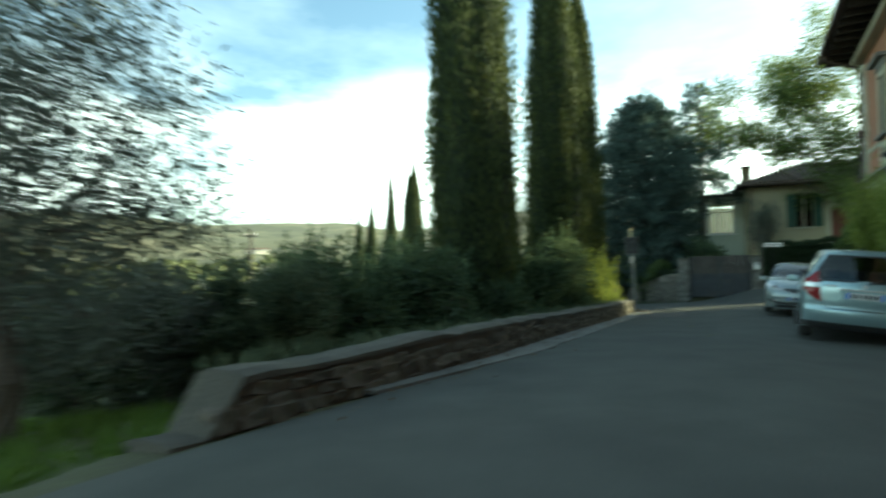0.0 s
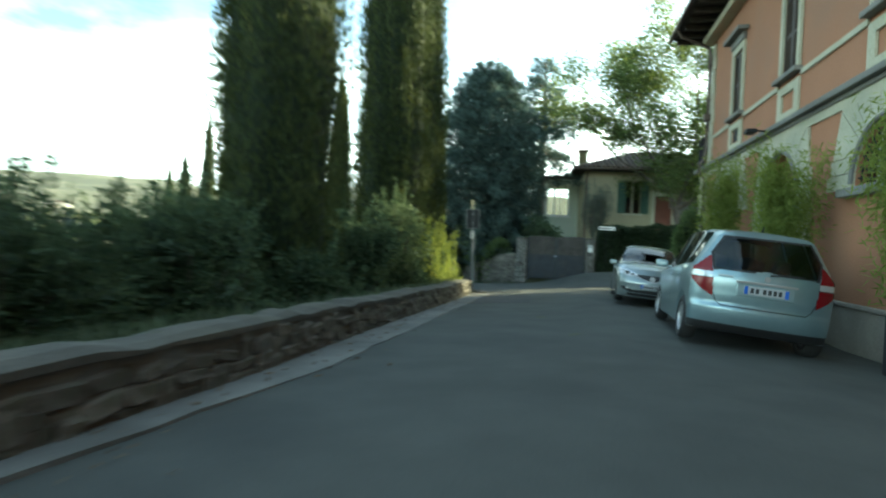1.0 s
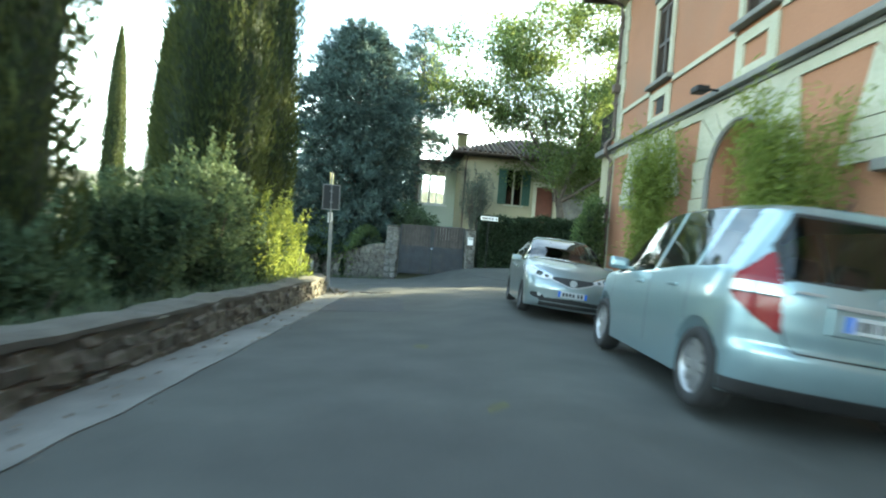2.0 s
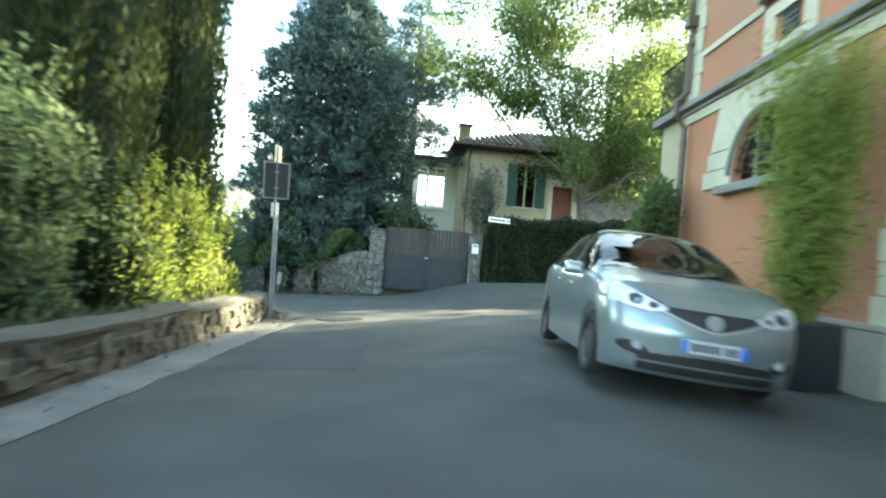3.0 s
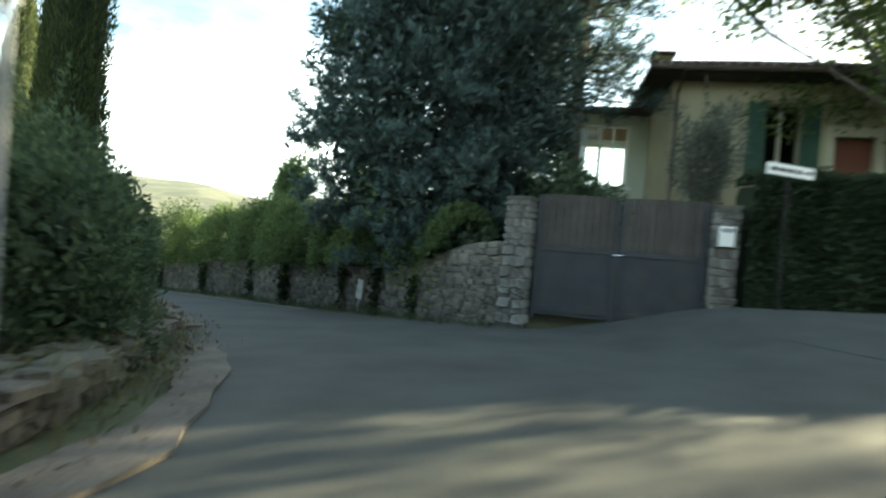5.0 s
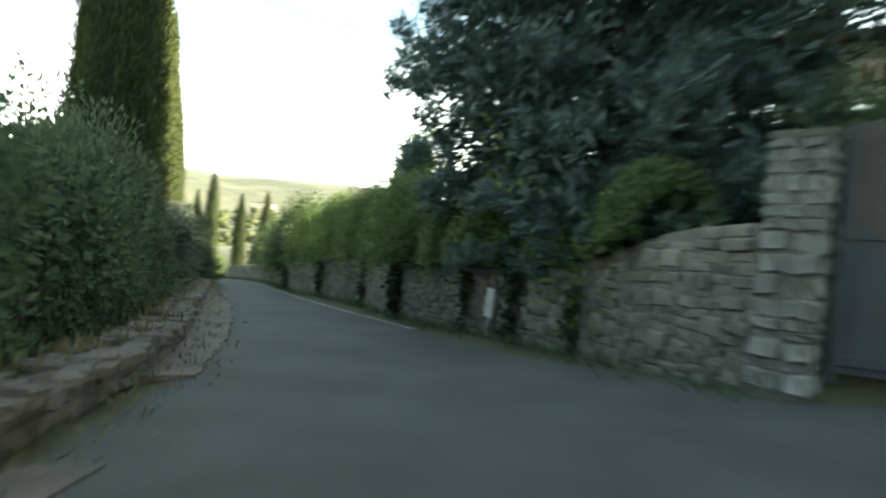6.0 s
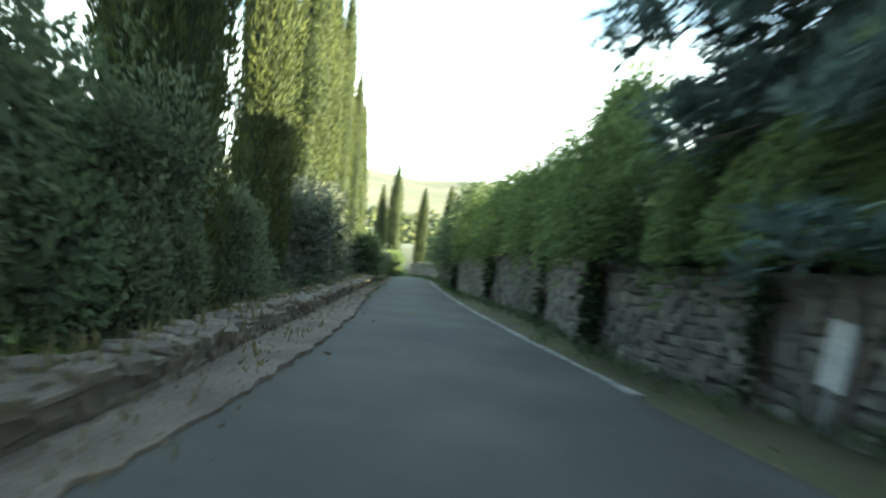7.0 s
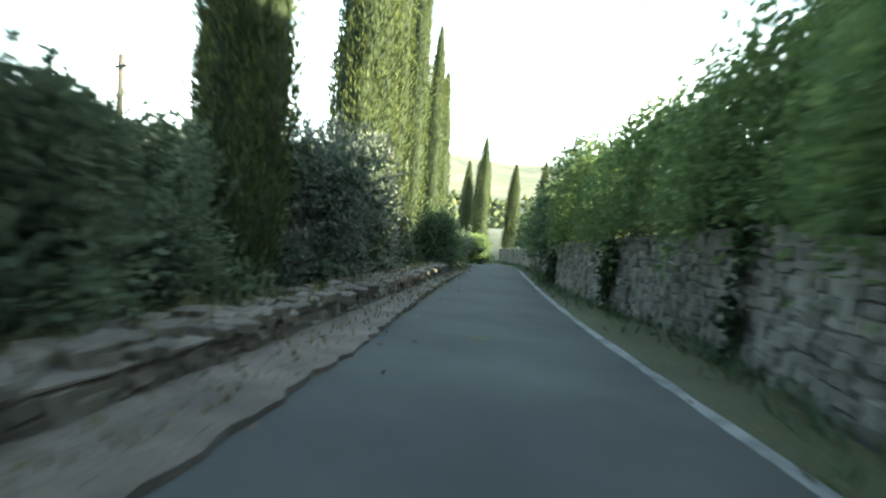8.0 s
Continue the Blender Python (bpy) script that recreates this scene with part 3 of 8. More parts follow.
# Utility cover in the street.
cover = bmesh.new()
box(cover, -0.42, 0.42, -0.26, 0.26, -0.02, 0.012, 0.004)
ob = part("manhole_cover", cover, M_GATEMETAL)
ob.matrix_world = pose(7.24, 20.54, float(road_z(7.24, 20.54)) - 0.007, -2.5, 0, 20)
tagged(ob, "rectangular cast iron cover set in the asphalt", "manhole cover")
for k in range(7):
    rib = bmesh.new()
    box(rib, -0.38, 0.38, -0.22 + k * 0.066, -0.19 + k * 0.066, 0.011, 0.018)
    part("rib", rib, M_GATEMETAL, ob)


# ---------------------------------------------------------------- stone walls
STONES = []
for k in range(10):
    rng = np.random.default_rng(40 + k)
    bm = bmesh.new()
    bmesh.ops.create_cube(bm, size=1.0)
    bmesh.ops.bevel(bm, geom=list(bm.edges), offset=0.14, segments=1, affect="EDGES")
    for v in bm.verts:
        v.co += Vector(rng.normal(size=3) * 0.05)
    me = bpy.data.meshes.new("stone")
    bm.to_mesh(me)
    bm.free()
    STONES.append(me)


def stone_arrays(k):
    me = STONES[k]
    return np.array([v.co[:] for v in me.vertices]), [tuple(p.vertices) for p in me.polygons]


STONE_ARR = [stone_arrays(k) for k in range(10)]


def lay_stones(parent, rest_name, spots, mat, most, near, tilt=0.05):
    """spots: (place, turn about z, size). The ones inside the near stretch become pieces of their own, the rest one joined part."""
    rng = random.Random(7)
    inv = parent.matrix_world.inverted()
    spots.sort(key=lambda s: (Vector(s[0][:2]) - Vector(near)).length)
    for place, turn, size in spots[:most]:
        ob = new("stone", STONES[rng.randrange(10)])
        if not ob.data.materials:
            ob.data.materials.append(mat)
        ob.material_slots[0].link = "OBJECT"
        ob.material_slots[0].material = mat
        ob.parent = parent
        ob.matrix_basis = inv @ Matrix.Translation(place) @ Matrix.Rotation(turn + rng.gauss(0, 0.04), 4, "Z") @ Matrix.Rotation(rng.gauss(0, tilt), 4, "Y") @ Matrix.Diagonal((*size, 1))
    if len(spots) > most:
        vs, fs, at = [], [], 0
        for place, turn, size in spots[most:]:
            v, f = STONE_ARR[rng.randrange(10)]
            c, s = math.cos(turn), math.sin(turn)
            w = v * np.array(size)
            w = np.stack([w[:, 0] * c - w[:, 1] * s, w[:, 0] * s + w[:, 1] * c, w[:, 2]], -1) + np.array(place)
            vs.append(w)
            fs += [tuple(i + at for i in face) for face in f]
            at += len(v)
        me = bpy.data.meshes.new(rest_name)
        me.from_pydata(np.concatenate(vs).tolist(), [], fs)
        ob = mesh_obj(rest_name, me, mat, parent)
        ob.matrix_parent_inverse = inv
        tagged(ob, kind="stuff")


def stone_wall(name, pts, foot, height, thick, mat, cap, label, near, most, course=0.15, length=0.30, side=1, seed=1, rubble=False, cap_mat=None, crest=0):
    """A wall along a polyline: mortar core, courses of uneven stones on its faces, and its cap."""
    rng = np.random.default_rng(seed)
    pts = resample(rounded(pts, 2), 0.3)
    d = unit(np.gradient(pts, axis=0))
    s = np.stack([d[:, 1], -d[:, 0]], -1)
    zf = np.array([foot(*p) for p in pts])
    zt = np.array([height(*p) for p in pts]) + zf
    root = thing(name, Matrix.Translation((pts[0][0], pts[0][1], zf[0])), label, "wall", kind="structure")
    inv = root.matrix_world.inverted()
    bm = bmesh.new()
    rows = []
    for p, n, a, b in zip(pts, s, zf, zt):
        w = thick / 2 - (0.005 if rubble else 0.03)
        rows.append([bm.verts.new((*(p - n * w), a - 0.5)), bm.verts.new((*(p - n * w), b)), bm.verts.new((*(p + n * w), b)), bm.verts.new((*(p + n * w), a - 0.5))])
    for r, t in zip(rows, rows[1:]):
        for k in range(3):
            bm.faces.new((r[k], t[k], t[k + 1], r[k + 1]))
    bm.faces.new(rows[0])
    bm.faces.new(rows[-1][::-1])
    ob = part("wall_core", bm, M_MORTAR, root)
    ob.matrix_parent_inverse = inv
    if cap:
        bm = bmesh.new()
        rows = []
        for p, n, b in zip(pts, s, zt):
            w = thick / 2 + 0.03 + rng.normal() * 0.016
            h = cap + rng.normal() * 0.016
            rows.append([bm.verts.new((*(p - n * w), b)), bm.verts.new((*(p - n * w), b + h * 0.6)), bm.verts.new((*(p - n * w * 0.5), b + h)), bm.verts.new((*(p + n * w * 0.5), b + h)), bm.verts.new((*(p + n * w), b + h * 0.6)), bm.verts.new((*(p + n * w), b))])
        for r, t in zip(rows, rows[1:]):
            for k in range(6):
                bm.faces.new((r[k], t[k], t[(k + 1) % 6], r[(k + 1) % 6]))
        bm.faces.new(rows[0])
        bm.faces.new(rows[-1][::-1])
        ob = part("wall_cap", bm, cap_mat or M_CAP, root, "weathered rounded mortar cap")
        ob.matrix_parent_inverse = inv
    spots = []
    run = np.r_[0, np.cumsum(np.linalg.norm(np.diff(pts, axis=0), axis=1))]
    sides = (side,)
    top = float((zt - zf).max())
    for side in sides:
        for c in range(int(top / course) + 1):
            x = rng.uniform(0, length)
            while x < run[-1]:
                w = length * rng.uniform(0.55, 1.5)
                mid = x + w / 2
                if mid < run[-1]:
                    i = np.interp(mid, run, np.arange(len(pts)))
                    k = int(i)
                    p, n = path_at(pts, i), s[k]
                    a, b = np.interp(i, np.arange(len(pts)), zf), np.interp(i, np.arange(len(pts)), zt)
                    z = a - 0.02 + course * (c + 0.5) + rng.normal() * 0.012
                    if z + course * 0.3 < b:
                        turn = math.atan2(d[k][1], d[k][0])
                        q = p + side * n * (thick / 2 - 0.058 + rng.normal() * 0.010)
                        tall = float(rng.choice([0.75, 1.05, 1.6], p=[0.4, 0.42, 0.18])) if rubble else rng.uniform(0.78, 1.0)
                        if z + course * tall * 0.5 < b + 0.02:
                            spots.append(((q[0], q[1], z), turn, (w * 0.93, 0.16 + (0.02 * tall if rubble else 0), course * tall * (1.08 if rubble else 1.0))))
                x += w
    # loose stones along the top
    x = 0.1
    while crest and x < run[-1] - 0.1:
        i = np.interp(x, run, np.arange(len(pts)))
        k = int(i)
        b = np.interp(i, np.arange(len(pts)), zt)
        for across in (-0.12, 0.06, 0.17):
            if rng.uniform() < crest:
                q = path_at(pts, i) + s[k] * (across + rng.normal() * 0.03) * thick / 0.36
                spots.append(((q[0], q[1], b + cap + rng.uniform(-0.02, 0.025)), math.atan2(d[k][1], d[k][0]) + rng.normal() * 0.5, (rng.uniform(0.10, 0.26), rng.uniform(0.09, 0.2), rng.uniform(0.06, 0.12))))
        x += rng.uniform(0.10, 0.22)
    lay_stones(root, "far_stones", spots, mat, most, near, 0.09 if rubble else 0.05)
    return root



def right_height(x, y):
    return 1.40 if y < 28.2 else float(np.interp(y, [28.2, 28.6, 29.6, 30.6, 31.5, 34.0, 36, 40, 46, 62], [1.42, 1.36, 1.1, 0.95, 0.95, 0.98, 1.15, 1.05, 0.95, 0.9]))




GATE_TURN = math.degrees(math.atan2(26.88 - 27.69, 12.55 - 10.08))

# Two-leaved garden gate.
gate = thing("garden_gate", pose(10.10, 27.68, -0.52, 0, 0, GATE_TURN), "closed two-leaved gate, weathered wood above and dark metal sheet below", "gate")
GW = 2.56
for leaf in range(2):
    x0, x1 = leaf * GW / 2 + 0.01, (leaf + 1) * GW / 2 - 0.01

    def arch(x):
        return 2.00 + 0.035 * abs(math.cos(math.pi * x / GW)) + 0.03 * math.sin(math.pi * x / GW) + 0.04 * x / GW

    fr = bmesh.new()
    for xa in (x0, x1 - 0.06):
        box(fr, xa, xa + 0.06, -0.03, 0.03, 0.06 + 0.10 * xa / GW, arch(xa) - 0.02, 0.006)
    for za in (1.10, 0.14):
        box(fr, x0 + 0.06, x1 - 0.06, -0.03, 0.03, za + 0.06, za + 0.14, 0.006)
    leaf_ob = part("gate_leaf", fr, M_GATEMETAL, gate, "dark metal gate frame")
    n = 10
    for k in range(n):
        xa = x0 + 0.06 + (x1 - x0 - 0.12) * k / n
        xb = xa + (x1 - x0 - 0.12) / n - 0.008
        part("board", boxed(xa, xb, -0.018, 0.018, 1.24, arch((xa + xb) / 2), 0.004), M_WOOD, leaf_ob)
    part("lower_panel", boxed(x0 + 0.06, x1 - 0.06, -0.012, 0.012, 0.14, 1.16, 0.003), M_GATEMETAL, leaf_ob, "dark painted sheet metal panel")
    for k in range(5):
        xa = x0 + 0.14 + k * (x1 - x0 - 0.28) / 4
        part("panel_rib", boxed(xa - 0.02, xa + 0.02, -0.022, -0.011, 0.2, 1.12, 0.003), M_GATEMETAL, leaf_ob)
part("gate_handle", cyl(cyl(bmesh.new(), (1.20, -0.10, 1.16), (1.34, -0.10, 1.16), 0.012), (1.24, -0.10, 1.16), (1.24, -0.02, 1.16), 0.014), M_CHROME, gate, "small bright handle")

box_t = thing("letter_box", pose(12.76, 26.86, -0.12, 0, 0, GATE_TURN) @ Matrix.Translation((-0.02, -0.24, 1.02)), "white enamelled letter box hung on the gate pier", "letter box")
part("letter_box_body", boxed(-0.10, 0.10, -0.06, 0.06, 0, 0.30, 0.01), M_WHITE, box_t)
part("letter_flap", boxed(-0.085, 0.085, -0.068, -0.058, 0.21, 0.27, 0.003), M_GALV, box_t, "grey metal flap")

# Direction arrow plate over the hedge.
sign = thing("direction_sign", pose(13.08, 25.98, 0.0, 0, 0, math.degrees(math.atan2(26.115 - 26.01, 13.513 - 12.948))), "small white arrow street sign on a thin post before the hedge", "sign")
part("sign_post", cyl(bmesh.new(), (0.0, 0.03, -0.5), (0.0, 0.03, 2.05), 0.014), M_IRON, sign, "thin dark post")
part("sign_plate", boxed(-0.42, 0.42, -0.012, 0.006, 1.90, 2.06, 0.004), M_WHITE, sign, "white plate")
for xa, xb in ((-0.36, -0.24), (-0.22, -0.08), (-0.05, 0.06), (0.09, 0.2)):
    part("lettering_bar", boxed(xa, xb, -0.016, -0.011, 1.95, 2.005), M_BLACKTXT, sign, "dark unreadable lettering")
ar = bmesh.new()
box(ar, 0.24, 0.33, -0.016, -0.011, 1.968, 1.99)
vs = [ar.verts.new(v) for v in ((0.32, -0.016, 1.93), (0.39, -0.016, 1.979), (0.32, -0.016, 2.03))]
ar.faces.new(vs)
bmesh.ops.solidify(ar, geom=list(ar.faces)[-1:], thickness=0.004)
part("arrow", ar, M_BLACKTXT, sign, "dark arrow")

# Road sign at the wall's corner: posts and plates seen edge-on first, from behind later.
zp = float(road_z(6.06, 21.3)) + 0.03
post = thing("road_sign", pose(6.06, 21.3, zp, 0, -1.5, 0), "galvanised post with a tall grey-backed traffic plate", "road sign")
part("post", cyl(bmesh.new(), (0, 0, -0.3), (0, 0, 3.0), 0.021, n=14), M_GALV, post)
part("post", cyl(bmesh.new(), (0.055, 0.02, -0.3), (0.05, 0.02, 1.78), 0.017, n=14), M_GALV, post)
plate = bmesh.new()
box(plate, -0.21, 0.21, -0.018, 0.012, 2.08, 2.70, 0.006)
pl = part("sign_plate", plate, M_SIGNBACK, post, "tall grey plate with a pale rim")
rim = bmesh.new()
for a in ((-0.225, -0.20, 2.065, 2.715), (0.20, 0.225, 2.065, 2.715), (-0.2, 0.2, 2.065, 2.09), (-0.2, 0.2, 2.69, 2.715)):
    box(rim, a[0], a[1], -0.024, 0.014, a[2], a[3], 0.003)
part("plate_rim", rim, M_SIGNRIM, pl)
part("bracket", boxed(-0.04, 0.04, -0.05, 0.02, 2.24, 2.27, 0.004), M_SIGNRIM, pl)
part("bracket", boxed(-0.04, 0.04, -0.05, 0.02, 2.52, 2.55, 0.004), M_SIGNRIM, pl)
tp = boxed(-0.015, 0.26, 0.03, 0.05, 2.60, 3.02, 0.004)
part("upper_plate", tp, M_YSIGN, post, "pale upper plate turned edge-on").matrix_basis = pose(0.0, 0.0, 0, 0, 0, 62)
part("lower_plate", boxed(-0.06, 0.07, 0.032, 0.05, 1.74, 2.0, 0.004), M_WHITE, post, "small white plate")
for z in (0.42, 1.70):
    part("clamp", cyl(bmesh.new(), (0, 0, z), (0, 0, z + 0.05), 0.03, n=12), M_GALV, post)

# White marker leaning on the garden wall.
mk = thing("marker_post", pose(7.35, 31.06, float(road_z(7.35, 31.06)) - 0.02, 4, 9, -42), "short white marker board leaning against the garden wall", "marker")
part("board", boxed(-0.08, 0.08, -0.015, 0.015, 0.28, 0.70, 0.01), M_MARKER, mk)
part("stake", boxed(-0.02, 0.02, 0.0, 0.04, 0, 0.45, 0.004), M_GALV, mk, "grey metal stake")

# ---------------------------------------------------------------- the orange house
HOUSE = Matrix.Translation((12.37, 18.22, 0)) @ Matrix.Rotation(math.atan2(0.923, 0.384), 4, "Z")
house = thing("orange_house", HOUSE, "two-storey orange plastered villa with pale stone-drawn trim and dark shutters", "house")


def outline_wall(outer, holes, depth):
    """A wall in the x-z plane with openings, its face at y = 0, going back by depth."""
    bm = bmesh.new()
    for loop in (outer, *holes):
        vs = [bm.verts.new((x, 0, z)) for x, z in loop]
        for a, b in zip(vs, vs[1:] + vs[:1]):
            bm.edges.new((a, b))
    bmesh.ops.triangle_fill(bm, use_beauty=True, use_dissolve=False, edges=list(bm.edges), normal=(0, 1, 0))
    r = bmesh.ops.extrude_face_region(bm, geom=list(bm.faces))
    bmesh.ops.translate(bm, vec=(0, -depth, 0), verts=[v for v in r["geom"] if isinstance(v, bmesh.types.BMVert)])
    bmesh.ops.recalc_face_normals(bm, faces=list(bm.faces))
    return bm


def arch_loop(c, half, z0, spring, n=14):
    return [(c - half, z0), (c + half, z0)] + [(c + half * math.cos(a), spring + half * math.sin(a)) for a in np.linspace(0, math.pi, n)]


def rect_loop(x0, x1, z0, z1):
    return [(x0, z0), (x1, z0), (x1, z1), (x0, z1)]


ARCHES = [(-2.35, 2.16, 2.30), (-9.60, 2.16, 2.22)]
DOOR_C, DOOR_H = -5.92, 0.86
UPPER = [-2.70, -6.12, -9.55]
holes = [arch_loop(c, 0.80, z0, sp) for c, z0, sp in ARCHES]
holes.append(arch_loop(DOOR_C, DOOR_H, -0.15, 2.25))
holes += [rect_loop(c - 0.37, c + 0.37, 4.60, 6.15) for c in UPPER]
ORANGE_LEFT = -34.0
part("wall", outline_wall(rect_loop(ORANGE_LEFT, 0.0, -1.2, 7.45), holes, 0.45), M_ORANGE, house)
bk = bmesh.new()
box(bk, ORANGE_LEFT, -0.006, -9.0, -0.45, -1.2, 7.45)
bmesh.ops.delete(bk, geom=[f for f in bk.faces if f.normal.y > 0.9], context="FACES")
part("wall", bk, M_ORANGE, house)

# Plinth, string courses, corner strip.
pb = bmesh.new()
for a, b in ((ORANGE_LEFT, DOOR_C - DOOR_H - 0.5), (DOOR_C + DOOR_H + 0.5, 0.02)):
    box(pb, a, b, 0.002, 0.07, -1.2, 0.46, 0.01)
    box(pb, a, b, 0.002, 0.10, 0.46, 0.52, 0.02)
part("plinth", pb, M_PLINTH, house, "grey rendered plinth")
cb = bmesh.new()
box(cb, ORANGE_LEFT, 0.10, 0.002, 0.07, 3.53, 3.60, 0.012)
box(cb, ORANGE_LEFT, 0.15, 0.002, 0.17, 3.60, 3.70, 0.02)
part("cornice", cb, M_CORNICE, house, "dark grey stone string course")
part("frieze", boxed(ORANGE_LEFT, 0.03, 0.002, 0.035, 3.38, 3.53), M_TRIM, house, "pale band below the string course")
sb = bmesh.new()
ends = [ORANGE_LEFT] + [v for c in reversed(UPPER) for v in (c - 0.56, c + 0.56)] + [0.02]
for a, b in zip(ends[::2], ends[1::2]):
    box(sb, a, b, 0.002, 0.04, 4.41, 4.51, 0.012)
part("string_band", sb, M_TRIM, house, "pale plaster band between the sills")
part("corner_strip", boxed(-0.34, 0.0, 0.002, 0.04, 3.72, 7.2), M_TRIM, house, "pale plaster corner strip")
for k in range(9):
    part("quoin", boxed(-0.42 if k % 2 else -0.35, 0.012, 0.003, 0.052, 3.78 + 0.38 * k, 4.12 + 0.38 * k, 0.01), M_TRIM, house)

# Upper windows with closed louvred shutters.
for c in UPPER:
    w = part("window", boxed(c - 0.37, c + 0.37, -0.34, -0.30, 4.60, 6.15), M_WINDOW, house)
    fb = bmesh.new()
    for a in ((c - 0.50, c - 0.37, 4.60, 6.15), (c + 0.37, c + 0.50, 4.60, 6.15), (c - 0.50, c + 0.50, 6.15, 6.32)):
        box(fb, a[0], a[1], 0.002, 0.06, a[2], a[3], 0.012)
    part("frame", fb, M_TRIM, w, "pale moulded surround")
    hb = bmesh.new()
    box(hb, c - 0.52, c + 0.52, 0.002, 0.10, 6.32, 6.50, 0.012)
    box(hb, c - 0.66, c + 0.66, 0.002, 0.26, 6.50, 6.60, 0.02)
    part("hood", hb, M_CORNICE, w, "grey projecting hood")
    part("sill", boxed(c - 0.58, c + 0.58, 0.002, 0.15, 4.50, 4.59, 0.02), M_CORNICE, w, "grey projecting sill")
    for side in (-1, 1):
        xa, xb = (c - 0.365, c - 0.005) if side < 0 else (c + 0.005, c + 0.365)
        st = bmesh.new()
        for a in ((xa, xa + 0.05, 4.61, 6.14), (xb - 0.05, xb, 4.61, 6.14), (xa + 0.05, xb - 0.05, 4.61, 4.70), (xa + 0.05, xb - 0.05, 5.32, 5.40), (xa + 0.05, xb - 0.05, 6.05, 6.14)):
            box(st, a[0], a[1], -0.05, 0.0, a[2], a[3], 0.004)
        sh = part("shutter", st, M_SHUTTER, w, "dark brown louvred shutter")
        for k in range(24):
            z = 4.72 + k * 0.056
            if 5.28 < z < 5.40:
                continue
            sl = boxed(xa + 0.045, xb - 0.045, -0.008, 0.008, -0.026, 0.026, 0.0)
            bmesh.ops.rotate(sl, verts=list(sl.verts), cent=(0, 0, 0), matrix=Matrix.Rotation(radians(-38), 3, "X"))
            bmesh.ops.translate(sl, verts=list(sl.verts), vec=(0, -0.025, z))
            part("slat", sl, M_SHUTTER, sh)

# Framed panels below the upper windows; one holds a vent grille.
for k, c in enumerate(UPPER):
    fb = bmesh.new()
    for a in ((c - 0.52, c - 0.31, 3.71, 4.40), (c + 0.31, c + 0.52, 3.71, 4.40), (c - 0.31, c + 0.31, 3.71, 3.88), (c - 0.31, c + 0.31, 4.24, 4.40)):
        box(fb, a[0], a[1], 0.002, 0.05, a[2], a[3], 0.008)
    pn = part("apron_panel", fb, M_TRIM, house, "pale frame round a square panel below the window")
    if k == 0:
        part("vent", boxed(c - 0.17, c + 0.17, 0.003, 0.012, 3.93, 4.24), M_CARBLACK, pn, "dark vent opening")
        for j in range(4):
            part("vent_bar", boxed(c - 0.17, c + 0.17, 0.012, 0.022, 3.96 + j * 0.075, 3.985 + j * 0.075), M_IRON, pn)

# Arched openings: pale rusticated blocks round them, glazing, iron fan grille, sill.
def rusticated(c, half, z0, spring, host, foot=None, wide=0.74, narrow=0.40, top=3.376):
    """Pale blocks round an arch, up to the frieze: level courses whose length shrinks with height, then wedges that fan out, open joints between."""
    zf = foot if foot is not None else z0
    r = half + 0.005
    zc = spring + 0.5 * half

    def reach(z):
        return half + wide + (narrow - wide) * (z - zf) / (top - zf)

    def block(loop):
        bm = bmesh.new()
        f = bm.faces.new([bm.verts.new((x, 0.003, z)) for x, z in loop])
        out = bmesh.ops.extrude_face_region(bm, geom=[f])
        bmesh.ops.translate(bm, vec=(0, 0.045, 0), verts=[v for v in out["geom"] if isinstance(v, bmesh.types.BMVert)])
        bmesh.ops.recalc_face_normals(bm, faces=list(bm.faces))
        part("block", bm, M_TRIM, host)

    courses = max(int(round((zc - zf) / 0.30)), 2)
    h = (zc - zf) / courses
    for k in range(courses):
        za, zb = zf + k * h + 0.008, zf + (k + 1) * h - 0.008
        for side in (-1, 1):
            inner = [(c + side * (r if z <= spring else math.sqrt(r * r - (z - spring) ** 2)), z) for z in np.linspace(za, zb, 5)]
            w = reach(za) + (0.05 if k % 2 == 0 else 0.0)
            block(inner + [(c + side * w, zb), (c + side * w, za)])
    a0 = math.asin((zc - spring) / r)
    n = 9

    def rim_at(a):
        """Where a ray from the arch's centre meets the sloping side or the frieze."""
        lo = (top - spring) / max(math.sin(a), 1e-6)
        slope = (narrow - wide) / (top - zf)
        k = half + wide + slope * (spring - zf)
        q = abs(math.cos(a)) - slope * math.sin(a)
        d = min(lo, k / q) if q > 1e-6 else lo
        return c + d * math.cos(a), spring + d * math.sin(a), d == lo

    for k in range(n):
        a, b = a0 + (math.pi - 2 * a0) * k / n + 0.008, a0 + (math.pi - 2 * a0) * (k + 1) / n - 0.008
        arc = [(c + r * math.cos(t), spring + r * math.sin(t)) for t in np.linspace(a, b, 4)]
        (xa, za, ta), (xb, zb, tb) = rim_at(a), rim_at(b)
        if k == 0:
            xa, za = c + reach(zc), zc + 0.008
        if k == n - 1:
            xb, zb = c - reach(zc), zc + 0.008
        corner = []
        if ta != tb:
            corner = [(c + math.copysign(reach(top), math.cos((a + b) / 2)), top)]
        block(arc + [(xb, zb)] + corner + [(xa, za)])


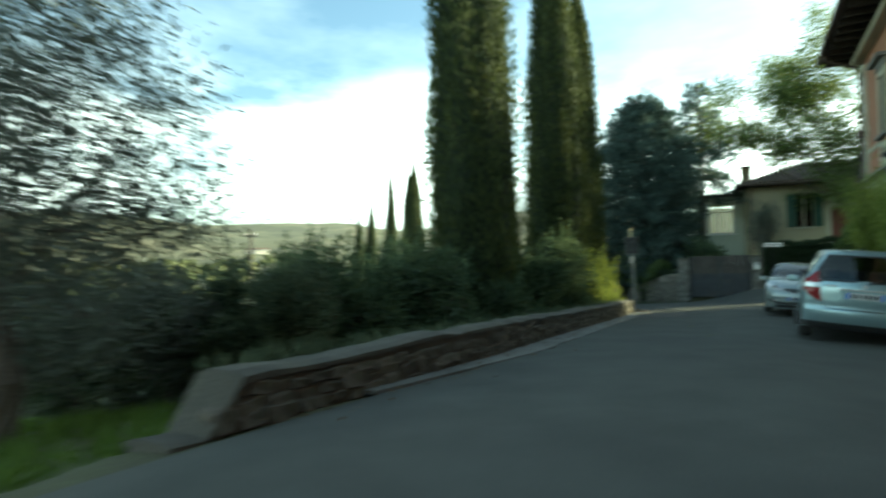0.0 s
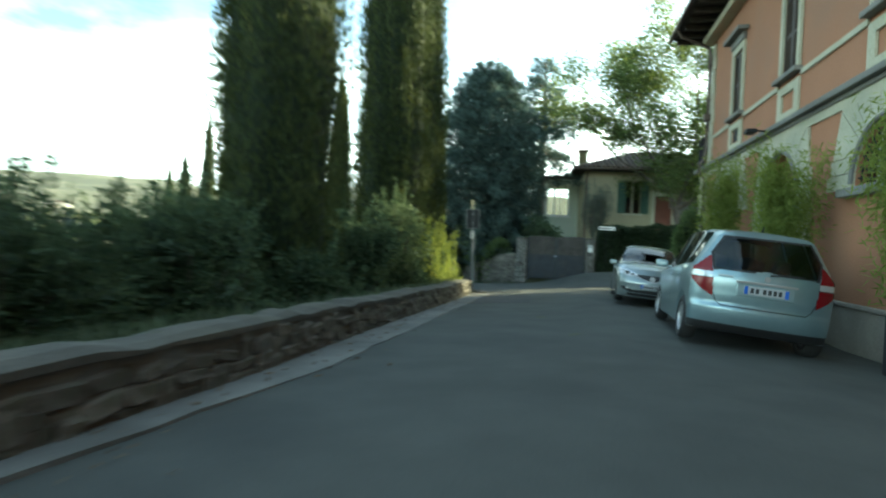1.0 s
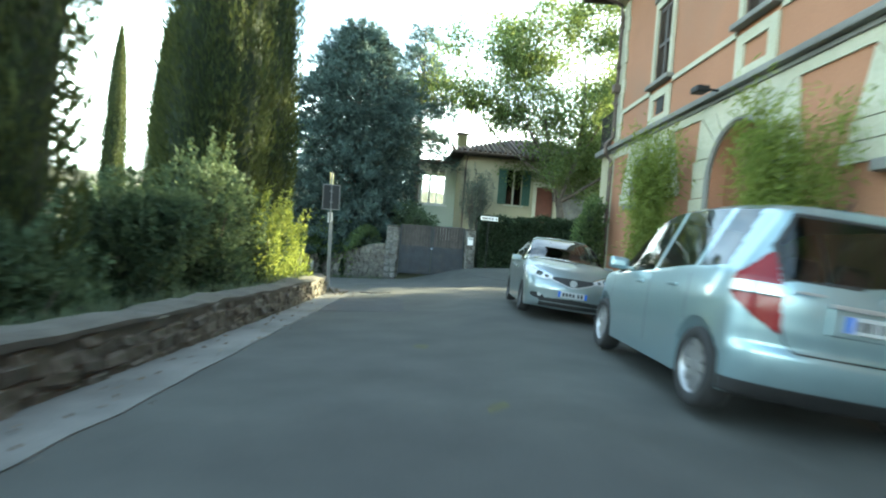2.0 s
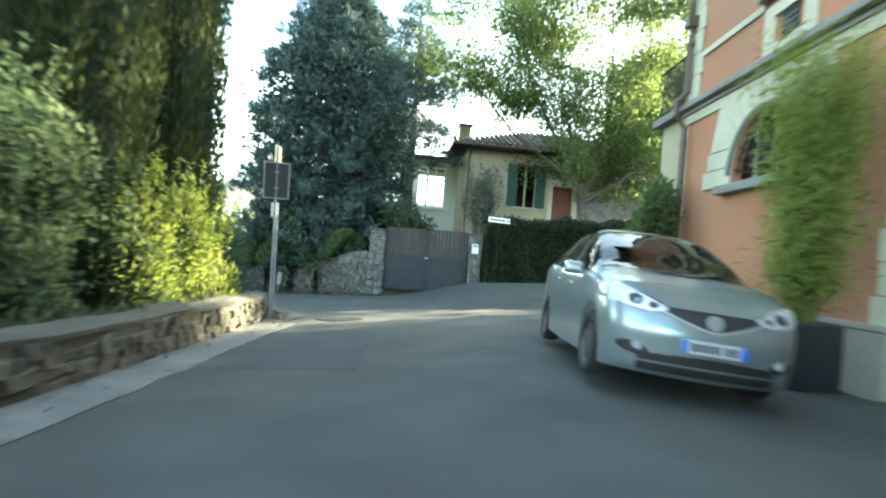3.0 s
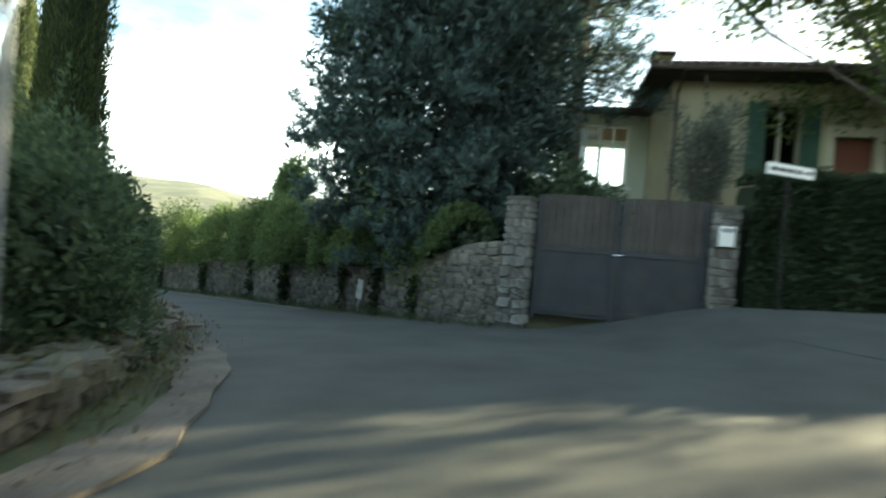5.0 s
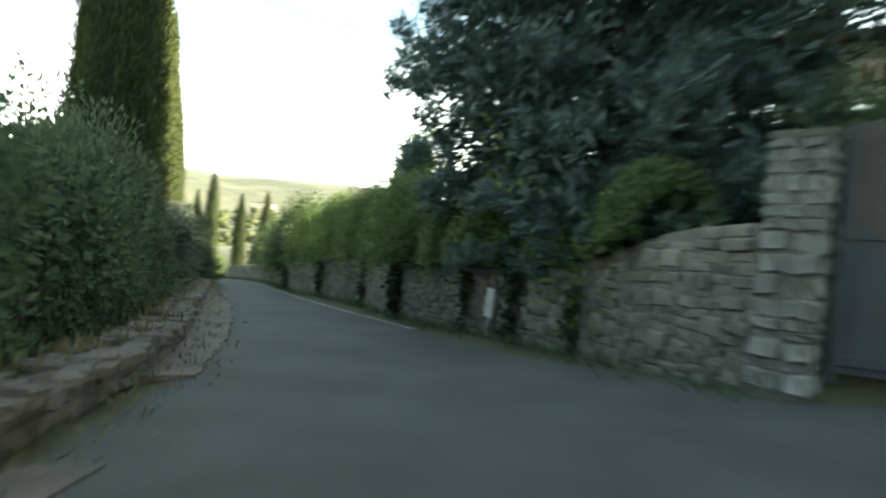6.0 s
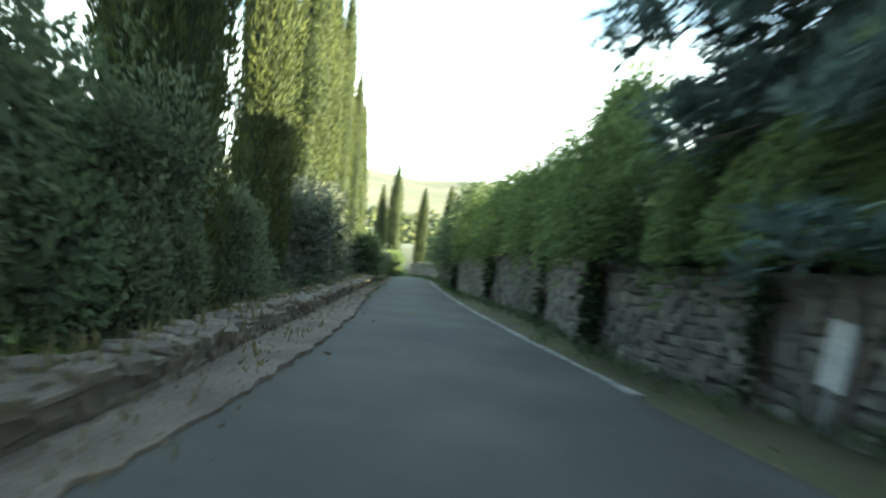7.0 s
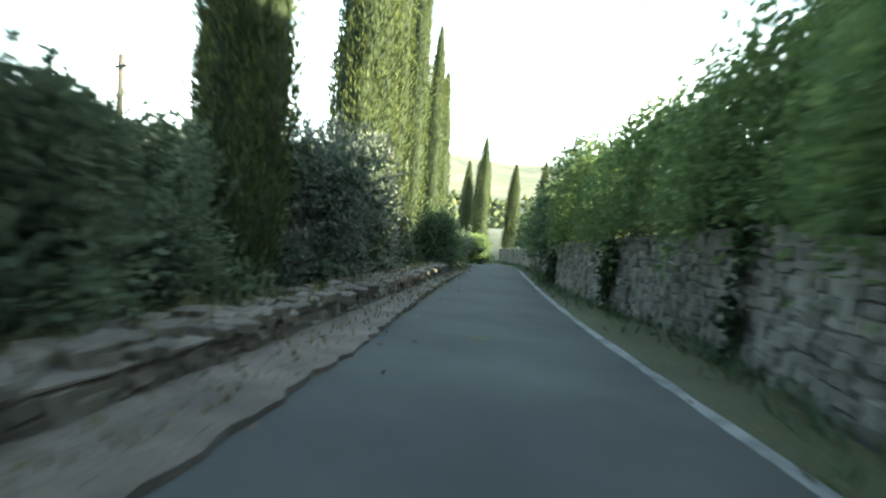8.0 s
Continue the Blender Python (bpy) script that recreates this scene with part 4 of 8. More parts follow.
for c, z0, sp in ARCHES:
    w = part("arched_window", outline_wall(arch_loop(c, 0.79, z0 + 0.005, sp), [], 0.012), M_WINDOW, house, "arched window behind a wrought iron fan grille")
    w.matrix_basis = Matrix.Translation((0, -0.13, 0))
    un = w.matrix_basis.inverted()
    gb = bmesh.new()
    for k in range(15):
        a = math.pi * (k + 0.5) / 15
        cyl(gb, (c + 0.16 * math.cos(a), -0.03, z0 + 0.06 + 0.16 * math.sin(a)), (c + 0.78 * math.cos(a), -0.03, sp + 0.78 * math.sin(a)), 0.013, n=6)
    for rr in (0.17, 0.44, 0.70):
        pts = [(c + rr * math.cos(a), -0.03, (z0 if rr < 0.2 else sp) + rr * math.sin(a)) for a in np.linspace(0.02, math.pi - 0.02, 16)]
        tube(gb, pts, [0.013] * 16, 6)
    part("grille", gb, M_IRON, w, "wrought iron fan grille").matrix_parent_inverse = un
    fr = bmesh.new()
    for x in (-0.4, 0.0, 0.4):
        box(fr, c + x - 0.025, c + x + 0.025, -0.125, -0.095, z0, sp + math.sqrt(0.64 - x * x) - 0.02)
    box(fr, c - 0.79, c + 0.79, -0.125, -0.095, z0, z0 + 0.06)
    part("window_frame", fr, M_TRIM, w, "pale timber glazing bars").matrix_parent_inverse = un
    part("sill", boxed(c - 1.02, c + 1.02, -0.2, 0.16, z0 - 0.13, z0 - 0.004, 0.02), M_CORNICE, w, "grey stone sill").matrix_parent_inverse = un
    rusticated(c, 0.80, z0, sp, house, foot=z0)
    mold = bmesh.new()
    tube(mold, [(c + 0.83 * math.cos(a), 0.05, sp + 0.83 * math.sin(a)) for a in np.linspace(0, math.pi, 20)], [0.035] * 20, 6)
    part("arch_moulding", mold, M_CORNICE, w, "grey arch moulding").matrix_parent_inverse = un
    # black sheet that paints the darkness of the room
    part("room_back", boxed(c - 0.9, c + 0.9, -1.3, -1.25, z0 - 0.4, sp + 1.0), M_CARBLACK, house, "black panel standing in for the unlit room behind the glass")

rusticated(DOOR_C, DOOR_H, -0.15, 2.25, house, foot=-0.15)
db = outline_wall(arch_loop(DOOR_C, DOOR_H - 0.01, -0.15, 2.25), [], 0.05)
door = part("door", db, M_DOORWOOD, house, "arched varnished wooden double door")
door.matrix_basis = Matrix.Translation((0, -0.24, 0))
for side in (-1, 1):
    for z0, z1 in ((0.05, 0.75), (0.88, 1.45), (1.58, 2.2)):
        xa, xb = sorted((DOOR_C + side * 0.10, DOOR_C + side * 0.72))
        part("door_panel", boxed(xa, xb, 0.0, 0.03, z0, z1, 0.012), M_DOORWOOD, door)
part("door_knob", cyl(bmesh.new(), (DOOR_C + 0.06, 0.0, 1.0), (DOOR_C + 0.06, 0.07, 1.0), 0.03), M_CHROME, door, "brass knob")
mold = bmesh.new()
tube(mold, [(DOOR_C - 0.88, 0.05, -0.15)] + [(DOOR_C - 0.88 * math.cos(a), 0.05, 2.25 + 0.88 * math.sin(a)) for a in np.linspace(0, math.pi, 22)] + [(DOOR_C + 0.88, 0.05, -0.15)], [0.045] * 24, 6)
part("arch_moulding", mold, M_CORNICE, house, "grey moulding round the door")
part("doorstep", boxed(DOOR_C - 1.0, DOOR_C + 1.0, -0.3, 0.35, -0.6, -0.16, 0.02), M_CORNICE, house, "grey stone doorstep")
ic = part("intercom", boxed(-4.72, -4.56, 0.05, 0.075, 1.16, 1.40, 0.004), M_GALV, house, "metal door intercom")
for k in range(3):
    part("button", cyl(bmesh.new(), (-4.60, 0.074, 1.20 + k * 0.07), (-4.60, 0.084, 1.20 + k * 0.07), 0.012), M_CARBLACK, ic)
    part("name_slot", boxed(-4.70, -4.63, 0.074, 0.079, 1.185 + k * 0.07, 1.215 + k * 0.07), M_WHITE, ic)

# Small wall lamp bracket on the string course.
lb = cyl(bmesh.new(), (-5.45, 0.18, 3.64), (-5.45, 0.52, 3.66), 0.02)
lamp = part("wall_lamp", lb, M_IRON, house, "dark bracket lamp on the string course")
part("lamp_head", boxed(-5.58, -5.32, 0.36, 0.56, 3.58, 3.68, 0.03), M_IRON, lamp)

# Eaves and roof.
roof = part("roof", boxed(ORANGE_LEFT - 1.0, 0.95, -9.9, 0.98, 7.72, 7.82, 0.01), M_EAVE, house, "deep dark wooden eaves under a tiled roof")
sf = bmesh.new()
box(sf, ORANGE_LEFT, 0.25, -0.45, 0.28, 7.30, 7.50, 0.02)
part("eaves_moulding", sf, M_TRIM, roof, "pale moulding below the eaves")
for k in range(30):
    x = 0.78 - k * 0.62
    rb = bmesh.new()
    box(rb, x - 0.05, x + 0.05, 0.02, 0.92, 7.56, 7.72, 0.01)
    part("rafter", rb, M_EAVE, roof)
for k in range(6):
    x = 0.90
    part("rafter", boxed(0.02, 0.90, -0.2 - k * 0.62, -0.1 - k * 0.62, 7.56, 7.72, 0.01), M_EAVE, roof)
hip = bmesh.new()
a, b = ORANGE_LEFT - 1.05, 1.0
vs = [hip.verts.new(v) for v in ((a, 1.03, 7.83), (b, 1.03, 7.83), (b, -9.95, 7.83), (a, -9.95, 7.83), (a + 5, -4.5, 9.6), (b - 5, -4.5, 9.6))]
for f in ((0, 1, 5, 4), (1, 2, 5), (2, 3, 4, 5), (3, 0, 4), (3, 2, 1, 0)):
    hip.faces.new([vs[i] for i in f])
part("roof_tiles", hip, M_TILE, roof, "clay tiled hipped roof")
for k in range(48):
    x = 0.95 - k * 0.24
    tb = bmesh.new()
    cyl(tb, (x, 1.07, 7.84), (x, 0.55, 7.99), 0.085, n=10)
    part("tile", tb, M_TILE, roof)
gt = bmesh.new()
tube(gt, [(-18, 1.09, 7.74), (-9, 1.09, 7.74), (1.03, 1.09, 7.74)], [0.06] * 3, 8)
part("gutter", gt, M_PIPE, roof, "brown metal gutter")
pp = bmesh.new()
tube(pp, [(-0.1, 1.05, 7.70), (-0.1, 0.95, 7.5), (-0.1, 0.16, 7.15), (-0.1, 0.12, 6.9), (-0.1, 0.12, 3.9), (-0.1, 0.28, 3.72), (-0.1, 0.28, 3.5), (-0.1, 0.12, 3.3), (-0.1, 0.12, -0.6)], [0.05] * 9, 10)
pipe = part("downpipe", pp, M_PIPE, house, "brown metal downpipe at the corner")
for z in (6.6, 5.6, 4.7, 3.0, 2.0, 1.0):
    part("pipe_clamp", cyl(bmesh.new(), (-0.1, 0.12, z), (-0.1, 0.12, z + 0.05), 0.066, n=10), M_PIPE, pipe)
part("pipe_hopper", boxed(-0.2, 0.0, 0.03, 0.22, 5.0, 5.2, 0.02), M_PIPE, pipe)

# Pale annexe beyond the corner, with a terrace rail.
ax = thing("annexe", HOUSE, "low pale yellow annexe with a terrace on top", "house")
part("wall", boxed(0.006, 1.15, -5.0, -0.02, -1.0, 3.58), M_YELLOW, ax)
cb = bmesh.new()
box(cb, 0.17, 1.32, -5.1, 0.15, 3.58, 3.72, 0.02)
part("cornice", cb, M_CORNICE, ax, "grey terrace edge")
rl = bmesh.new()
cyl(rl, (0.2, 0.05, 4.62), (1.25, 0.05, 4.62), 0.02, n=8)
rail = part("railing", rl, M_IRON, ax, "dark iron terrace railing")
part("lower_rail", cyl(bmesh.new(), (0.2, 0.05, 3.85), (1.25, 0.05, 3.85), 0.015, n=8), M_IRON, rail)
for k in range(12):
    part("baluster", cyl(bmesh.new(), (0.25 + 0.08 * k, 0.05, 3.72), (0.25 + 0.08 * k, 0.05, 4.60), 0.010, n=6), M_IRON, rail)
for k, x in enumerate((0.45, 0.95)):
    pt = thing("flower_pot", HOUSE @ Matrix.Translation((x, -0.25, 3.72)), "terracotta pot with a green plant on the terrace", "plant pot", "terrace pots")
    part("pot", cyl(bmesh.new(), (0, 0, 0), (0, 0, 0.28), 0.11, 0.16, 14), M_TERRA, pt)
    rng = np.random.default_rng(60 + k)
    P = rng.normal(size=(260, 3)) * (0.14, 0.14, 0.2) + (0, 0, 0.62)
    v, q = leaf_arrays(rng, P, rng.normal(size=(260, 3)) + (0, 0, 0.8), 0.13, 0.06)
    mesh_obj("leaves", array_mesh("leaves", v, q), M_DECID, pt)

# ---------------------------------------------------------------- the yellow house behind the hedge
H2 = Matrix.Translation((14.75, 32.30, 0.0)) @ Matrix.Rotation(math.atan2(-0.31, 0.95), 4, "Z")
h2 = thing("yellow_house", H2, "yellow plastered house with green shutters and clay tiles", "house")
front = outline_wall(rect_loop(0, 8.6, -0.8, 5.35), [rect_loop(2.22, 3.02, 3.05, 4.80), rect_loop(3.78, 4.68, 2.0, 4.05)], 0.4)
bmesh.ops.rotate(front, verts=list(front.verts), cent=(0, 0, 0), matrix=Matrix.Rotation(math.pi, 3, "Z"))
bmesh.ops.translate(front, verts=list(front.verts), vec=(8.6, 0, 0))
for v in front.verts:
    v.co.x = 8.6 - v.co.x
bmesh.ops.reverse_faces(front, faces=list(front.faces))
part("wall", front, M_YELLOW, h2)
bk = bmesh.new()
box(bk, 0.0, 8.6, 0.4, 6.5, -0.8, 5.35)
bmesh.ops.delete(bk, geom=[f for f in bk.faces if f.normal.y < -0.9], context="FACES")
part("wall", bk, M_YELLOW, h2)
part("stone_wall_patch", boxed(4.9, 8.58, -0.03, -0.003, -0.8, 3.8, 0.01), M_STONE, h2, "exposed rubble stone patch")
w2 = part("window", boxed(2.22, 3.02, 0.25, 0.27, 3.05, 4.80), M_WINDOW, h2)
part("window_frame", boxed(2.58, 2.66, 0.20, 0.26, 3.05, 4.80), M_TRIM, w2)
part("sill", boxed(2.12, 3.12, -0.10, 0.15, 2.96, 3.05, 0.01), M_TRIM, w2)
for x0, x1, ang in ((1.80, 2.22, 0), (3.02, 3.44, 0)):
    st = bmesh.new()
    box(st, x0, x1, -0.06, -0.02, 3.05, 4.82, 0.005)
    sh = part("shutter", st, M_GREENSH, w2, "open green louvred shutter")
    for k in range(22):
        part("slat", boxed(x0 + 0.05, x1 - 0.05, -0.075, -0.058, 3.13 + k * 0.074, 3.18 + k * 0.074), M_GREENSH, sh)
# Black sheet behind the window in place of a room's darkness.
part("window_back", boxed(1.5, 3.6, 1.2, 1.25, 2.6, 5.2), M_CARBLACK, h2, "black panel standing in for an unlit room")
d2 = part("door", boxed(3.78, 4.68, 0.18, 0.24, 2.0, 4.05), M_REDDOOR, h2, "red-brown wooden door")
fb = bmesh.new()
for a in ((3.60, 3.78, 2.0, 4.05), (4.68, 4.86, 2.0, 4.05), (3.60, 4.86, 4.05, 4.30)):
    box(fb, a[0], a[1], -0.045, 0.17, a[2], a[3], 0.01)
part("door_frame", fb, M_TRIM, d2, "pale stone door surround")
rf = bmesh.new()
vs = [rf.verts.new(v) for v in ((-0.7, -0.75, 5.42), (9.3, -0.75, 5.42), (9.3, 7.2, 5.42), (-0.7, 7.2, 5.42), (3.0, 3.2, 6.9), (5.6, 3.2, 6.9))]
for f in ((0, 1, 5, 4), (1, 2, 5), (2, 3, 4, 5), (3, 0, 4), (3, 2, 1, 0)):
    rf.faces.new([vs[i] for i in f])
roof2 = part("roof", rf, M_TILE, h2, "weathered clay tile roof")
part("eaves_board", boxed(-0.68, 9.28, -0.73, 7.18, 5.30, 5.40, 0.01), M_EAVE, roof2, "dark eaves board")
rows = []
for k in range(40):
    x = -0.6 + 0.25 * k
    u = min(1.0, max(0.15, min((x + 0.7) / 3.7, (9.3 - x) / 3.7)))
    tb = bmesh.new()
    tube(tb, [(x, -0.80, 5.44), (x + (3.0 - x) * 0.0, -0.80 + 3.9 * u, 5.44 + 1.46 * u)], [0.085, 0.075], 7)
    part("tile", tb, M_TILE, roof2)
ch = part("chimney", boxed(-0.15, 0.35, 2.2, 2.8, 5.6, 6.75, 0.01), M_YELLOW, roof2, "plastered chimney")
part("chimney_cap", boxed(-0.22, 0.42, 2.1, 2.9, 6.75, 6.84, 0.01), M_TILE, ch)
an = bmesh.new()
cyl(an, (0.25, 0.6, 5.6), (0.25, 0.6, 7.4), 0.02, n=6)
for k in range(5):
    cyl(an, (-0.1, 0.6, 6.9 + k * 0.1), (0.6, 0.6, 6.9 + k * 0.1), 0.008, n=5)
part("aerial", an, M_GALV, roof2, "thin television aerial")
part("gutter", tube(bmesh.new(), [(-0.7, -0.82, 5.36), (4, -0.82, 5.36), (9.3, -0.82, 5.36)], [0.055] * 3, 8), M_PIPE, roof2)
part("downpipe", tube(bmesh.new(), [(0.1, -0.8, 5.3), (0.1, -0.10, 4.95), (0.1, -0.10, -0.5)], [0.045] * 3, 8), M_PIPE, h2)

# Old stone outbuilding that adjoins the yellow house.
ob2 = thing("stone_outbuilding", H2, "old tan stone outbuilding with patchy plaster and a tiled roof", "house")
part("wall", boxed(8.64, 15.4, -0.35, 5.6, -0.9, 4.65, 0.03), M_OLDWALL, ob2)
for x0, x1, z0, z1 in ((8.9, 10.6, 0.2, 2.3), (11.2, 13.1, 1.1, 3.0), (9.6, 11.0, 2.9, 4.1), (13.4, 15.2, 0.3, 2.0)):
    pr = random.Random(int(x0 * 10))
    z = z0
    while z < z1:
        h = pr.uniform(0.12, 0.20)
        x = x0 + pr.uniform(-0.2, 0.3)
        while x < x1 + pr.uniform(-0.4, 0.2):
            w = pr.uniform(0.2, 0.45)
            part("stone", boxed(x, x + w - 0.03, -0.35 - pr.uniform(0.01, 0.035), -0.34, z, z + h - 0.025, 0.012), M_DSTONE if pr.random() < 0.6 else M_STONE, ob2)
            x += w
        z += h
orf = bmesh.new()
vs = [orf.verts.new(v) for v in ((8.62, -0.75, 4.62), (15.8, -0.75, 4.62), (15.8, 5.7, 6.0), (8.62, 5.7, 6.0), (8.62, -0.75, 4.74), (15.8, -0.75, 4.74), (15.8, 5.7, 6.12), (8.62, 5.7, 6.12))]
for f in ((3, 2, 1, 0), (4, 5, 6, 7), (0, 1, 5, 4), (1, 2, 6, 5), (2, 3, 7, 6), (3, 0, 4, 7)):
    orf.faces.new([vs[i] for i in f])
roof3 = part("roof", orf, M_TILE, ob2, "weathered clay tile roof")
for k in range(28):
    x = 8.75 + 0.25 * k
    part("tile", tube(bmesh.new(), [(x, -0.80, 4.76), (x, 5.6, 6.13)], [0.085, 0.075], 7), M_TILE, roof3)

# Lower pale wing with the white window, farther back.
wing = thing("garden_wing", Matrix.Translation((15.25, 35.5, 0)) @ Matrix.Rotation(math.atan2(-0.31, 0.95), 4, "Z"), "pale green garden wing with a wide white-framed window", "house")
wf = bmesh.new()
for a in (rect_loop(-5.4, 0.75, -1.0, 2.95), rect_loop(-5.4, -5.2, 2.95, 4.9), rect_loop(-0.02, 0.75, 2.95, 4.9), rect_loop(-5.4, 0.75, 4.9, 5.2)):
    box(wf, a[0][0], a[1][0], 0.0, 0.3, a[0][1], a[2][1])
part("wall", wf, M_PALEGREEN, wing)
bk = bmesh.new()
for a in ((-5.4, 0.75, -1.0, 2.9), (-5.4, -5.1, 2.9, 4.95), (0.3, 0.75, 2.9, 4.95), (-5.4, 0.75, 4.95, 5.2)):
    box(bk, a[0], a[1], 3.7, 4.0, a[2], a[3])
for x0, x1 in ((-5.4, -5.1), (0.45, 0.75)):
    box(bk, x0, x1, 0.3, 3.7, -1.0, 5.2)
box(bk, -5.1, 0.45, 0.3, 3.7, 2.6, 2.75)
part("wall", bk, M_PALEGREEN, wing, "back wall of the veranda, open to the sky through its windows")
bp = part("window", boxed(-5.1, 0.3, 3.84, 3.86, 2.9, 4.95), M_CLEARPANE, wing)
for k in range(4):
    part("mullion", boxed(-5.1 + k * 1.8, -5.02 + k * 1.8, 3.78, 3.90, 2.9, 4.95, 0.006), M_WHITE, bp, "white frame")
ww = part("window", boxed(-5.2, -0.02, 0.16, 0.18, 2.95, 4.9), M_CLEARPANE, wing)
for k in range(13):
    x = -5.2 + k * 0.425
    part("mullion", boxed(x, x + (0.10 if k % 2 == 0 else 0.05), 0.08, 0.20, 2.95, 4.9, 0.006), M_WHITE, ww, "white frame")
for z in (2.95, 4.25, 4.82):
    part("transom", boxed(-5.2, -0.02, 0.09, 0.195, z, z + 0.06, 0.006), M_WHITE, ww, "white frame")
part("sill", boxed(-5.3, 0.1, -0.1, 0.15, 2.86, 2.95, 0.01), M_WHITE, ww)
part("curtain", boxed(-4.9, -3.9, 0.40, 0.44, 2.95, 4.85), M_WHITE, wing, "white curtain")
part("curtain", boxed(-2.2, -1.3, 0.40, 0.44, 2.95, 4.85), M_WHITE, wing, "white curtain")
part("roof", boxed(-5.8, 1.1, -0.4, 4.4, 5.2, 5.36, 0.02), M_TILE, wing)

# ---------------------------------------------------------------- parked cars
def curve_at(pts, y):
    """Smooth curve through control points (y, value)."""
    pts = sorted(pts)
    ys, vs = np.array([p[0] for p in pts], float), np.array([p[1] for p in pts], float)
    y = np.asarray(y, float)
    m = np.gradient(vs, ys)
    for i in range(1, len(vs) - 1):
        if (vs[i] - vs[i - 1]) * (vs[i + 1] - vs[i]) <= 0:
            m[i] = 0
    i = np.clip(np.searchsorted(ys, y) - 1, 0, len(ys) - 2)
    h = ys[i + 1] - ys[i]
    t = np.clip((y - ys[i]) / h, 0, 1)
    return (2 * t**3 - 3 * t**2 + 1) * vs[i] + (t**3 - 2 * t**2 + t) * h * m[i] + (-2 * t**3 + 3 * t**2) * vs[i + 1] + (t**3 - t**2) * h * m[i + 1]


def build_car(name, spec, paint, label):
    """A hatchback from its side profile: body shell, panes, wheels, lamps, bumpers. Nose towards +y."""
    root = thing(name, Matrix.Identity(4), label, "car", "parked cars")
    ya, yb = spec["axles"]
    R = spec["arch"]
    base = list(np.linspace(spec["tail"], spec["nose"], 120))
    for c in (ya, yb):
        base += list(c + R * np.cos(np.linspace(0, math.pi, 15)))
    base += list(spec["extra"])
    st = np.array(sorted(set(np.round(base, 3))))
    top, belt, wid, wroof, low = (curve_at(spec[k], st) for k in ("top", "belt", "width", "roof_width", "low"))
    belt = np.minimum(belt, top - 0.03)
    arch = np.zeros_like(st)
    for c in (ya, yb):
        inside = np.abs(st - c) < R
        arch = np.where(inside, spec["hub"] + np.sqrt(np.clip(R * R - (st - c) ** 2, 0, None)), arch)
    SIDE = 12
    rows, n_ring = [], 10 + SIDE
    for i, y in enumerate(st):
        w, wr, b, t = wid[i], min(wroof[i], wid[i] * 0.99), belt[i], top[i]
        lo = low[i]
        side = max(lo, arch[i])
        mid1, mid2 = max(side + 0.02, lo + 0.34 * (b - lo)), max(side + 0.04, lo + 0.70 * (b - lo))
        g = t - b
        crown = min(0.07, g * 0.4)
        rows.append([(0, lo), (w * 0.80, lo), (w * 0.965, side), (w * 0.995, mid1), (w, mid2), (w * 0.985, b - 0.04), (w * 0.955, b),
                     *[(w * 0.955 + (wr - w * 0.955) * k / SIDE, b + (g - crown) * k / SIDE) for k in range(1, SIDE)],
                     (wr, t - crown), (wr * 0.86, t - crown * 0.38), (wr * 0.5, t - crown * 0.07), (0, t)])
    R3 = np.array([[(x, y, z) for x, z in ring] for ring, y in zip(rows, st)])

    def pane_of(i, j):
        y = (st[i] + st[i + 1]) / 2
        if j >= 6 + SIDE:
            for nm, a, b in spec["top_panes"]:
                if a < y < b:
                    return nm
        if 6 <= j < 6 + SIDE:
            k = (j - 6) / SIDE
            for nm, a, b, lean_a, lean_b in spec["side_panes"]:
                if a + lean_a * k < y < b + lean_b * k:
                    return nm
        return "body"

    groups = {}
    for side in (1, -1):
        for i in range(len(st) - 1):
            for j in range(n_ring - 1):
                nm = pane_of(i, j)
                key = nm if nm in ("body", "windscreen", "rear_window") else f"{nm}|{side}"
                quad = [R3[i, j], R3[i + 1, j], R3[i + 1, j + 1], R3[i, j + 1]]
                quad = [tuple(np.array(q) * (side, 1, 1)) for q in quad]
                groups.setdefault(key, []).append(quad if side > 0 else quad[::-1])
    for end, i in [(e, i) for e, i in ((0, 0), (1, len(st) - 1)) if e != spec["open_end"]]:
        ring = [tuple(p) for p in R3[i]] + [tuple(p * np.array((-1, 1, 1))) for p in R3[i][::-1][1:-1]]
        groups["body"].append(ring if end else ring[::-1])
    made = {}
    for key, faces in groups.items():
        bm = bmesh.new()
        for f in faces:
            vs = [bm.verts.new(p) for p in f]
            bm.faces.new(vs)
        bmesh.ops.remove_doubles(bm, verts=list(bm.verts), dist=0.0008)
        bmesh.ops.dissolve_degenerate(bm, edges=list(bm.edges), dist=0.0008)
        bmesh.ops.recalc_face_normals(bm, faces=list(bm.faces))
        nm = key.split("|")[0]
        ob = part("body" if nm == "body" else nm, bm, paint if nm == "body" else M_CARGLASS, root, "" if nm == "body" else "dark tinted pane", smooth=True)
        if nm == "body":
            ob.data.set_sharp_from_angle(angle=radians(40))
        made[key] = ob
    # cabin seen through the panes
    sl = bmesh.new()
    box(sl, -wid.max() + 0.12, wid.max() - 0.12, spec["cabin"][0], spec["cabin"][1], 0.34, spec["cabin"][2], 0.04)
    part("cabin_floor", sl, M_CARBLACK, root, "dark cabin lining")
    for y, xs in spec["seats"]:
        for x in xs:
            sb = bmesh.new()
            box(sb, x - 0.22, x + 0.22, y - 0.10, y + 0.06, 0.6, 1.06, 0.06)
            box(sb, x - 0.12, x + 0.12, y - 0.10, y + 0.02, 1.08, 1.26, 0.05)
            part("seat", sb, M_SEAT, root, "grey cloth seat back")
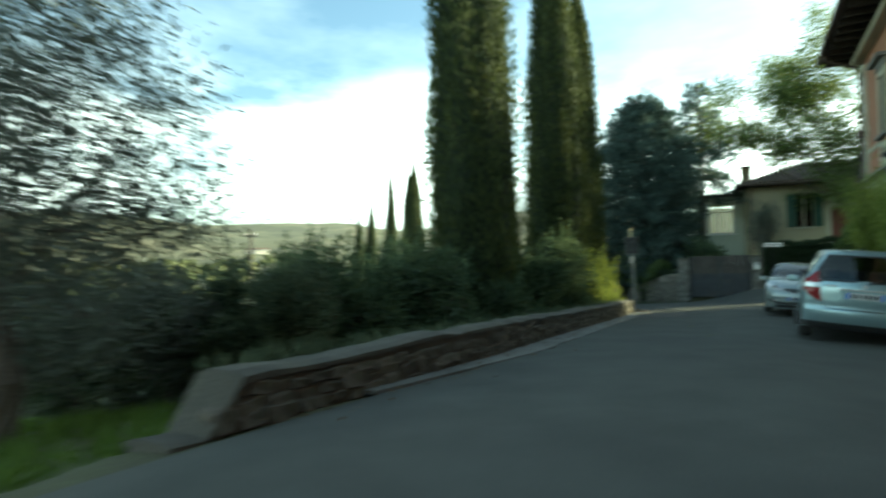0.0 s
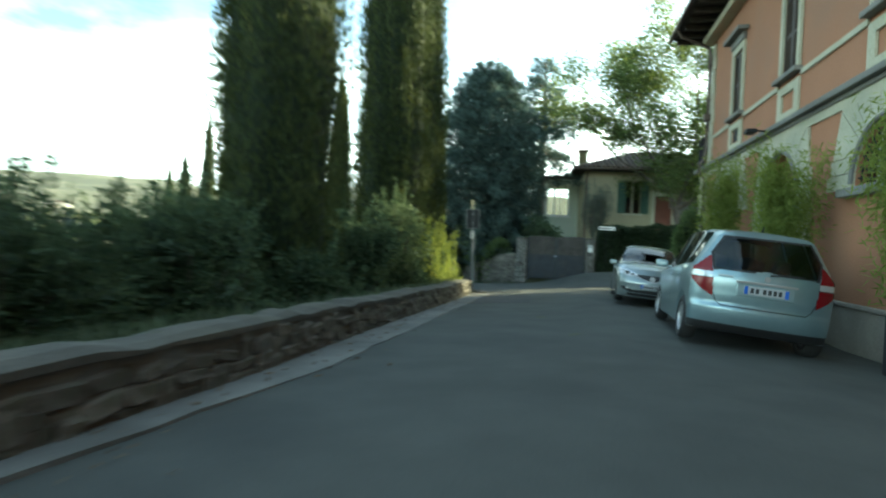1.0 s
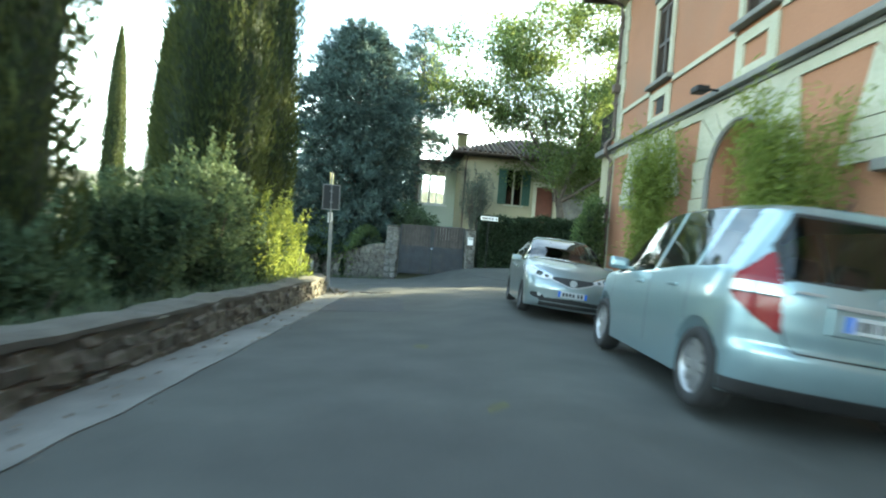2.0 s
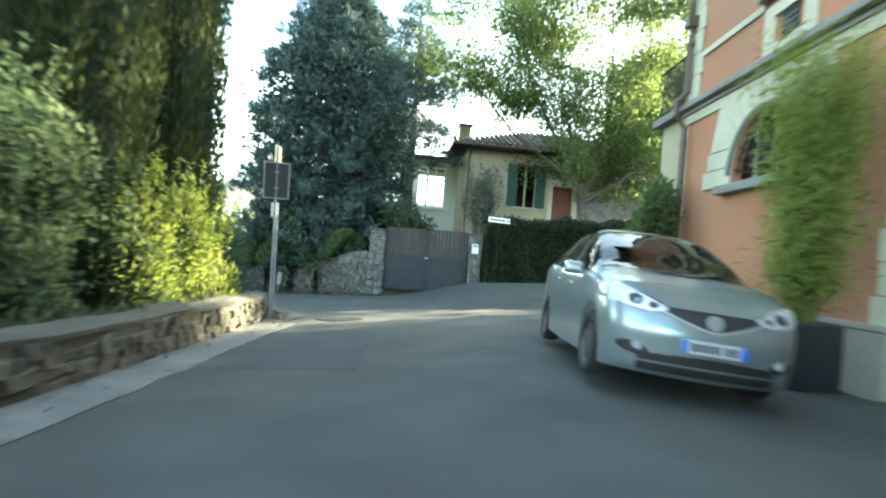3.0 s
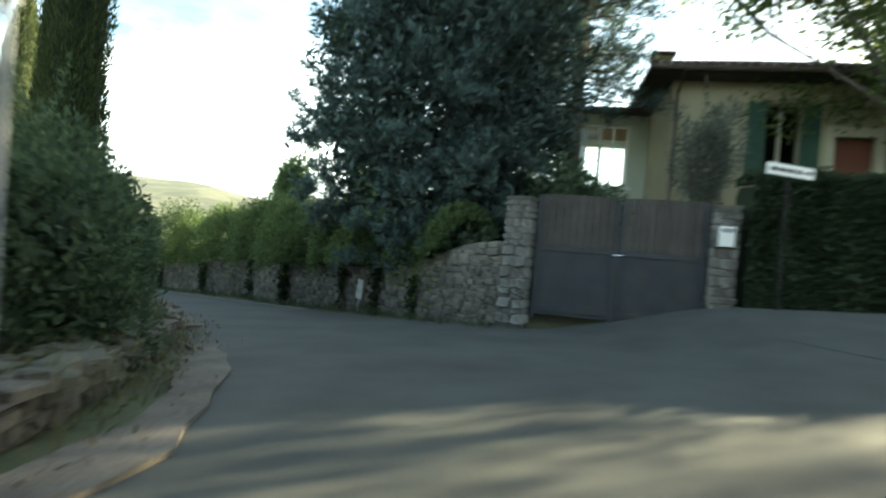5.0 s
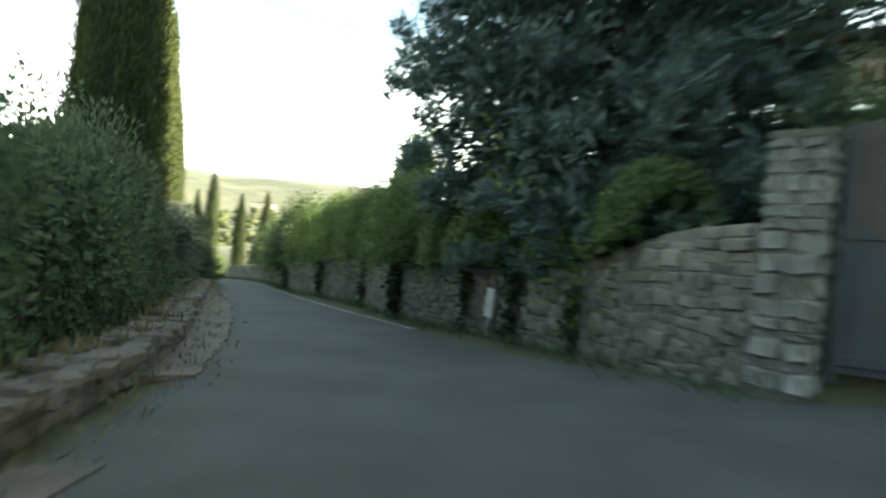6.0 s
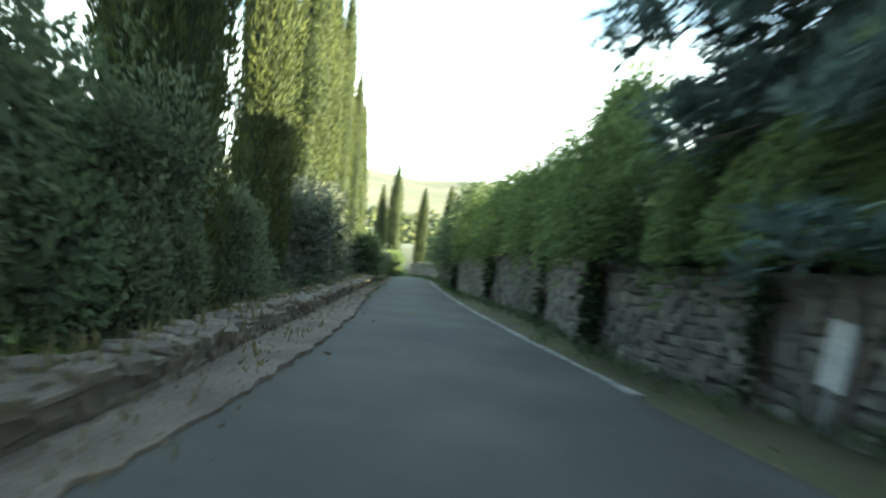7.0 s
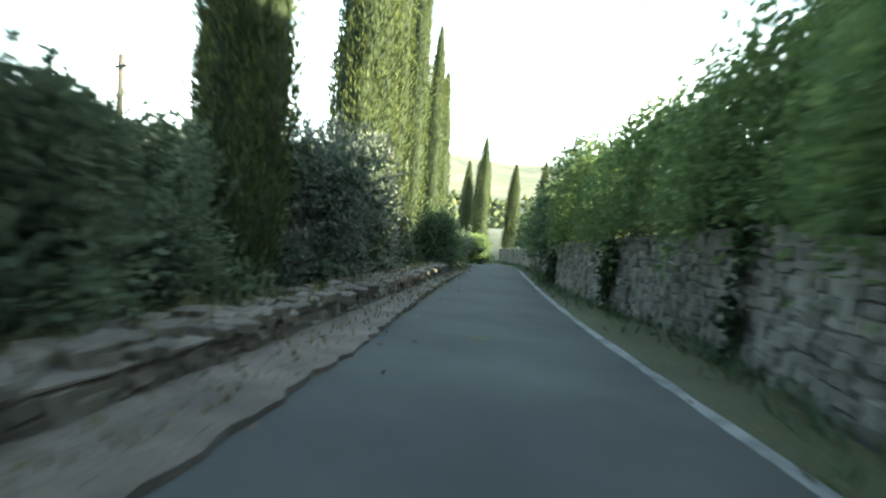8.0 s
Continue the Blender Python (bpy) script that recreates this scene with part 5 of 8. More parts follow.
    # wheels
    for y in (ya, yb):
        for side in (-1, 1):
            xo = side * (spec["track"])
            wh = bmesh.new()
            prof = [(0.205, -0.09), (0.285, -0.10), (spec["tyre"] - 0.015, -0.085), (spec["tyre"], -0.04), (spec["tyre"], 0.04), (spec["tyre"] - 0.015, 0.085), (0.285, 0.10), (0.205, 0.09)]
            rings = []
            for k in range(36):
                a = 2 * math.pi * k / 36
                rings.append([wh.verts.new((px * side, r * math.cos(a), r * math.sin(a))) for r, px in prof])
            for k in range(36):
                for j in range(len(prof)):
                    A, B = rings[k], rings[(k + 1) % 36]
                    wh.faces.new((A[j], A[(j + 1) % len(prof)], B[(j + 1) % len(prof)], B[j]))
            bmesh.ops.recalc_face_normals(wh, faces=list(wh.faces))
            wheel = part("tyre", wh, M_RUBBER, root, "black tyre", smooth=True)
            wheel.matrix_basis = Matrix.Translation((xo, y, spec["hub"]))
            rm = bmesh.new()
            cyl(rm, (0.02 * side, 0, 0), (0.075 * side, 0, 0), 0.05, n=16)
            cyl(rm, (-0.06 * side, 0, 0), (-0.02 * side, 0, 0), 0.20, n=28)
            for k in range(spec["spokes"]):
                a = 2 * math.pi * k / spec["spokes"]
                d, e = Vector((0, math.cos(a), math.sin(a))), Vector((0, -math.sin(a), math.cos(a)))
                vs = []
                for xx in (0.03, 0.065):
                    vs.append([rm.verts.new(Vector((xx * side, 0, 0)) + d * r + e * s * wd) for r, wd in ((0.04, 0.022), (0.205, 0.032)) for s in (-1, 1)])
                lo4, hi4 = vs
                for f in ((0, 1, 3, 2), ):
                    rm.faces.new([hi4[q] for q in f])
                    rm.faces.new([lo4[q] for q in f[::-1]])
                for p, q in ((0, 1), (1, 3), (3, 2), (2, 0)):
                    rm.faces.new((lo4[p], lo4[q], hi4[q], hi4[p]))
            ringb = [(0.195, 0.03), (0.22, 0.085), (0.205, 0.09), (0.185, 0.05)]
            rr = []
            for k in range(36):
                a = 2 * math.pi * k / 36
                rr.append([rm.verts.new((px * side, r * math.cos(a), r * math.sin(a))) for r, px in ringb])
            for k in range(36):
                for j in range(4):
                    A, B = rr[k], rr[(k + 1) % 36]
                    rm.faces.new((A[j], A[(j + 1) % 4], B[(j + 1) % 4], B[j]))
            bmesh.ops.recalc_face_normals(rm, faces=list(rm.faces))
            part("rim", rm, spec["rim"][0], wheel, spec["rim"][1])
            well = bmesh.new()
            ring = [(R * 0.985 * math.cos(a), R * 0.985 * math.sin(a)) for a in np.linspace(-0.35, math.pi + 0.35, 18)]
            va = [well.verts.new((side * (wid.max() - 0.05), y + p, spec["hub"] + q)) for p, q in ring]
            vb = [well.verts.new((side * (wid.max() - 0.45), y + p, spec["hub"] + q)) for p, q in ring]
            for k in range(17):
                well.faces.new((va[k], va[k + 1], vb[k + 1], vb[k]))
            well.faces.new(vb)
            part("wheel_well", well, M_CARBLACK, root, "black wheel well")
    # mirrors
    for side in (-1, 1):
        mb = bmesh.new()
        x, y, z = spec["mirror"]
        box(mb, -0.10, 0.10, -0.06, 0.06, -0.065, 0.065, 0.04)
        box(mb, -0.16 if side > 0 else 0.08, -0.08 if side > 0 else 0.16, -0.025, 0.025, -0.05, -0.02, 0.008)
        part("mirror", mb, paint, root, "painted door mirror").matrix_basis = Matrix.Translation((side * x, y, z))
    # door seams and handles
    for side in (-1, 1):
        for y0 in spec["seams"]:
            zl = np.interp(y0, st, low) + 0.12
            zb = np.interp(y0, st, belt)
            zs = np.linspace(max(zl, np.interp(y0, st, arch) + 0.02), zb, 8)
            i = int(np.argmin(np.abs(st - y0)))
            prof = R3[i]
            xs = np.interp(zs, prof[1:8, 2], prof[1:8, 0]) + 0.002
            sm = bmesh.new()
            va = [sm.verts.new((side * x, y0 - 0.004, z)) for x, z in zip(xs, zs)]
            vb = [sm.verts.new((side * x, y0 + 0.004, z)) for x, z in zip(xs, zs)]
            for k in range(7):
                sm.faces.new((va[k], va[k + 1], vb[k + 1], vb[k]))
            part("door_seam", sm, M_CARBLACK, root, "thin dark shut line")
        for y0, z0 in spec["handles"]:
            x = np.interp(y0, st, wid)
            part("door_handle", boxed(side * x - 0.012, side * x + 0.03, y0 - 0.09, y0 + 0.09, z0, z0 + 0.03, 0.01), paint, root)
    return root, R3, st


def at_profile(R3, st, y, z):
    """Half width of the shell at a station and height."""
    i = int(np.argmin(np.abs(st - y)))
    p = R3[i]
    return float(np.interp(z, p[1:18, 2], p[1:18, 0]))


def number_plate(car, y, z, face, m=None):
    """White plate with blue bands at both ends; its characters are plain bars."""
    pl = part("number_plate", boxed(-0.26, 0.26, -0.006, 0.006, -0.055, 0.055, 0.004), M_PLATE, car, "white plate with blue ends")
    pl.matrix_basis = m if m is not None else Matrix.Translation((0, y, z))
    for s in (-1, 1):
        xa, xb = sorted((s * 0.215, s * 0.258))
        part("blue_band", boxed(xa, xb, *sorted((face * 0.0065, face * 0.009)), -0.052, 0.052), M_PLATEBLUE, pl)
    for k, x in enumerate((-0.165, -0.105, -0.02, 0.04, 0.10, 0.16)):
        part("character_bar", boxed(x - 0.02, x + 0.02, *sorted((face * 0.0065, face * 0.009)), -0.032, 0.032), M_BLACKTXT, pl, "dark bar in place of a character")
    return pl


def lamp_strip(name, R3, st, zs, inner, outer, side, mat, parent, label, lift=0.012, n=6):
    """A lens that follows the shell: for each height the skin between two stations is covered."""
    bm = bmesh.new()
    layers = []
    for up in (-0.01, lift):
        rows = []
        for z, a, b in zip(zs, inner, outer):
            rows.append([bm.verts.new((side * (at_profile(R3, st, y, z) + up), y, z)) for y in np.linspace(a, b, n)])
        layers.append(rows)
    m = len(zs)
    for rows in layers:
        for r, t in zip(rows, rows[1:]):
            for k in range(n - 1):
                bm.faces.new((r[k], r[k + 1], t[k + 1], t[k]))
    rim = [(0, k) for k in range(n)] + [(j, n - 1) for j in range(1, m)] + [(m - 1, k) for k in range(n - 2, -1, -1)] + [(j, 0) for j in range(m - 2, 0, -1)]
    for (i0, k0), (i1, k1) in zip(rim, rim[1:] + rim[:1]):
        bm.faces.new((layers[0][i0][k0], layers[0][i1][k1], layers[1][i1][k1], layers[1][i0][k0]))
    bmesh.ops.recalc_face_normals(bm, faces=list(bm.faces))
    return part(name, bm, mat, parent, label, smooth=True)


def end_cap(car, ring, y0, sign, bulge, power, classify, looks, nu=150, nv=110):
    """The rounded nose or tail: a skin that bulges out from the shell's last section, divided into its panels, lenses and panes."""
    zr = np.maximum.accumulate(ring[1:, 2] + np.arange(len(ring) - 1) * 1e-5)
    zs = np.linspace(zr[0], zr[-1] - 0.001, nv + 1)
    W = np.maximum(np.interp(zs, zr, ring[1:, 0]), 0.015)
    us = np.sin(np.linspace(-math.pi / 2, math.pi / 2, nu + 1))
    B = curve_at(bulge, zs)
    U, Z = np.meshgrid(us, zs)
    Y = y0 + sign * B[:, None] * np.clip(1 - np.abs(U) ** power, 0, 1) ** (1 / power)
    X = U * W[:, None]
    made, cells = {}, {}
    for i in range(nv):
        for j in range(nu):
            u, z = (us[j] + us[j + 1]) / 2, (zs[i] + zs[i + 1]) / 2
            nm = classify(u, z)
            if nm in looks and looks[nm][3]:
                nm = (nm, 1 if u > 0 else -1)
            cells.setdefault(nm, []).append((i, j))
    for key, at in cells.items():
        nm = key[0] if isinstance(key, tuple) else key
        name, mat, label, _, lift = looks[nm]
        bm = bmesh.new()
        vs = {}

        def vert(i, j):
            if (i, j) not in vs:
                vs[i, j] = bm.verts.new((X[i, j], Y[i, j] + sign * lift, Z[i, j]))
            return vs[i, j]

        for i, j in at:
            f = (vert(i, j), vert(i, j + 1), vert(i + 1, j + 1), vert(i + 1, j))
            bm.faces.new(f if sign < 0 else f[::-1])
        made[key] = part(name, bm, mat, car, label, smooth=True)
    return made


# Pale blue hatchback seen from behind.
SPEC_A = dict(
    axles=(-1.28, 1.288), hub=0.31, tyre=0.31, arch=0.355, tail=-1.64, nose=1.91, track=0.775, spokes=10, open_end=0, rim=(M_ALLOY, "bright alloy rim"),
    extra=(-1.62, -1.63),
    top=[(-1.93, 1.00), (-1.90, 1.03), (-1.86, 1.10), (-1.78, 1.30), (-1.70, 1.54), (-1.60, 1.575), (-1.2, 1.62), (-0.4, 1.65), (0.3, 1.60), (0.75, 1.38), (1.25, 1.05), (1.4, 0.99), (1.7, 0.86), (1.86, 0.70), (1.91, 0.60)],
    belt=[(-1.93, 0.96), (-1.7, 1.06), (-1.2, 1.07), (0.2, 0.98), (1.0, 0.93), (1.4, 0.9), (1.91, 0.5)],
    width=[(-1.93, 0.74), (-1.90, 0.80), (-1.82, 0.845), (-1.6, 0.87), (-0.5, 0.882), (1.0, 0.882), (1.5, 0.85), (1.8, 0.72), (1.91, 0.55)],
    roof_width=[(-1.93, 0.60), (-1.7, 0.575), (-1.0, 0.62), (0.3, 0.63), (1.0, 0.68), (1.91, 0.5)],
    low=[(-1.93, 0.34), (-1.8, 0.27), (-1.2, 0.20), (1.2, 0.20), (1.8, 0.25), (1.91, 0.32)],
    top_panes=[("windscreen", 0.42, 1.20)],
    side_panes=[("side_window", -1.52, -1.10, 0.12, 0.0), ("side_window_mid", -1.02, -0.22, 0.02, 0.0), ("side_window_front", -0.13, 0.98, 0.0, -0.10)],
    cabin=(-1.45, 0.9, 0.85), seats=((-0.95, (-0.42, 0.0, 0.42)), (0.05, (-0.36, 0.36))), mirror=(0.97, 0.62, 1.03), seams=(-1.04, -0.16, 1.0), handles=((-0.72, 0.88), (0.12, 0.86)))
car_a, RA3, SA = build_car("silver_blue_hatchback", SPEC_A, M_BLUEPAINT, "pale metallic blue compact hatchback parked by the house, seen from behind")


def tail_panel(u, z):
    a = abs(u)
    lamp_in = np.interp(z, [0.68, 0.80, 1.02, 1.20], [0.700, 0.705, 0.735, 0.865])
    lamp_out = np.interp(z, [0.68, 0.76, 0.86, 0.94, 1.05, 1.20], [0.715, 0.87, 0.985, 1.01, 0.99, 0.905])
    if 0.68 < z < 1.20 and lamp_in < a < lamp_out:
        if 0.905 < z < 0.925:
            return "lamp_bar"
        return "clear_lens" if 0.925 < z < 1.0 else "red_lens"
    if 1.035 - 0.02 * u * u < z < 1.50 and a < np.interp(z, [1.03, 1.14, 1.25, 1.5], [0.73, 0.82, 0.92, 0.90]) and not (a < 0.17 and z < 1.065 - 0.6 * a * a):
        edge = np.interp(z, [1.03, 1.14, 1.25, 1.5], [0.69, 0.78, 0.875, 0.85])
        return "window_edge" if a > edge or z < 1.055 - 0.02 * u * u or z > 1.475 else "rear_window"
    seam = np.interp(z, [0.56, 0.62, 0.72], [0.56, 0.655, 0.693])
    if 0.575 < z < 0.72 and abs(a - seam) < 0.008:
        return "seam"
    if 0.560 < z < 0.575 and a < 0.58:
        return "seam"
    if z < 0.33:
        return "valance"
    return "body_rear" if z > 0.565 and a < 0.72 else "bumper"


TAIL_LOOKS = {
    "red_lens": ("tail_lamp", M_REDLAMP, "dark red tail lamp lens", True, 0.010), "clear_lens": ("reversing_lens", M_CLEARLAMP, "clear reversing lens", True, 0.011),
    "lamp_bar": ("lamp_bar", M_CARBLACK, "thin dark bar across the lamp", True, 0.009), "rear_window": ("rear_window", M_CARGLASS, "dark tinted rear window", False, -0.004),
    "window_edge": ("window_surround", M_CARBLACK, "black surround of the rear window", False, -0.002), "seam": ("hatch_seam", M_CARBLACK, "thin dark shut line", False, -0.006),
    "valance": ("bumper_valance", M_CARBLACK, "black lower valance", False, -0.01), "body_rear": ("hatch", M_BLUEPAINT, "pale blue tailgate panel", False, 0.0), "bumper": ("rear_bumper", M_BLUEPAINT, "pale blue bumper and corners", False, 0.0)}
made_a = end_cap(car_a, RA3[0], SA[0], -1, [(0.2, 0.17), (0.30, 0.26), (0.42, 0.305), (0.53, 0.315), (0.56, 0.305), (0.60, 0.285), (0.72, 0.295), (0.95, 0.29), (1.05, 0.265), (1.3, 0.175), (1.46, 0.095), (1.53, 0.05), (1.57, 0.0)], 2.2, tail_panel, TAIL_LOOKS)
hatch = made_a["body_rear"]
part("plate_recess", boxed(-0.34, 0.34, -1.945, -1.90, 0.72, 0.90, 0.01), M_BLUEPAINT, hatch)
part("chrome_strip", boxed(-0.36, 0.36, -1.968, -1.94, 0.895, 0.925, 0.008), M_SATIN, hatch, "chrome grip strip")
number_plate(hatch, -1.962, 0.81, -1)
part("emblem", cyl(bmesh.new(), (0, -1.952, 0.975), (0, -1.94, 0.975), 0.036, n=20), M_SATIN, hatch, "round chrome badge")
part("lettering_bar", boxed(-0.58, -0.40, -1.95, -1.944, 0.955, 0.972), M_SATIN, hatch, "chrome model lettering")
part("rear_wiper", tube(bmesh.new(), [(0.03, -1.945, 1.03), (0.2, -1.93, 1.05), (0.42, -1.925, 1.06)], [0.012, 0.01, 0.007], 6), M_CARBLACK, car_a)
part("aerial", tube(bmesh.new(), [(0, -1.40, 1.60), (0, -1.47, 1.68)], [0.012, 0.004], 6), M_CARBLACK, car_a)
car_a.matrix_world = Matrix.Translation((7.235, 10.43, -0.025)) @ Euler((-0.018, 0.088, -0.43)).to_matrix().to_4x4() @ Matrix.Diagonal((0.89, 0.89, 0.89, 1))

# Silver hatchback facing the camera.
SPEC_N = dict(
    # M_DARKRIM: the shade on these rims is in their colour.
    axles=(-1.3, 1.3), hub=0.31, tyre=0.31, arch=0.36, tail=-2.0, nose=1.67, track=0.74, spokes=9, open_end=1, rim=(M_DARKRIM, "dusty dark wheel rim"),
    extra=(-1.98, -1.95, -1.9, 1.65, 1.66),
    top=[(-2.0, 0.98), (-1.9, 1.08), (-1.75, 1.30), (-1.55, 1.44), (-1.1, 1.52), (-0.3, 1.555), (0.22, 1.52), (0.70, 1.315), (1.16, 1.06), (1.34, 1.03), (1.52, 0.985), (1.67, 0.935), (2.08, 0.80)],
    belt=[(-2.0, 0.95), (-1.5, 1.08), (-0.8, 1.04), (0.4, 0.99), (1.0, 0.985), (1.3, 0.96), (1.67, 0.87), (2.08, 0.7)],
    width=[(-2.0, 0.66), (-1.9, 0.76), (-1.5, 0.83), (-0.4, 0.845), (1.2, 0.845), (1.67, 0.83), (2.08, 0.7)],
    roof_width=[(-2.0, 0.58), (-1.6, 0.56), (0.2, 0.60), (0.9, 0.71), (1.2, 0.745), (1.67, 0.73), (2.08, 0.6)],
    low=[(-2.0, 0.36), (-1.7, 0.24), (-1.0, 0.19), (1.4, 0.18), (1.9, 0.2), (2.08, 0.28)],
    top_panes=[("rear_window", -1.86, -1.62), ("windscreen", 0.24, 1.15)],
    side_panes=[("side_window", -1.50, -0.95, 0.14, 0.0), ("side_window_mid", -0.88, -0.08, 0.02, 0.0), ("side_window_front", 0.0, 0.98, 0.0, -0.10)],
    cabin=(-1.45, 0.85, 0.80), seats=((-0.85, (-0.4, 0.4)), (0.1, (-0.36, 0.36))), mirror=(0.93, 0.70, 1.00), seams=(-0.92, -0.04, 1.0), handles=((-0.62, 0.86), (0.2, 0.83)))
car_n, RN3, SN = build_car("silver_hatchback", SPEC_N, M_SILVER, "silver compact hatchback parked nose-on before the black planter")


def nose_panel(u, z):
    a = abs(u)
    if 0.44 < a < 0.99 and np.interp(a, [0.44, 0.62, 0.99], [0.720, 0.685, 0.735]) < z < np.interp(a, [0.44, 0.62, 0.8, 0.99], [0.755, 0.825, 0.865, 0.90]):
        rim = np.interp(a, [0.44, 0.62, 0.8, 0.99], [0.745, 0.808, 0.847, 0.88])
        if (abs(a - 0.74) / 0.075) ** 2 + ((z - 0.775) / 0.045) ** 2 < 1 or (abs(a - 0.58) / 0.05) ** 2 + ((z - 0.742) / 0.028) ** 2 < 1:
            return "reflector"
        return "lamp_rim" if z > rim else "headlight"
    low_edge = 0.575 + 0.15 * (a / 0.58) ** 1.4
    if a < 0.58 and low_edge < z < 0.745:
        return "chrome" if z < low_edge + 0.022 else "grille"
    if (abs(a - 0.74) / 0.15) ** 2 + ((z - 0.375 - 0.12 * (a - 0.74)) / 0.050) ** 2 < 1:
        return "fog_recess"
    if a < 0.70 and 0.205 < z < 0.375 - 0.04 * a:
        return "intake" if not 0.275 < z < 0.285 else "intake_bar"
    return "bumper"


NOSE_LOOKS = {
    "headlight": ("headlight", M_CLEARLAMP, "large swept clear headlight", True, 0.012), "reflector": ("lamp_reflector", M_SIGNBACK, "dark reflector behind the lens", True, 0.012), "lamp_rim": ("headlight_rim", M_CHROME, "bright headlight rim", True, 0.010), "chrome": ("chrome_strip", M_SATIN, "chrome V trim under the grille", False, 0.010),
    "grille": ("grille", M_CARBLACK, "black V-shaped radiator grille", False, -0.012), "fog_recess": ("fog_lamp_recess", M_CARBLACK, "dark fog lamp recess", True, -0.015), "intake": ("lower_intake", M_CARBLACK, "black lower intake", False, -0.02),
    "intake_bar": ("intake_bar", M_SILVER, "thin bar across the intake", False, 0.0), "bumper": ("front_bumper", M_SILVER, "silver moulded bumper", False, 0.0)}
made_n = end_cap(car_n, RN3[-1], SN[-1], 1, [(0.15, 0.31), (0.22, 0.38), (0.30, 0.405), (0.42, 0.42), (0.52, 0.43), (0.60, 0.415), (0.68, 0.375), (0.75, 0.315), (0.82, 0.225), (0.88, 0.125), (0.935, 0.0)], 2.3, nose_panel, NOSE_LOOKS)
grille = made_n["grille"]
for side in (-1, 1):
    zs = np.linspace(0.755, 0.885, 6)
    lamp_strip("headlight", RN3, SN, zs, np.interp(zs, [0.755, 0.885], [1.668, 1.668]), np.interp(zs, [0.755, 0.82, 0.885], [1.63, 1.50, 1.30]), side, M_CLEARLAMP, car_n, "swept end of the headlight along the wing")
    part("headlight_bulb", cyl(bmesh.new(), (side * 0.60, 1.80, 0.755), (side * 0.60, 1.925, 0.75), 0.040, n=16), M_CHROME, car_n, "round bright lamp reflector")
    part("fog_lamp", cyl(bmesh.new(), (side * 0.575, 1.90, 0.40), (side * 0.575, 2.0, 0.40), 0.04, n=16), M_CLEARLAMP, car_n, "small round fog lamp")
em = bmesh.new()
cyl(em, (0, 2.04, 0.665), (0, 2.075, 0.665), 0.062, n=24)
part("emblem", em, M_SATIN, grille, "round chrome badge")
number_plate(car_n, 2.108, 0.455, 1)
part("aerial", tube(bmesh.new(), [(0, -1.2, 1.49), (0, -1.32, 1.60)], [0.014, 0.004], 6), M_CARBLACK, car_n)
for s in (-1, 1):
    part("wiper", tube(bmesh.new(), [(s * 0.1 - 0.1, 1.24, 1.05), (s * 0.1 + 0.30, 1.19, 1.065)], [0.010, 0.006], 6), M_CARBLACK, car_n)
car_n.matrix_world = Matrix.Translation((8.735, 15.225, -0.05)) @ Euler((0.029, -0.073, 2.70)).to_matrix().to_4x4() @ Matrix.Diagonal((0.817, 0.817, 0.817, 1))

# ---------------------------------------------------------------- plants
def ground_at(x, y):
    return float(land_z(np.array([x]), np.array([y]))[0])


def cypress(x, y, h, r, seed, z=None, n=9000, low=0.25, group="cypresses by the wall", label="tall dark narrow cypress tree"):
    rng = np.random.default_rng(seed)
    z = ground_at(x, y) if z is None else z
    root = thing("cypress", Matrix.Translation((x, y, z)), label, "tree", group)
    part("trunk", tube(bmesh.new(), [(0, 0, -0.3), (0.03, 0.02, h * 0.3), (0, 0.03, h * 0.8)], [0.16 * r + 0.05, 0.12 * r + 0.03, 0.03], 8), M_BARK, root)
    ph = rng.uniform(0, 6.28, 5)

    def radius(t, a):
        base = np.clip(t * 5 + 0.45, 0, 1) ** 0.6 * np.clip(1 - t ** 3.2, 0, 1) ** 0.9
        flute = 1 + 0.10 * np.sin(3 * a + ph[0] + 2 * t) + 0.07 * np.sin(7 * a + ph[1] - 5 * t) + 0.05 * np.sin(13 * a + ph[2] + 9 * t) + 0.06 * np.sin(23 * t + ph[3] + 2 * a)
        return r * base * flute

    # dense inner mass, its colour darkened for the shade behind the sprays
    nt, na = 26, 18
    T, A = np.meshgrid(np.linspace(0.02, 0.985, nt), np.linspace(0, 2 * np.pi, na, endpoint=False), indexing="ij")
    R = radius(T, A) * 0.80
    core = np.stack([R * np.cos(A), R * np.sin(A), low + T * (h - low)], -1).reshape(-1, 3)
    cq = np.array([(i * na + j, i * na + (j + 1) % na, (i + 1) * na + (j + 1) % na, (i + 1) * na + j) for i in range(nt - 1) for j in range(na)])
    # sprays: streaks that climb the outside
    t = rng.beta(1.05, 1.25, n)
    a = rng.uniform(0, 2 * np.pi, n)
    rad = radius(t, a) * rng.uniform(0.76, 1.06, n)
    P = np.stack([rad * np.cos(a), rad * np.sin(a), low + t * (h - low)], -1)
    out = np.stack([np.cos(a), np.sin(a), np.zeros(n)], -1)
    D = np.array([0, 0, 1.0]) + 0.40 * out + 0.28 * rng.normal(size=(n, 3))
    k = (r / 1.2) ** 0.5
    v, q = leaf_arrays(rng, P, D, k * rng.uniform(0.11, 0.26, n), k * rng.uniform(0.025, 0.052, n))
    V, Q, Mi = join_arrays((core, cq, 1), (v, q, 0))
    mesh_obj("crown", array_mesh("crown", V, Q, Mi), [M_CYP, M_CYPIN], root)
    return root


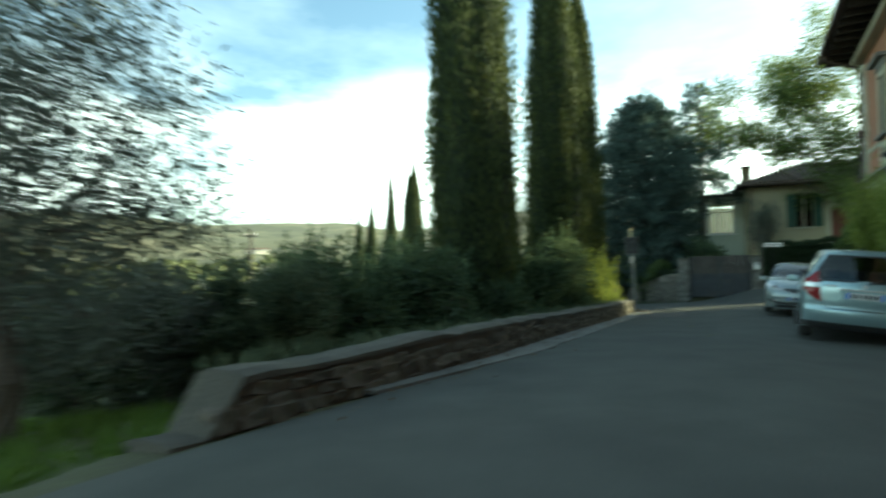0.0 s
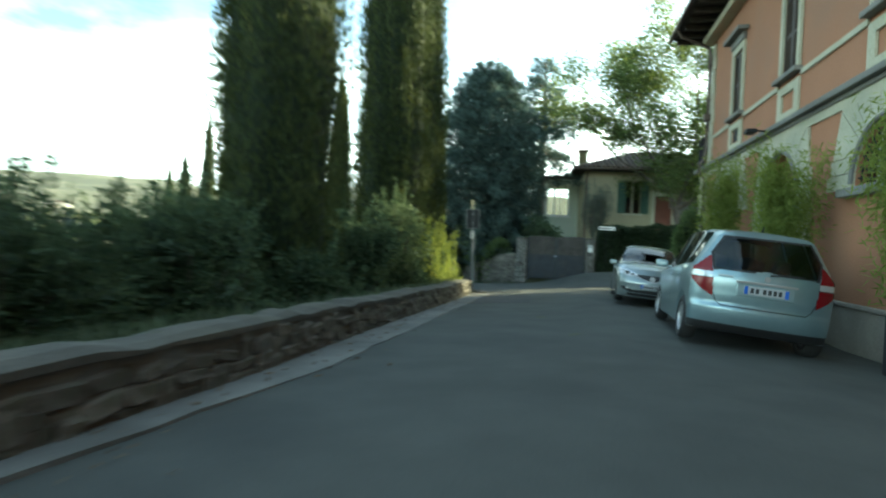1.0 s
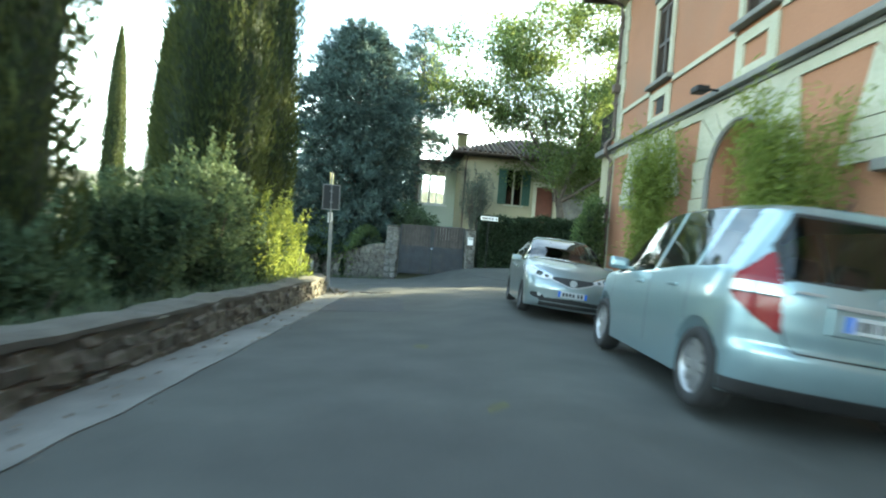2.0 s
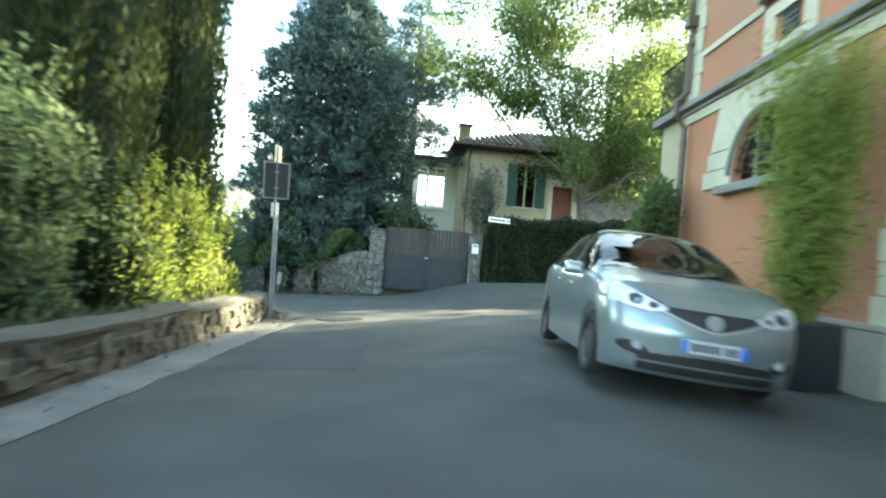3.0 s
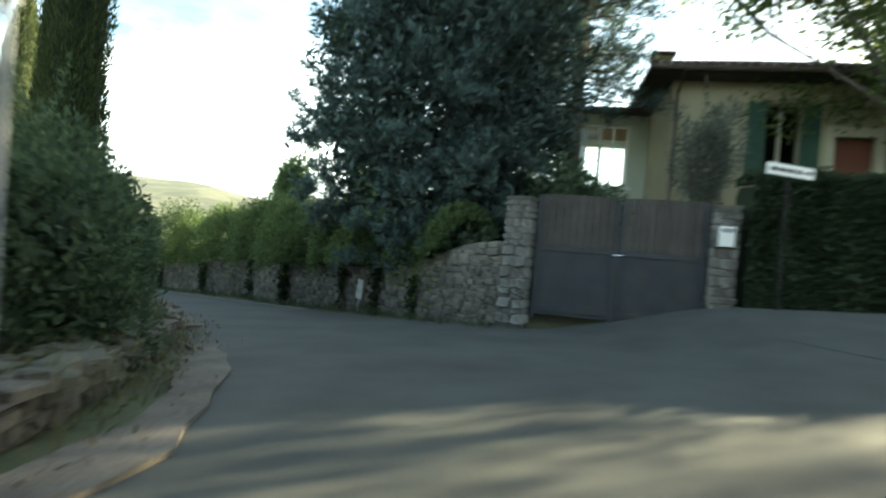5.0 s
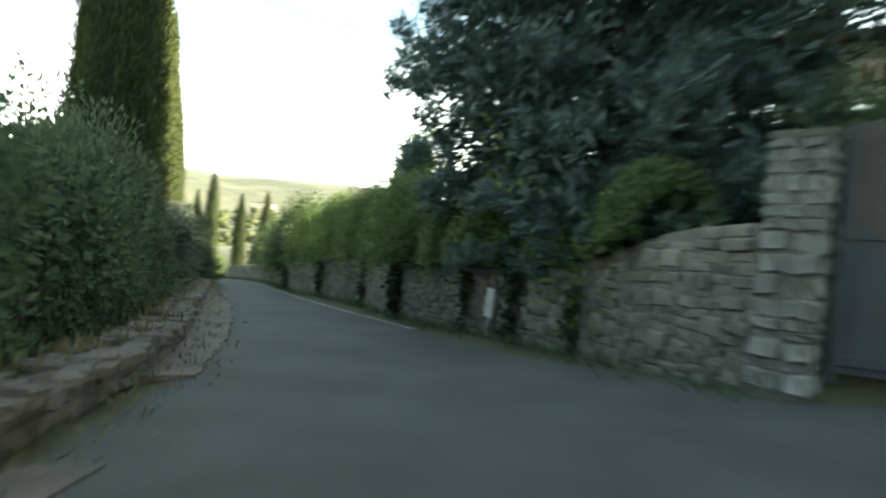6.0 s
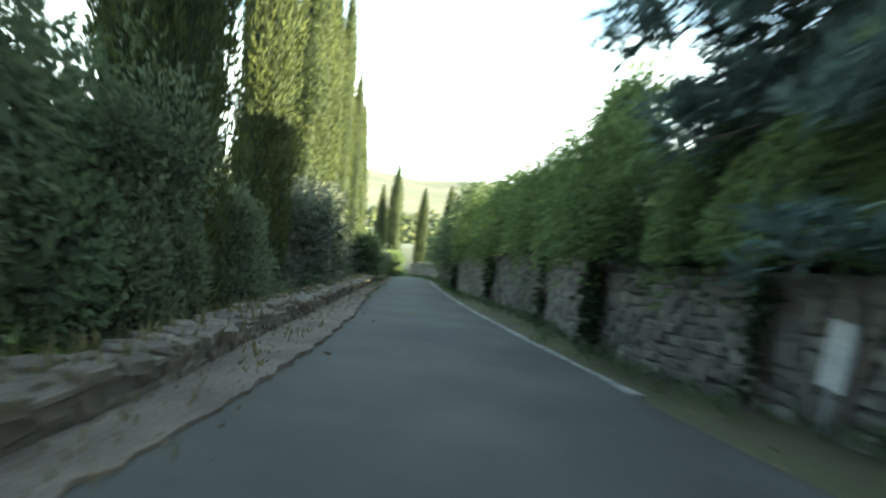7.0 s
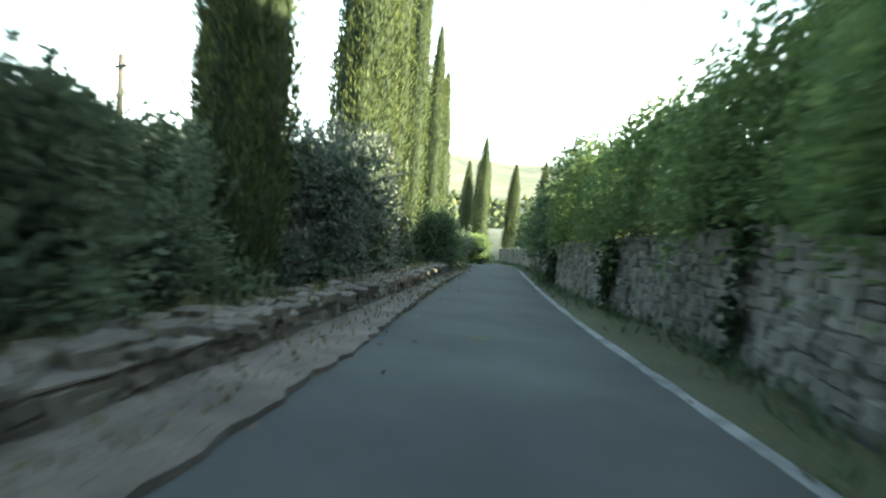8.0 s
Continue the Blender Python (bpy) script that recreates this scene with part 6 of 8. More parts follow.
def shrub(name, x, y, rx, ry, h, mat, seed, z=None, n=5000, leaf=(0.10, 0.045), lumps=14, label="", group="", stems=5, upright=0.5, inner=M_SHRUBIN, spikes=0, category="shrub", core=0.60):
    """A bush of many lumps: stems, a dense inside and leaves round it, with shoots that stick out."""
    rng = np.random.default_rng(seed)
    z = ground_at(x, y) - 0.05 if z is None else z
    root = thing(name, Matrix.Translation((x, y, z)), label, category, group)
    for k in range(stems):
        a = rng.uniform(0, 6.28)
        tip = (rx * 0.6 * math.cos(a), ry * 0.6 * math.sin(a), h * rng.uniform(0.5, 0.85))
        part("stem", tube(bmesh.new(), [(0.1 * math.cos(a), 0.1 * math.sin(a), -0.1), (tip[0] * 0.4, tip[1] * 0.4, tip[2] * 0.5), tip], [0.035, 0.025, 0.010], 6), M_BARK, root)
    cs, rs = [], []
    for k in range(lumps):
        a, d = rng.uniform(0, 6.28), rng.uniform(0, 0.72) ** 0.7
        lr = rng.uniform(0.22, 0.42)
        cz = h * rng.uniform(0.18, 0.86)
        shrink = 1 - 0.45 * (cz / h) ** 2
        cs.append((rx * d * shrink * math.cos(a), ry * d * shrink * math.sin(a), min(cz, h * (1 - lr * 0.55))))
        rs.append((rx * lr * 1.35, ry * lr * 1.35, h * lr * 0.75))
    cs, rs = np.array(cs), np.array(rs)
    pieces = []
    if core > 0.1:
        # crowded twigs and leaves inside, coloured darker in place of the shade within
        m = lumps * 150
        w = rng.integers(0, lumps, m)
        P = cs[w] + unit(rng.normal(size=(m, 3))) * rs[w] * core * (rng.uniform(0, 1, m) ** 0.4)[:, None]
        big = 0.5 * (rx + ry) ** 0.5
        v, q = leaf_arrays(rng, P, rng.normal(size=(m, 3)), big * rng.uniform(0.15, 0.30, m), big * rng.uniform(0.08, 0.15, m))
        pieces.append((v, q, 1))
    which = rng.integers(0, lumps, n)
    u = unit(rng.normal(size=(n, 3)))
    P = cs[which] + u * rs[which] * rng.uniform(0.66, 1.10, n)[:, None]
    P[:, 2] = np.maximum(P[:, 2], 0.03)
    D = u + np.array([0, 0, upright]) + 0.55 * rng.normal(size=(n, 3))
    v, q = leaf_arrays(rng, P, D, leaf[0] * rng.uniform(0.6, 1.4, n), leaf[1] * rng.uniform(0.7, 1.3, n))
    pieces.append((v, q, 0))
    for k in range(spikes):
        a = rng.uniform(0, 6.28)
        d = rng.uniform(0, 0.8)
        b = np.array([rx * d * math.cos(a), ry * d * math.sin(a), h * rng.uniform(0.62, 0.95) * (1 - 0.25 * d)])
        tip = b + np.array([0.14 * rng.normal() + 0.10 * math.cos(a), 0.14 * rng.normal() + 0.10 * math.sin(a), h * rng.uniform(0.18, 0.40)])
        m = 46
        s = rng.uniform(0, 1, m)[:, None]
        P = b * (1 - s) + tip * s
        v, q = leaf_arrays(rng, P, rng.normal(size=(m, 3)) * 0.8 + (0, 0, 0.7), leaf[0] * 0.95, leaf[1] * 0.95)
        pieces.append((v, q, 0))
    V, Q, Mi = join_arrays(*pieces)
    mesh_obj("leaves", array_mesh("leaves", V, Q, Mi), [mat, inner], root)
    return root


def limbed_tree(name, x, y, trunk, limbs, clumps, mat, seed, leaf, n, label, category="tree", z=None, bark=M_BARK, tuft=None, droop=0.0, spread=1.0):
    """trunk, limbs: tubes (points, radii). clumps: (centre, radii). Leaves gather on twigs inside the clumps, with gaps between them."""
    rng = np.random.default_rng(seed)
    z = ground_at(x, y) - 0.1 if z is None else z
    root = thing(name, Matrix.Translation((x, y, z)), label, category)
    part("trunk", tube(bmesh.new(), trunk[0], trunk[1], 12), bark, root)
    for pts, rad in limbs:
        part("limb", tube(bmesh.new(), pts, rad, 7), bark, root)
    cs, rs = np.array([c for c, _ in clumps], float), np.array([r for _, r in clumps], float)
    vol = rs.prod(1) ** 0.75
    tufts = tuft or n // 22
    wh = rng.choice(len(cs), tufts, p=vol / vol.sum())
    u = unit(rng.normal(size=(tufts, 3)))
    T = cs[wh] + u * rs[wh] * (rng.uniform(0.15, 1.0, tufts) ** 0.6)[:, None]
    per = n // tufts
    P = np.repeat(T, per, 0)
    U = np.repeat(u, per, 0)
    P = P + rng.normal(size=P.shape) * leaf[0] * 1.5 * spread
    D = U * 0.7 + 0.8 * rng.normal(size=P.shape) + (0, 0, -droop)
    v, q = leaf_arrays(rng, P, D, leaf[0] * rng.uniform(0.6, 1.4, len(P)), leaf[1] * rng.uniform(0.7, 1.3, len(P)))
    mesh_obj("crown", array_mesh("crown", v, q), mat, root)
    tw = bmesh.new()
    for k in range(0, tufts, max(tufts // 70, 1)):
        c = cs[wh[k]]
        tube(tw, [tuple(c * 0.7 + T[k] * 0.3 - (0, 0, 0.2)), tuple(T[k])], [0.018, 0.005], 4)
    tagged(part("twig_mass", tw, bark, root), kind="stuff")
    return root


# Cypresses by the corner.
cypress(0.45, 14.5, 15.8, 1.14, 11, n=31000)
cypress(3.05, 19.4, 14.5, 1.02, 12, n=28000)
cypress(4.2, 21.5, 13.0, 0.85, 13, n=25000, label="tall narrow cypress with its edge in the sun")
# Cypresses along the lane.
cypress(1.45, 30.85, 10.5, 0.62, 14, n=28000, group="cypresses along the lane")
cypress(-0.62, 34.35, 11.0, 0.50, 15, n=25000, group="cypresses along the lane")
for k, (x, y, top, r, n) in enumerate(((-5.25, 40.8, 8.9, 0.86, 18000), (-5.95, 42.5, 8.3, 0.66, 13000), (-8.05, 46.1, 9.4, 0.60, 13000), (-10.9, 51.0, 7.4, 0.62, 12000), (-13.1, 54.7, 6.6, 0.55, 9000))):
    zg = ground_at(x, y)
    cypress(x, y, top - zg, r, 16 + k, z=zg, n=n, group="cypresses along the lane", label="tall slender cypress with sunlit flank along the lane")
for k, (x, y, top, r) in enumerate(((-13.9, 60.3, 3.9, 0.6), (-12.6, 62.0, 2.4, 0.5), (-11.8, 64.5, 2.8, 0.5), (-15.5, 61.0, 2.4, 0.5))):
    zg = ground_at(x, y)
    cypress(x, y, max(top - zg, 5.0), r, 24 + k, z=zg, n=6000, group="far cypresses at the lane's end", label="slender cypress at the end of the lane")

# Shrubs behind the low wall.
for k, (x, y, rx, ry, h, mat, sp) in enumerate((
    (-2.2, 10.6, 1.6, 1.4, 2.7, M_SHRUB, 60), (-0.5, 12.4, 1.6, 1.4, 2.6, M_SHRUB, 50), (1.3, 13.6, 1.1, 1.0, 1.7, M_SHRUB, 24), (2.2, 16.0, 1.0, 1.0, 2.3, M_SHRUB, 24),
    (3.1, 17.5, 0.9, 1.0, 3.0, M_SHRUB, 30), (3.9, 18.9, 0.8, 0.8, 2.4, M_SHRUB, 24), (1.6, 18.8, 1.2, 1.0, 3.0, M_SHRUB, 24), (-3.8, 13.5, 1.7, 1.5, 2.9, M_OLIVE, 30), (-1.8, 15.6, 1.7, 1.5, 3.3, M_SHRUB, 20))):
    shrub("shrub", x, y, rx, ry, h, mat, 100 + k, n=10000, leaf=(0.098, 0.050), label="dense dark green shrub behind the low wall", group="shrubs behind the wall", spikes=sp)
# Sun is in the outer leaf colour, shade in the darker inside leaves.
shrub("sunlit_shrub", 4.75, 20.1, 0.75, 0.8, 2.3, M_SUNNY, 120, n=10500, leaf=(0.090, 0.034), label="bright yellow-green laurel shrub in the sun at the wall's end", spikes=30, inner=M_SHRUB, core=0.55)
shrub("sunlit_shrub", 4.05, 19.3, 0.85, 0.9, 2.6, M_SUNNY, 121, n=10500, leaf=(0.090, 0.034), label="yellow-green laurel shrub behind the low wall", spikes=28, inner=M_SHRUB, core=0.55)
for k, (x, y, r, top, mat) in enumerate(((-3.0, 8.5, 1.0, 1.5, M_LANE), (-3.9, 8.0, 1.0, 1.25, M_OLIVE), (-4.7, 7.3, 1.0, 1.0, M_LANE), (-1.9, 8.0, 0.7, 1.35, M_LANE))):
    shrub("shrub", x, y, r, r, top - ground_at(x, y), mat, 130 + k, n=8000, leaf=(0.085, 0.040), label="soft grey-green shrub on the bank below the low wall", group="shrubs behind the wall", spikes=10)
# Shrubs along the lane.
for k, (x, y, rx, ry, h, mat, lab) in enumerate((
    (4.85, 23.3, 0.95, 1.2, 2.0, M_SHRUB, "dark green shrub"), (4.2, 25.0, 1.0, 1.4, 2.7, M_SHRUB, "grey-green shrub"), (3.4, 26.9, 1.05, 1.4, 2.35, M_SHRUB, "grey-green shrub"), (2.2, 28.9, 1.05, 1.3, 2.9, M_SHRUB, "tall dark green shrub"),
    (0.3, 32.8, 0.9, 1.1, 1.8, M_LANE, "green shrub"), (-1.0, 35.6, 1.2, 1.2, 2.7, M_OLIVE, "grey-green olive shrub"), (-2.2, 35.2, 1.2, 1.2, 3.0, M_OLIVE, "grey-green olive shrub"), (-2.2, 37.2, 1.2, 1.3, 3.2, M_OLIVE, "grey-green olive shrub"),
    (-3.6, 39.5, 1.2, 1.3, 2.9, M_OLIVE, "grey-green olive shrub"), (-4.6, 43.2, 0.9, 1.1, 2.0, M_SHRUB, "dark green shrub"), (-6.3, 46.0, 1.0, 1.2, 1.7, M_SHRUB, "dark green shrub"),
    (0.8, 30.7, 0.9, 1.0, 2.6, M_LANE, "dark green shrub"), (-10.2, 53.6, 1.3, 1.3, 1.5, M_CLIMB, "light green shrub"), (-12.9, 57.5, 1.6, 1.6, 1.7, M_CLIMB, "light green shrub"), (2.2, 26.2, 1.3, 1.3, 2.2, M_LANE, "dark green shrub"), (1.2, 31.7, 0.8, 0.9, 1.95, M_LANE, "green shrub"), (2.1, 30.0, 0.75, 0.9, 2.7, M_LANE, "tall green shrub"), (2.9, 28.2, 0.8, 0.9, 2.8, M_LANE, "tall grey-green shrub"), (-0.6, 33.3, 1.2, 1.1, 2.3, M_LANE, "green shrub"), (-7.6, 48.2, 1.1, 1.2, 1.8, M_OLIVE, "grey-green shrub"))):
    shrub("shrub", x, y, rx, ry, h, mat, 140 + k, n=16000 if y < 34 else 8000, leaf=(0.080, 0.036) if y < 34 else (0.085, 0.036), label=lab + " behind the low lane wall", group="shrubs along the lane", spikes=26 if y < 34 else 12)

# Olive tree at the start.
limbed_tree("olive_tree", -3.4, 4.6, ([(0, 0, -0.2), (0.1, 0, 0.8), (-0.1, 0.1, 1.6)], [0.22, 0.17, 0.13]),
            [([(-0.1, 0.1, 1.5), (0.6, 0.4, 2.6), (1.2, 0.5, 3.6)], [0.06, 0.03, 0.01]), ([(-0.1, 0.1, 1.5), (-0.8, 0.3, 2.8), (-1.2, 0.8, 4.0)], [0.10, 0.06, 0.02]), ([(0, 0, 1.4), (0.3, -0.5, 2.6), (0.4, -1.0, 3.6)], [0.05, 0.03, 0.01]), ([(0, 0.1, 1.4), (0.9, 0.9, 2.2), (1.7, 1.3, 2.5)], [0.04, 0.02, 0.008])],
            [((0.9, 0.4, 3.5), (0.9, 0.9, 0.8)), ((-0.8, 0.4, 3.6), (1.0, 1.0, 1.0)), ((0.3, -0.8, 3.3), (0.9, 0.9, 0.9)), ((1.3, 1.0, 2.5), (0.75, 0.7, 0.5)), ((0.2, 0.3, 2.5), (1.2, 1.1, 0.8)), ((0.3, 0.4, 4.6), (1.0, 1.0, 0.7)), ((-1.2, 0.9, 2.4), (1.0, 1.0, 0.9)), ((0.9, 0.2, 1.6), (0.8, 0.8, 0.5)), ((-0.3, 1.0, 1.4), (1.0, 0.9, 0.8)), ((-1.0, 0.2, 1.2), (1.0, 1.0, 0.9))],
            M_OLIVE, 31, (0.090, 0.030), 34000, "silvery olive tree with fine drooping twigs", droop=0.25, spread=1.3)
limbed_tree("olive_tree", -6.3, 12.5, ([(0, 0, -0.2), (0.1, 0, 0.9), (-0.1, 0.1, 1.5)], [0.2, 0.15, 0.1]),
            [([(0, 0, 1.3), (0.7, 0.3, 2.0)], [0.07, 0.02]), ([(0, 0, 1.3), (-0.6, 0.3, 2.2)], [0.07, 0.02])],
            [((0.5, 0.2, 1.8), (1.2, 1.1, 0.7)), ((-0.8, 0.2, 1.9), (1.2, 1.1, 0.8)), ((0.0, -0.4, 1.4), (1.5, 1.2, 0.6))],
            M_OLIVE, 32, (0.09, 0.022), 12000, "low grey-green olive tree in the grove below the wall", spread=1.3)
limbed_tree("olive_tree", -9.5, 17.0, ([(0, 0, -0.2), (0.1, 0, 0.9), (-0.1, 0.1, 1.5)], [0.2, 0.15, 0.1]),
            [([(0, 0, 1.3), (0.7, 0.3, 2.0)], [0.07, 0.02])],
            [((0.5, 0.2, 2.0), (1.6, 1.4, 0.9)), ((-1.0, 0.2, 2.2), (1.5, 1.4, 1.0))],
            M_OLIVE, 33, (0.10, 0.025), 11000, "low grey-green olive tree in the grove below the wall", spread=1.3)

for k, (x, y, rx, h) in enumerate(((-4.6, 9.0, 1.2, 1.3), (-8.2, 14.6, 1.7, 2.0), (-5.4, 16.6, 1.7, 2.2), (-11.5, 21.5, 2.2, 2.6), (-8.0, 22.0, 2.0, 2.6), (-4.2, 20.5, 1.8, 2.6), (-13.5, 14.5, 2.0, 2.0), (-15.0, 27.0, 2.6, 3.2), (-10.0, 30.0, 2.6, 3.0), (-5.5, 27.5, 2.0, 2.8), (-18.5, 20.0, 2.4, 2.6), (-7.0, 36.5, 2.2, 2.6))):
    shrub("grove_bush", x, y, rx, rx, h, M_OLIVE if k % 4 else M_LANE, 300 + k, n=3000, leaf=(0.17, 0.068), label="grey-green bushy olive in the grove below the street", group="bushes in the grove", spikes=6)

# Blue conifer behind the garden wall: whorls of drooping boughs.
def conifer(x, y, h, r, seed, label, low=0.03, dense=0.0, mat=M_CEDAR, n=42000, z=None, full=False, vines=0):
    rng = np.random.default_rng(seed)
    z = ground_at(x, y) - 0.1 if z is None else z
    root = thing("conifer", Matrix.Translation((x, y, z)), label, "tree")
    part("trunk", tube(bmesh.new(), [(0, 0, -0.3), (0.05, 0, h * 0.4), (0, 0.05, h * 0.97)], [0.24, 0.16, 0.03], 10), M_BARK, root)
    boughs = int(h * (26 if full else 17))
    Pn, Dn = [], []

    def outline(t):
        if full:
            return np.interp(t, [0, 0.12, 0.66, 0.80, 0.90, 1], [0.75, 0.98, 1, 0.62, 0.45, 0.14])
        return 0.12 + 0.88 * np.clip(1.06 - t ** 2.2, 0.02, 1)

    bm = bmesh.new()
    ph = rng.uniform(0, 6.28, 3)
    for k in range(boughs):
        t = (k + rng.uniform(0, 1)) / boughs
        zz = h * (low + (0.97 - low) * t)
        a = rng.uniform(0, 6.28)
        uneven = 1 + (0.08 if full else 0.16) * math.sin(2 * a + ph[0] + 3 * t) + 0.10 * math.sin(5 * t * 2 + ph[1] + a)
        reach = r * uneven * outline(t) * rng.uniform(0.78 if full else 0.62, 1.05)
        d = np.array([math.cos(a), math.sin(a), 0])
        rise = 0.45 * t - 0.05
        s = np.linspace(0, 1, 5)[:, None]
        pts = np.array([0, 0, zz]) + d * reach * s + np.array([0, 0, 1]) * (rise * reach * s - 0.22 * reach * s * s)
        tube(bm, [tuple(p) for p in pts], [0.035, 0.028, 0.02, 0.012, 0.006], 5)
        tufts_here = max(int(reach * 8), 5)
        m = max(int(n / boughs / tufts_here * reach / r * 1.25), 12)
        u = np.sort(rng.uniform(0.12, 1.0, tufts_here) ** 0.62)
        c = np.stack([np.interp(u, np.linspace(0, 1, 5), pts[:, i]) for i in range(3)], -1)
        side = np.cross(d, (0, 0, 1))
        wide = 0.26 * reach * (1.05 - u) + 0.16
        c = c + side * (rng.normal(size=tufts_here) * wide * 0.7)[:, None] + np.array([0, 0, 1]) * (rng.normal(size=tufts_here) * 0.12)[:, None]
        lean = d * 0.8 + side * rng.normal(size=tufts_here)[:, None] * 0.6 + np.array([0, 0, 0.55])
        along = rng.uniform(0, 0.26, (tufts_here, m, 1))
        Pn.append((c[:, None] + unit(lean)[:, None] * along + rng.normal(size=(tufts_here, m, 3)) * 0.035).reshape(-1, 3))
        Dn.append((lean[:, None] + rng.normal(size=(tufts_here, m, 3)) * 0.75).reshape(-1, 3))
    part("bough", bm, M_BARK, root)
    P, D = np.concatenate(Pn), np.concatenate(Dn)
    v, q = leaf_arrays(rng, P, D, rng.uniform(0.10, 0.21, len(P)), rng.uniform(0.021, 0.042, len(P)))
    pieces = [(v, q, 0)]
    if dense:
        # uneven inside, seen between the boughs; its darker colour stands for the shade there
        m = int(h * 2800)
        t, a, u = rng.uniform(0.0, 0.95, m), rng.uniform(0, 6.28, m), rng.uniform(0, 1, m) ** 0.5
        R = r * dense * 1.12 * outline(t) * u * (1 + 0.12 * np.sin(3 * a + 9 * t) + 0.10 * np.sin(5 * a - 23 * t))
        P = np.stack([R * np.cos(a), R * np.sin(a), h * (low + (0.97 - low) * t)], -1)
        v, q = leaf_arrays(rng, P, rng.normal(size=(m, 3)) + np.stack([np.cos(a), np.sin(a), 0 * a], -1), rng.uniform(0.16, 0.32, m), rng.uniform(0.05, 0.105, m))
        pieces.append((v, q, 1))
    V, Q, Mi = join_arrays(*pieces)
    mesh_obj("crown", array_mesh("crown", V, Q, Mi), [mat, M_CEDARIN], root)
    if vines:
        # leafy vines that climb through the boughs, in loose tufts
        vp = []
        for k in range(vines):
            t, a = rng.uniform(0.03, 0.70) ** 1.3, rng.uniform(-2.9, -0.2)
            c = np.array([math.cos(a) * r * 0.93, math.sin(a) * r * 0.93, h * t])
            vp.append(c + rng.normal(size=(70, 3)) * (0.28, 0.28, 0.34))
        vp = np.concatenate(vp)
        v, q = leaf_arrays(rng, vp, rng.normal(size=vp.shape) + (0, 0, -0.4), 0.10, 0.055)
        mesh_obj("vine_leaves", array_mesh("vine_leaves", v, q), M_VINE, root, "light green vine climbing through the boughs")
    return root


conifer(9.08, 31.9, 10.9, 2.95, 51, "tall blue-green conifer overhanging the garden wall", n=190000, low=0.06, dense=0.85, full=True, vines=6)
conifer(12.7, 33.6, 11.2, 2.45, 52, "thinner dark conifer behind the gate", n=52000, low=0.36)

# Broad-leaved tree before the yellow house: clumps of foliage gather round the ends of its boughs.
def clumps_round(ends, seed, each=3, size=1.0, loose=1.0):
    cr = np.random.default_rng(seed)
    return [(tuple(np.array(e) + cr.normal(size=3) * (0.75, 0.75, 0.6) * loose), tuple(size * cr.uniform(0.6, 1.3) * np.array((1.1, 1.1, 0.75)))) for e in ends for k in range(each)]


BROAD_CLUMPS = clumps_round([(-4.6, 2.5, 6.9), (-4.2, 2.2, 8.3), (-3.2, 1.8, 5.9), (-2.8, 1.6, 7.8), (-2.0, 1.2, 9.4), (-1.4, 0.9, 6.7), (-0.6, 0.3, 8.2), (0.4, -0.2, 9.7), (1.7, -1.3, 8.8), (0.9, -0.8, 7.1), (2.2, -1.9, 7.3), (-1.0, 0.6, 9.9), (-3.5, 2.0, 7.2), (-2.3, 1.4, 8.7), (1.2, -0.9, 9.6), (2.4, -1.6, 10.0), (1.4, -1.0, 11.0), (3.3, -2.3, 9.2), (-0.2, 0.2, 10.9)], 5, 6, 0.72, 1.45) + clumps_round([(-0.6, 0.4, 5.5), (0.3, 0.0, 4.9), (-1.6, 1.0, 5.6), (-0.2, 0.1, 6.3), (1.5, -1.2, 5.7), (0.8, -0.7, 4.6), (2.2, -0.4, 6.4), (1.4, 0.1, 3.9), (2.9, 0.3, 4.6), (0.0, 0.3, 4.2), (0.9, 0.1, 3.3), (2.1, 0.2, 3.8), (3.8, 0.4, 4.2)], 6, 4, 0.70, 1.3)
limbed_tree("broadleaf_tree", 18.1, 28.5, ([(0, 0, -0.3), (0.1, 0.1, 1.1), (-0.1, 0.3, 2.4)], [0.22, 0.18, 0.14]),
            [([(0, 0.2, 2.0), (-0.9, 0.5, 3.9), (-2.0, 1.2, 6.3), (-2.6, 1.6, 8.8)], [0.11, 0.08, 0.05, 0.02]), ([(0, 0.2, 2.2), (0.5, -0.2, 4.1), (0.6, -0.3, 6.9), (0.4, -0.2, 9.6)], [0.12, 0.09, 0.05, 0.02]), ([(0, 0.2, 2.0), (1.4, -0.9, 3.2), (2.6, -1.6, 5.1)], [0.10, 0.06, 0.02]), ([(-0.5, 0.4, 2.9), (-2.6, 1.4, 4.5), (-4.5, 2.5, 7.0)], [0.07, 0.05, 0.02]), ([(-0.3, 0.2, 2.0), (-0.5, 0.4, 4.0), (-1.4, 0.8, 7.9)], [0.08, 0.06, 0.02]), ([(0.4, -0.1, 3.7), (1.4, -1.0, 6.1), (1.9, -1.4, 8.6)], [0.07, 0.05, 0.02])],
            BROAD_CLUMPS,
            M_DECID, 61, (0.150, 0.080), 62000, "airy broad-leaved tree with yellowing leaves before the yellow house", spread=1.15, tuft=1500)

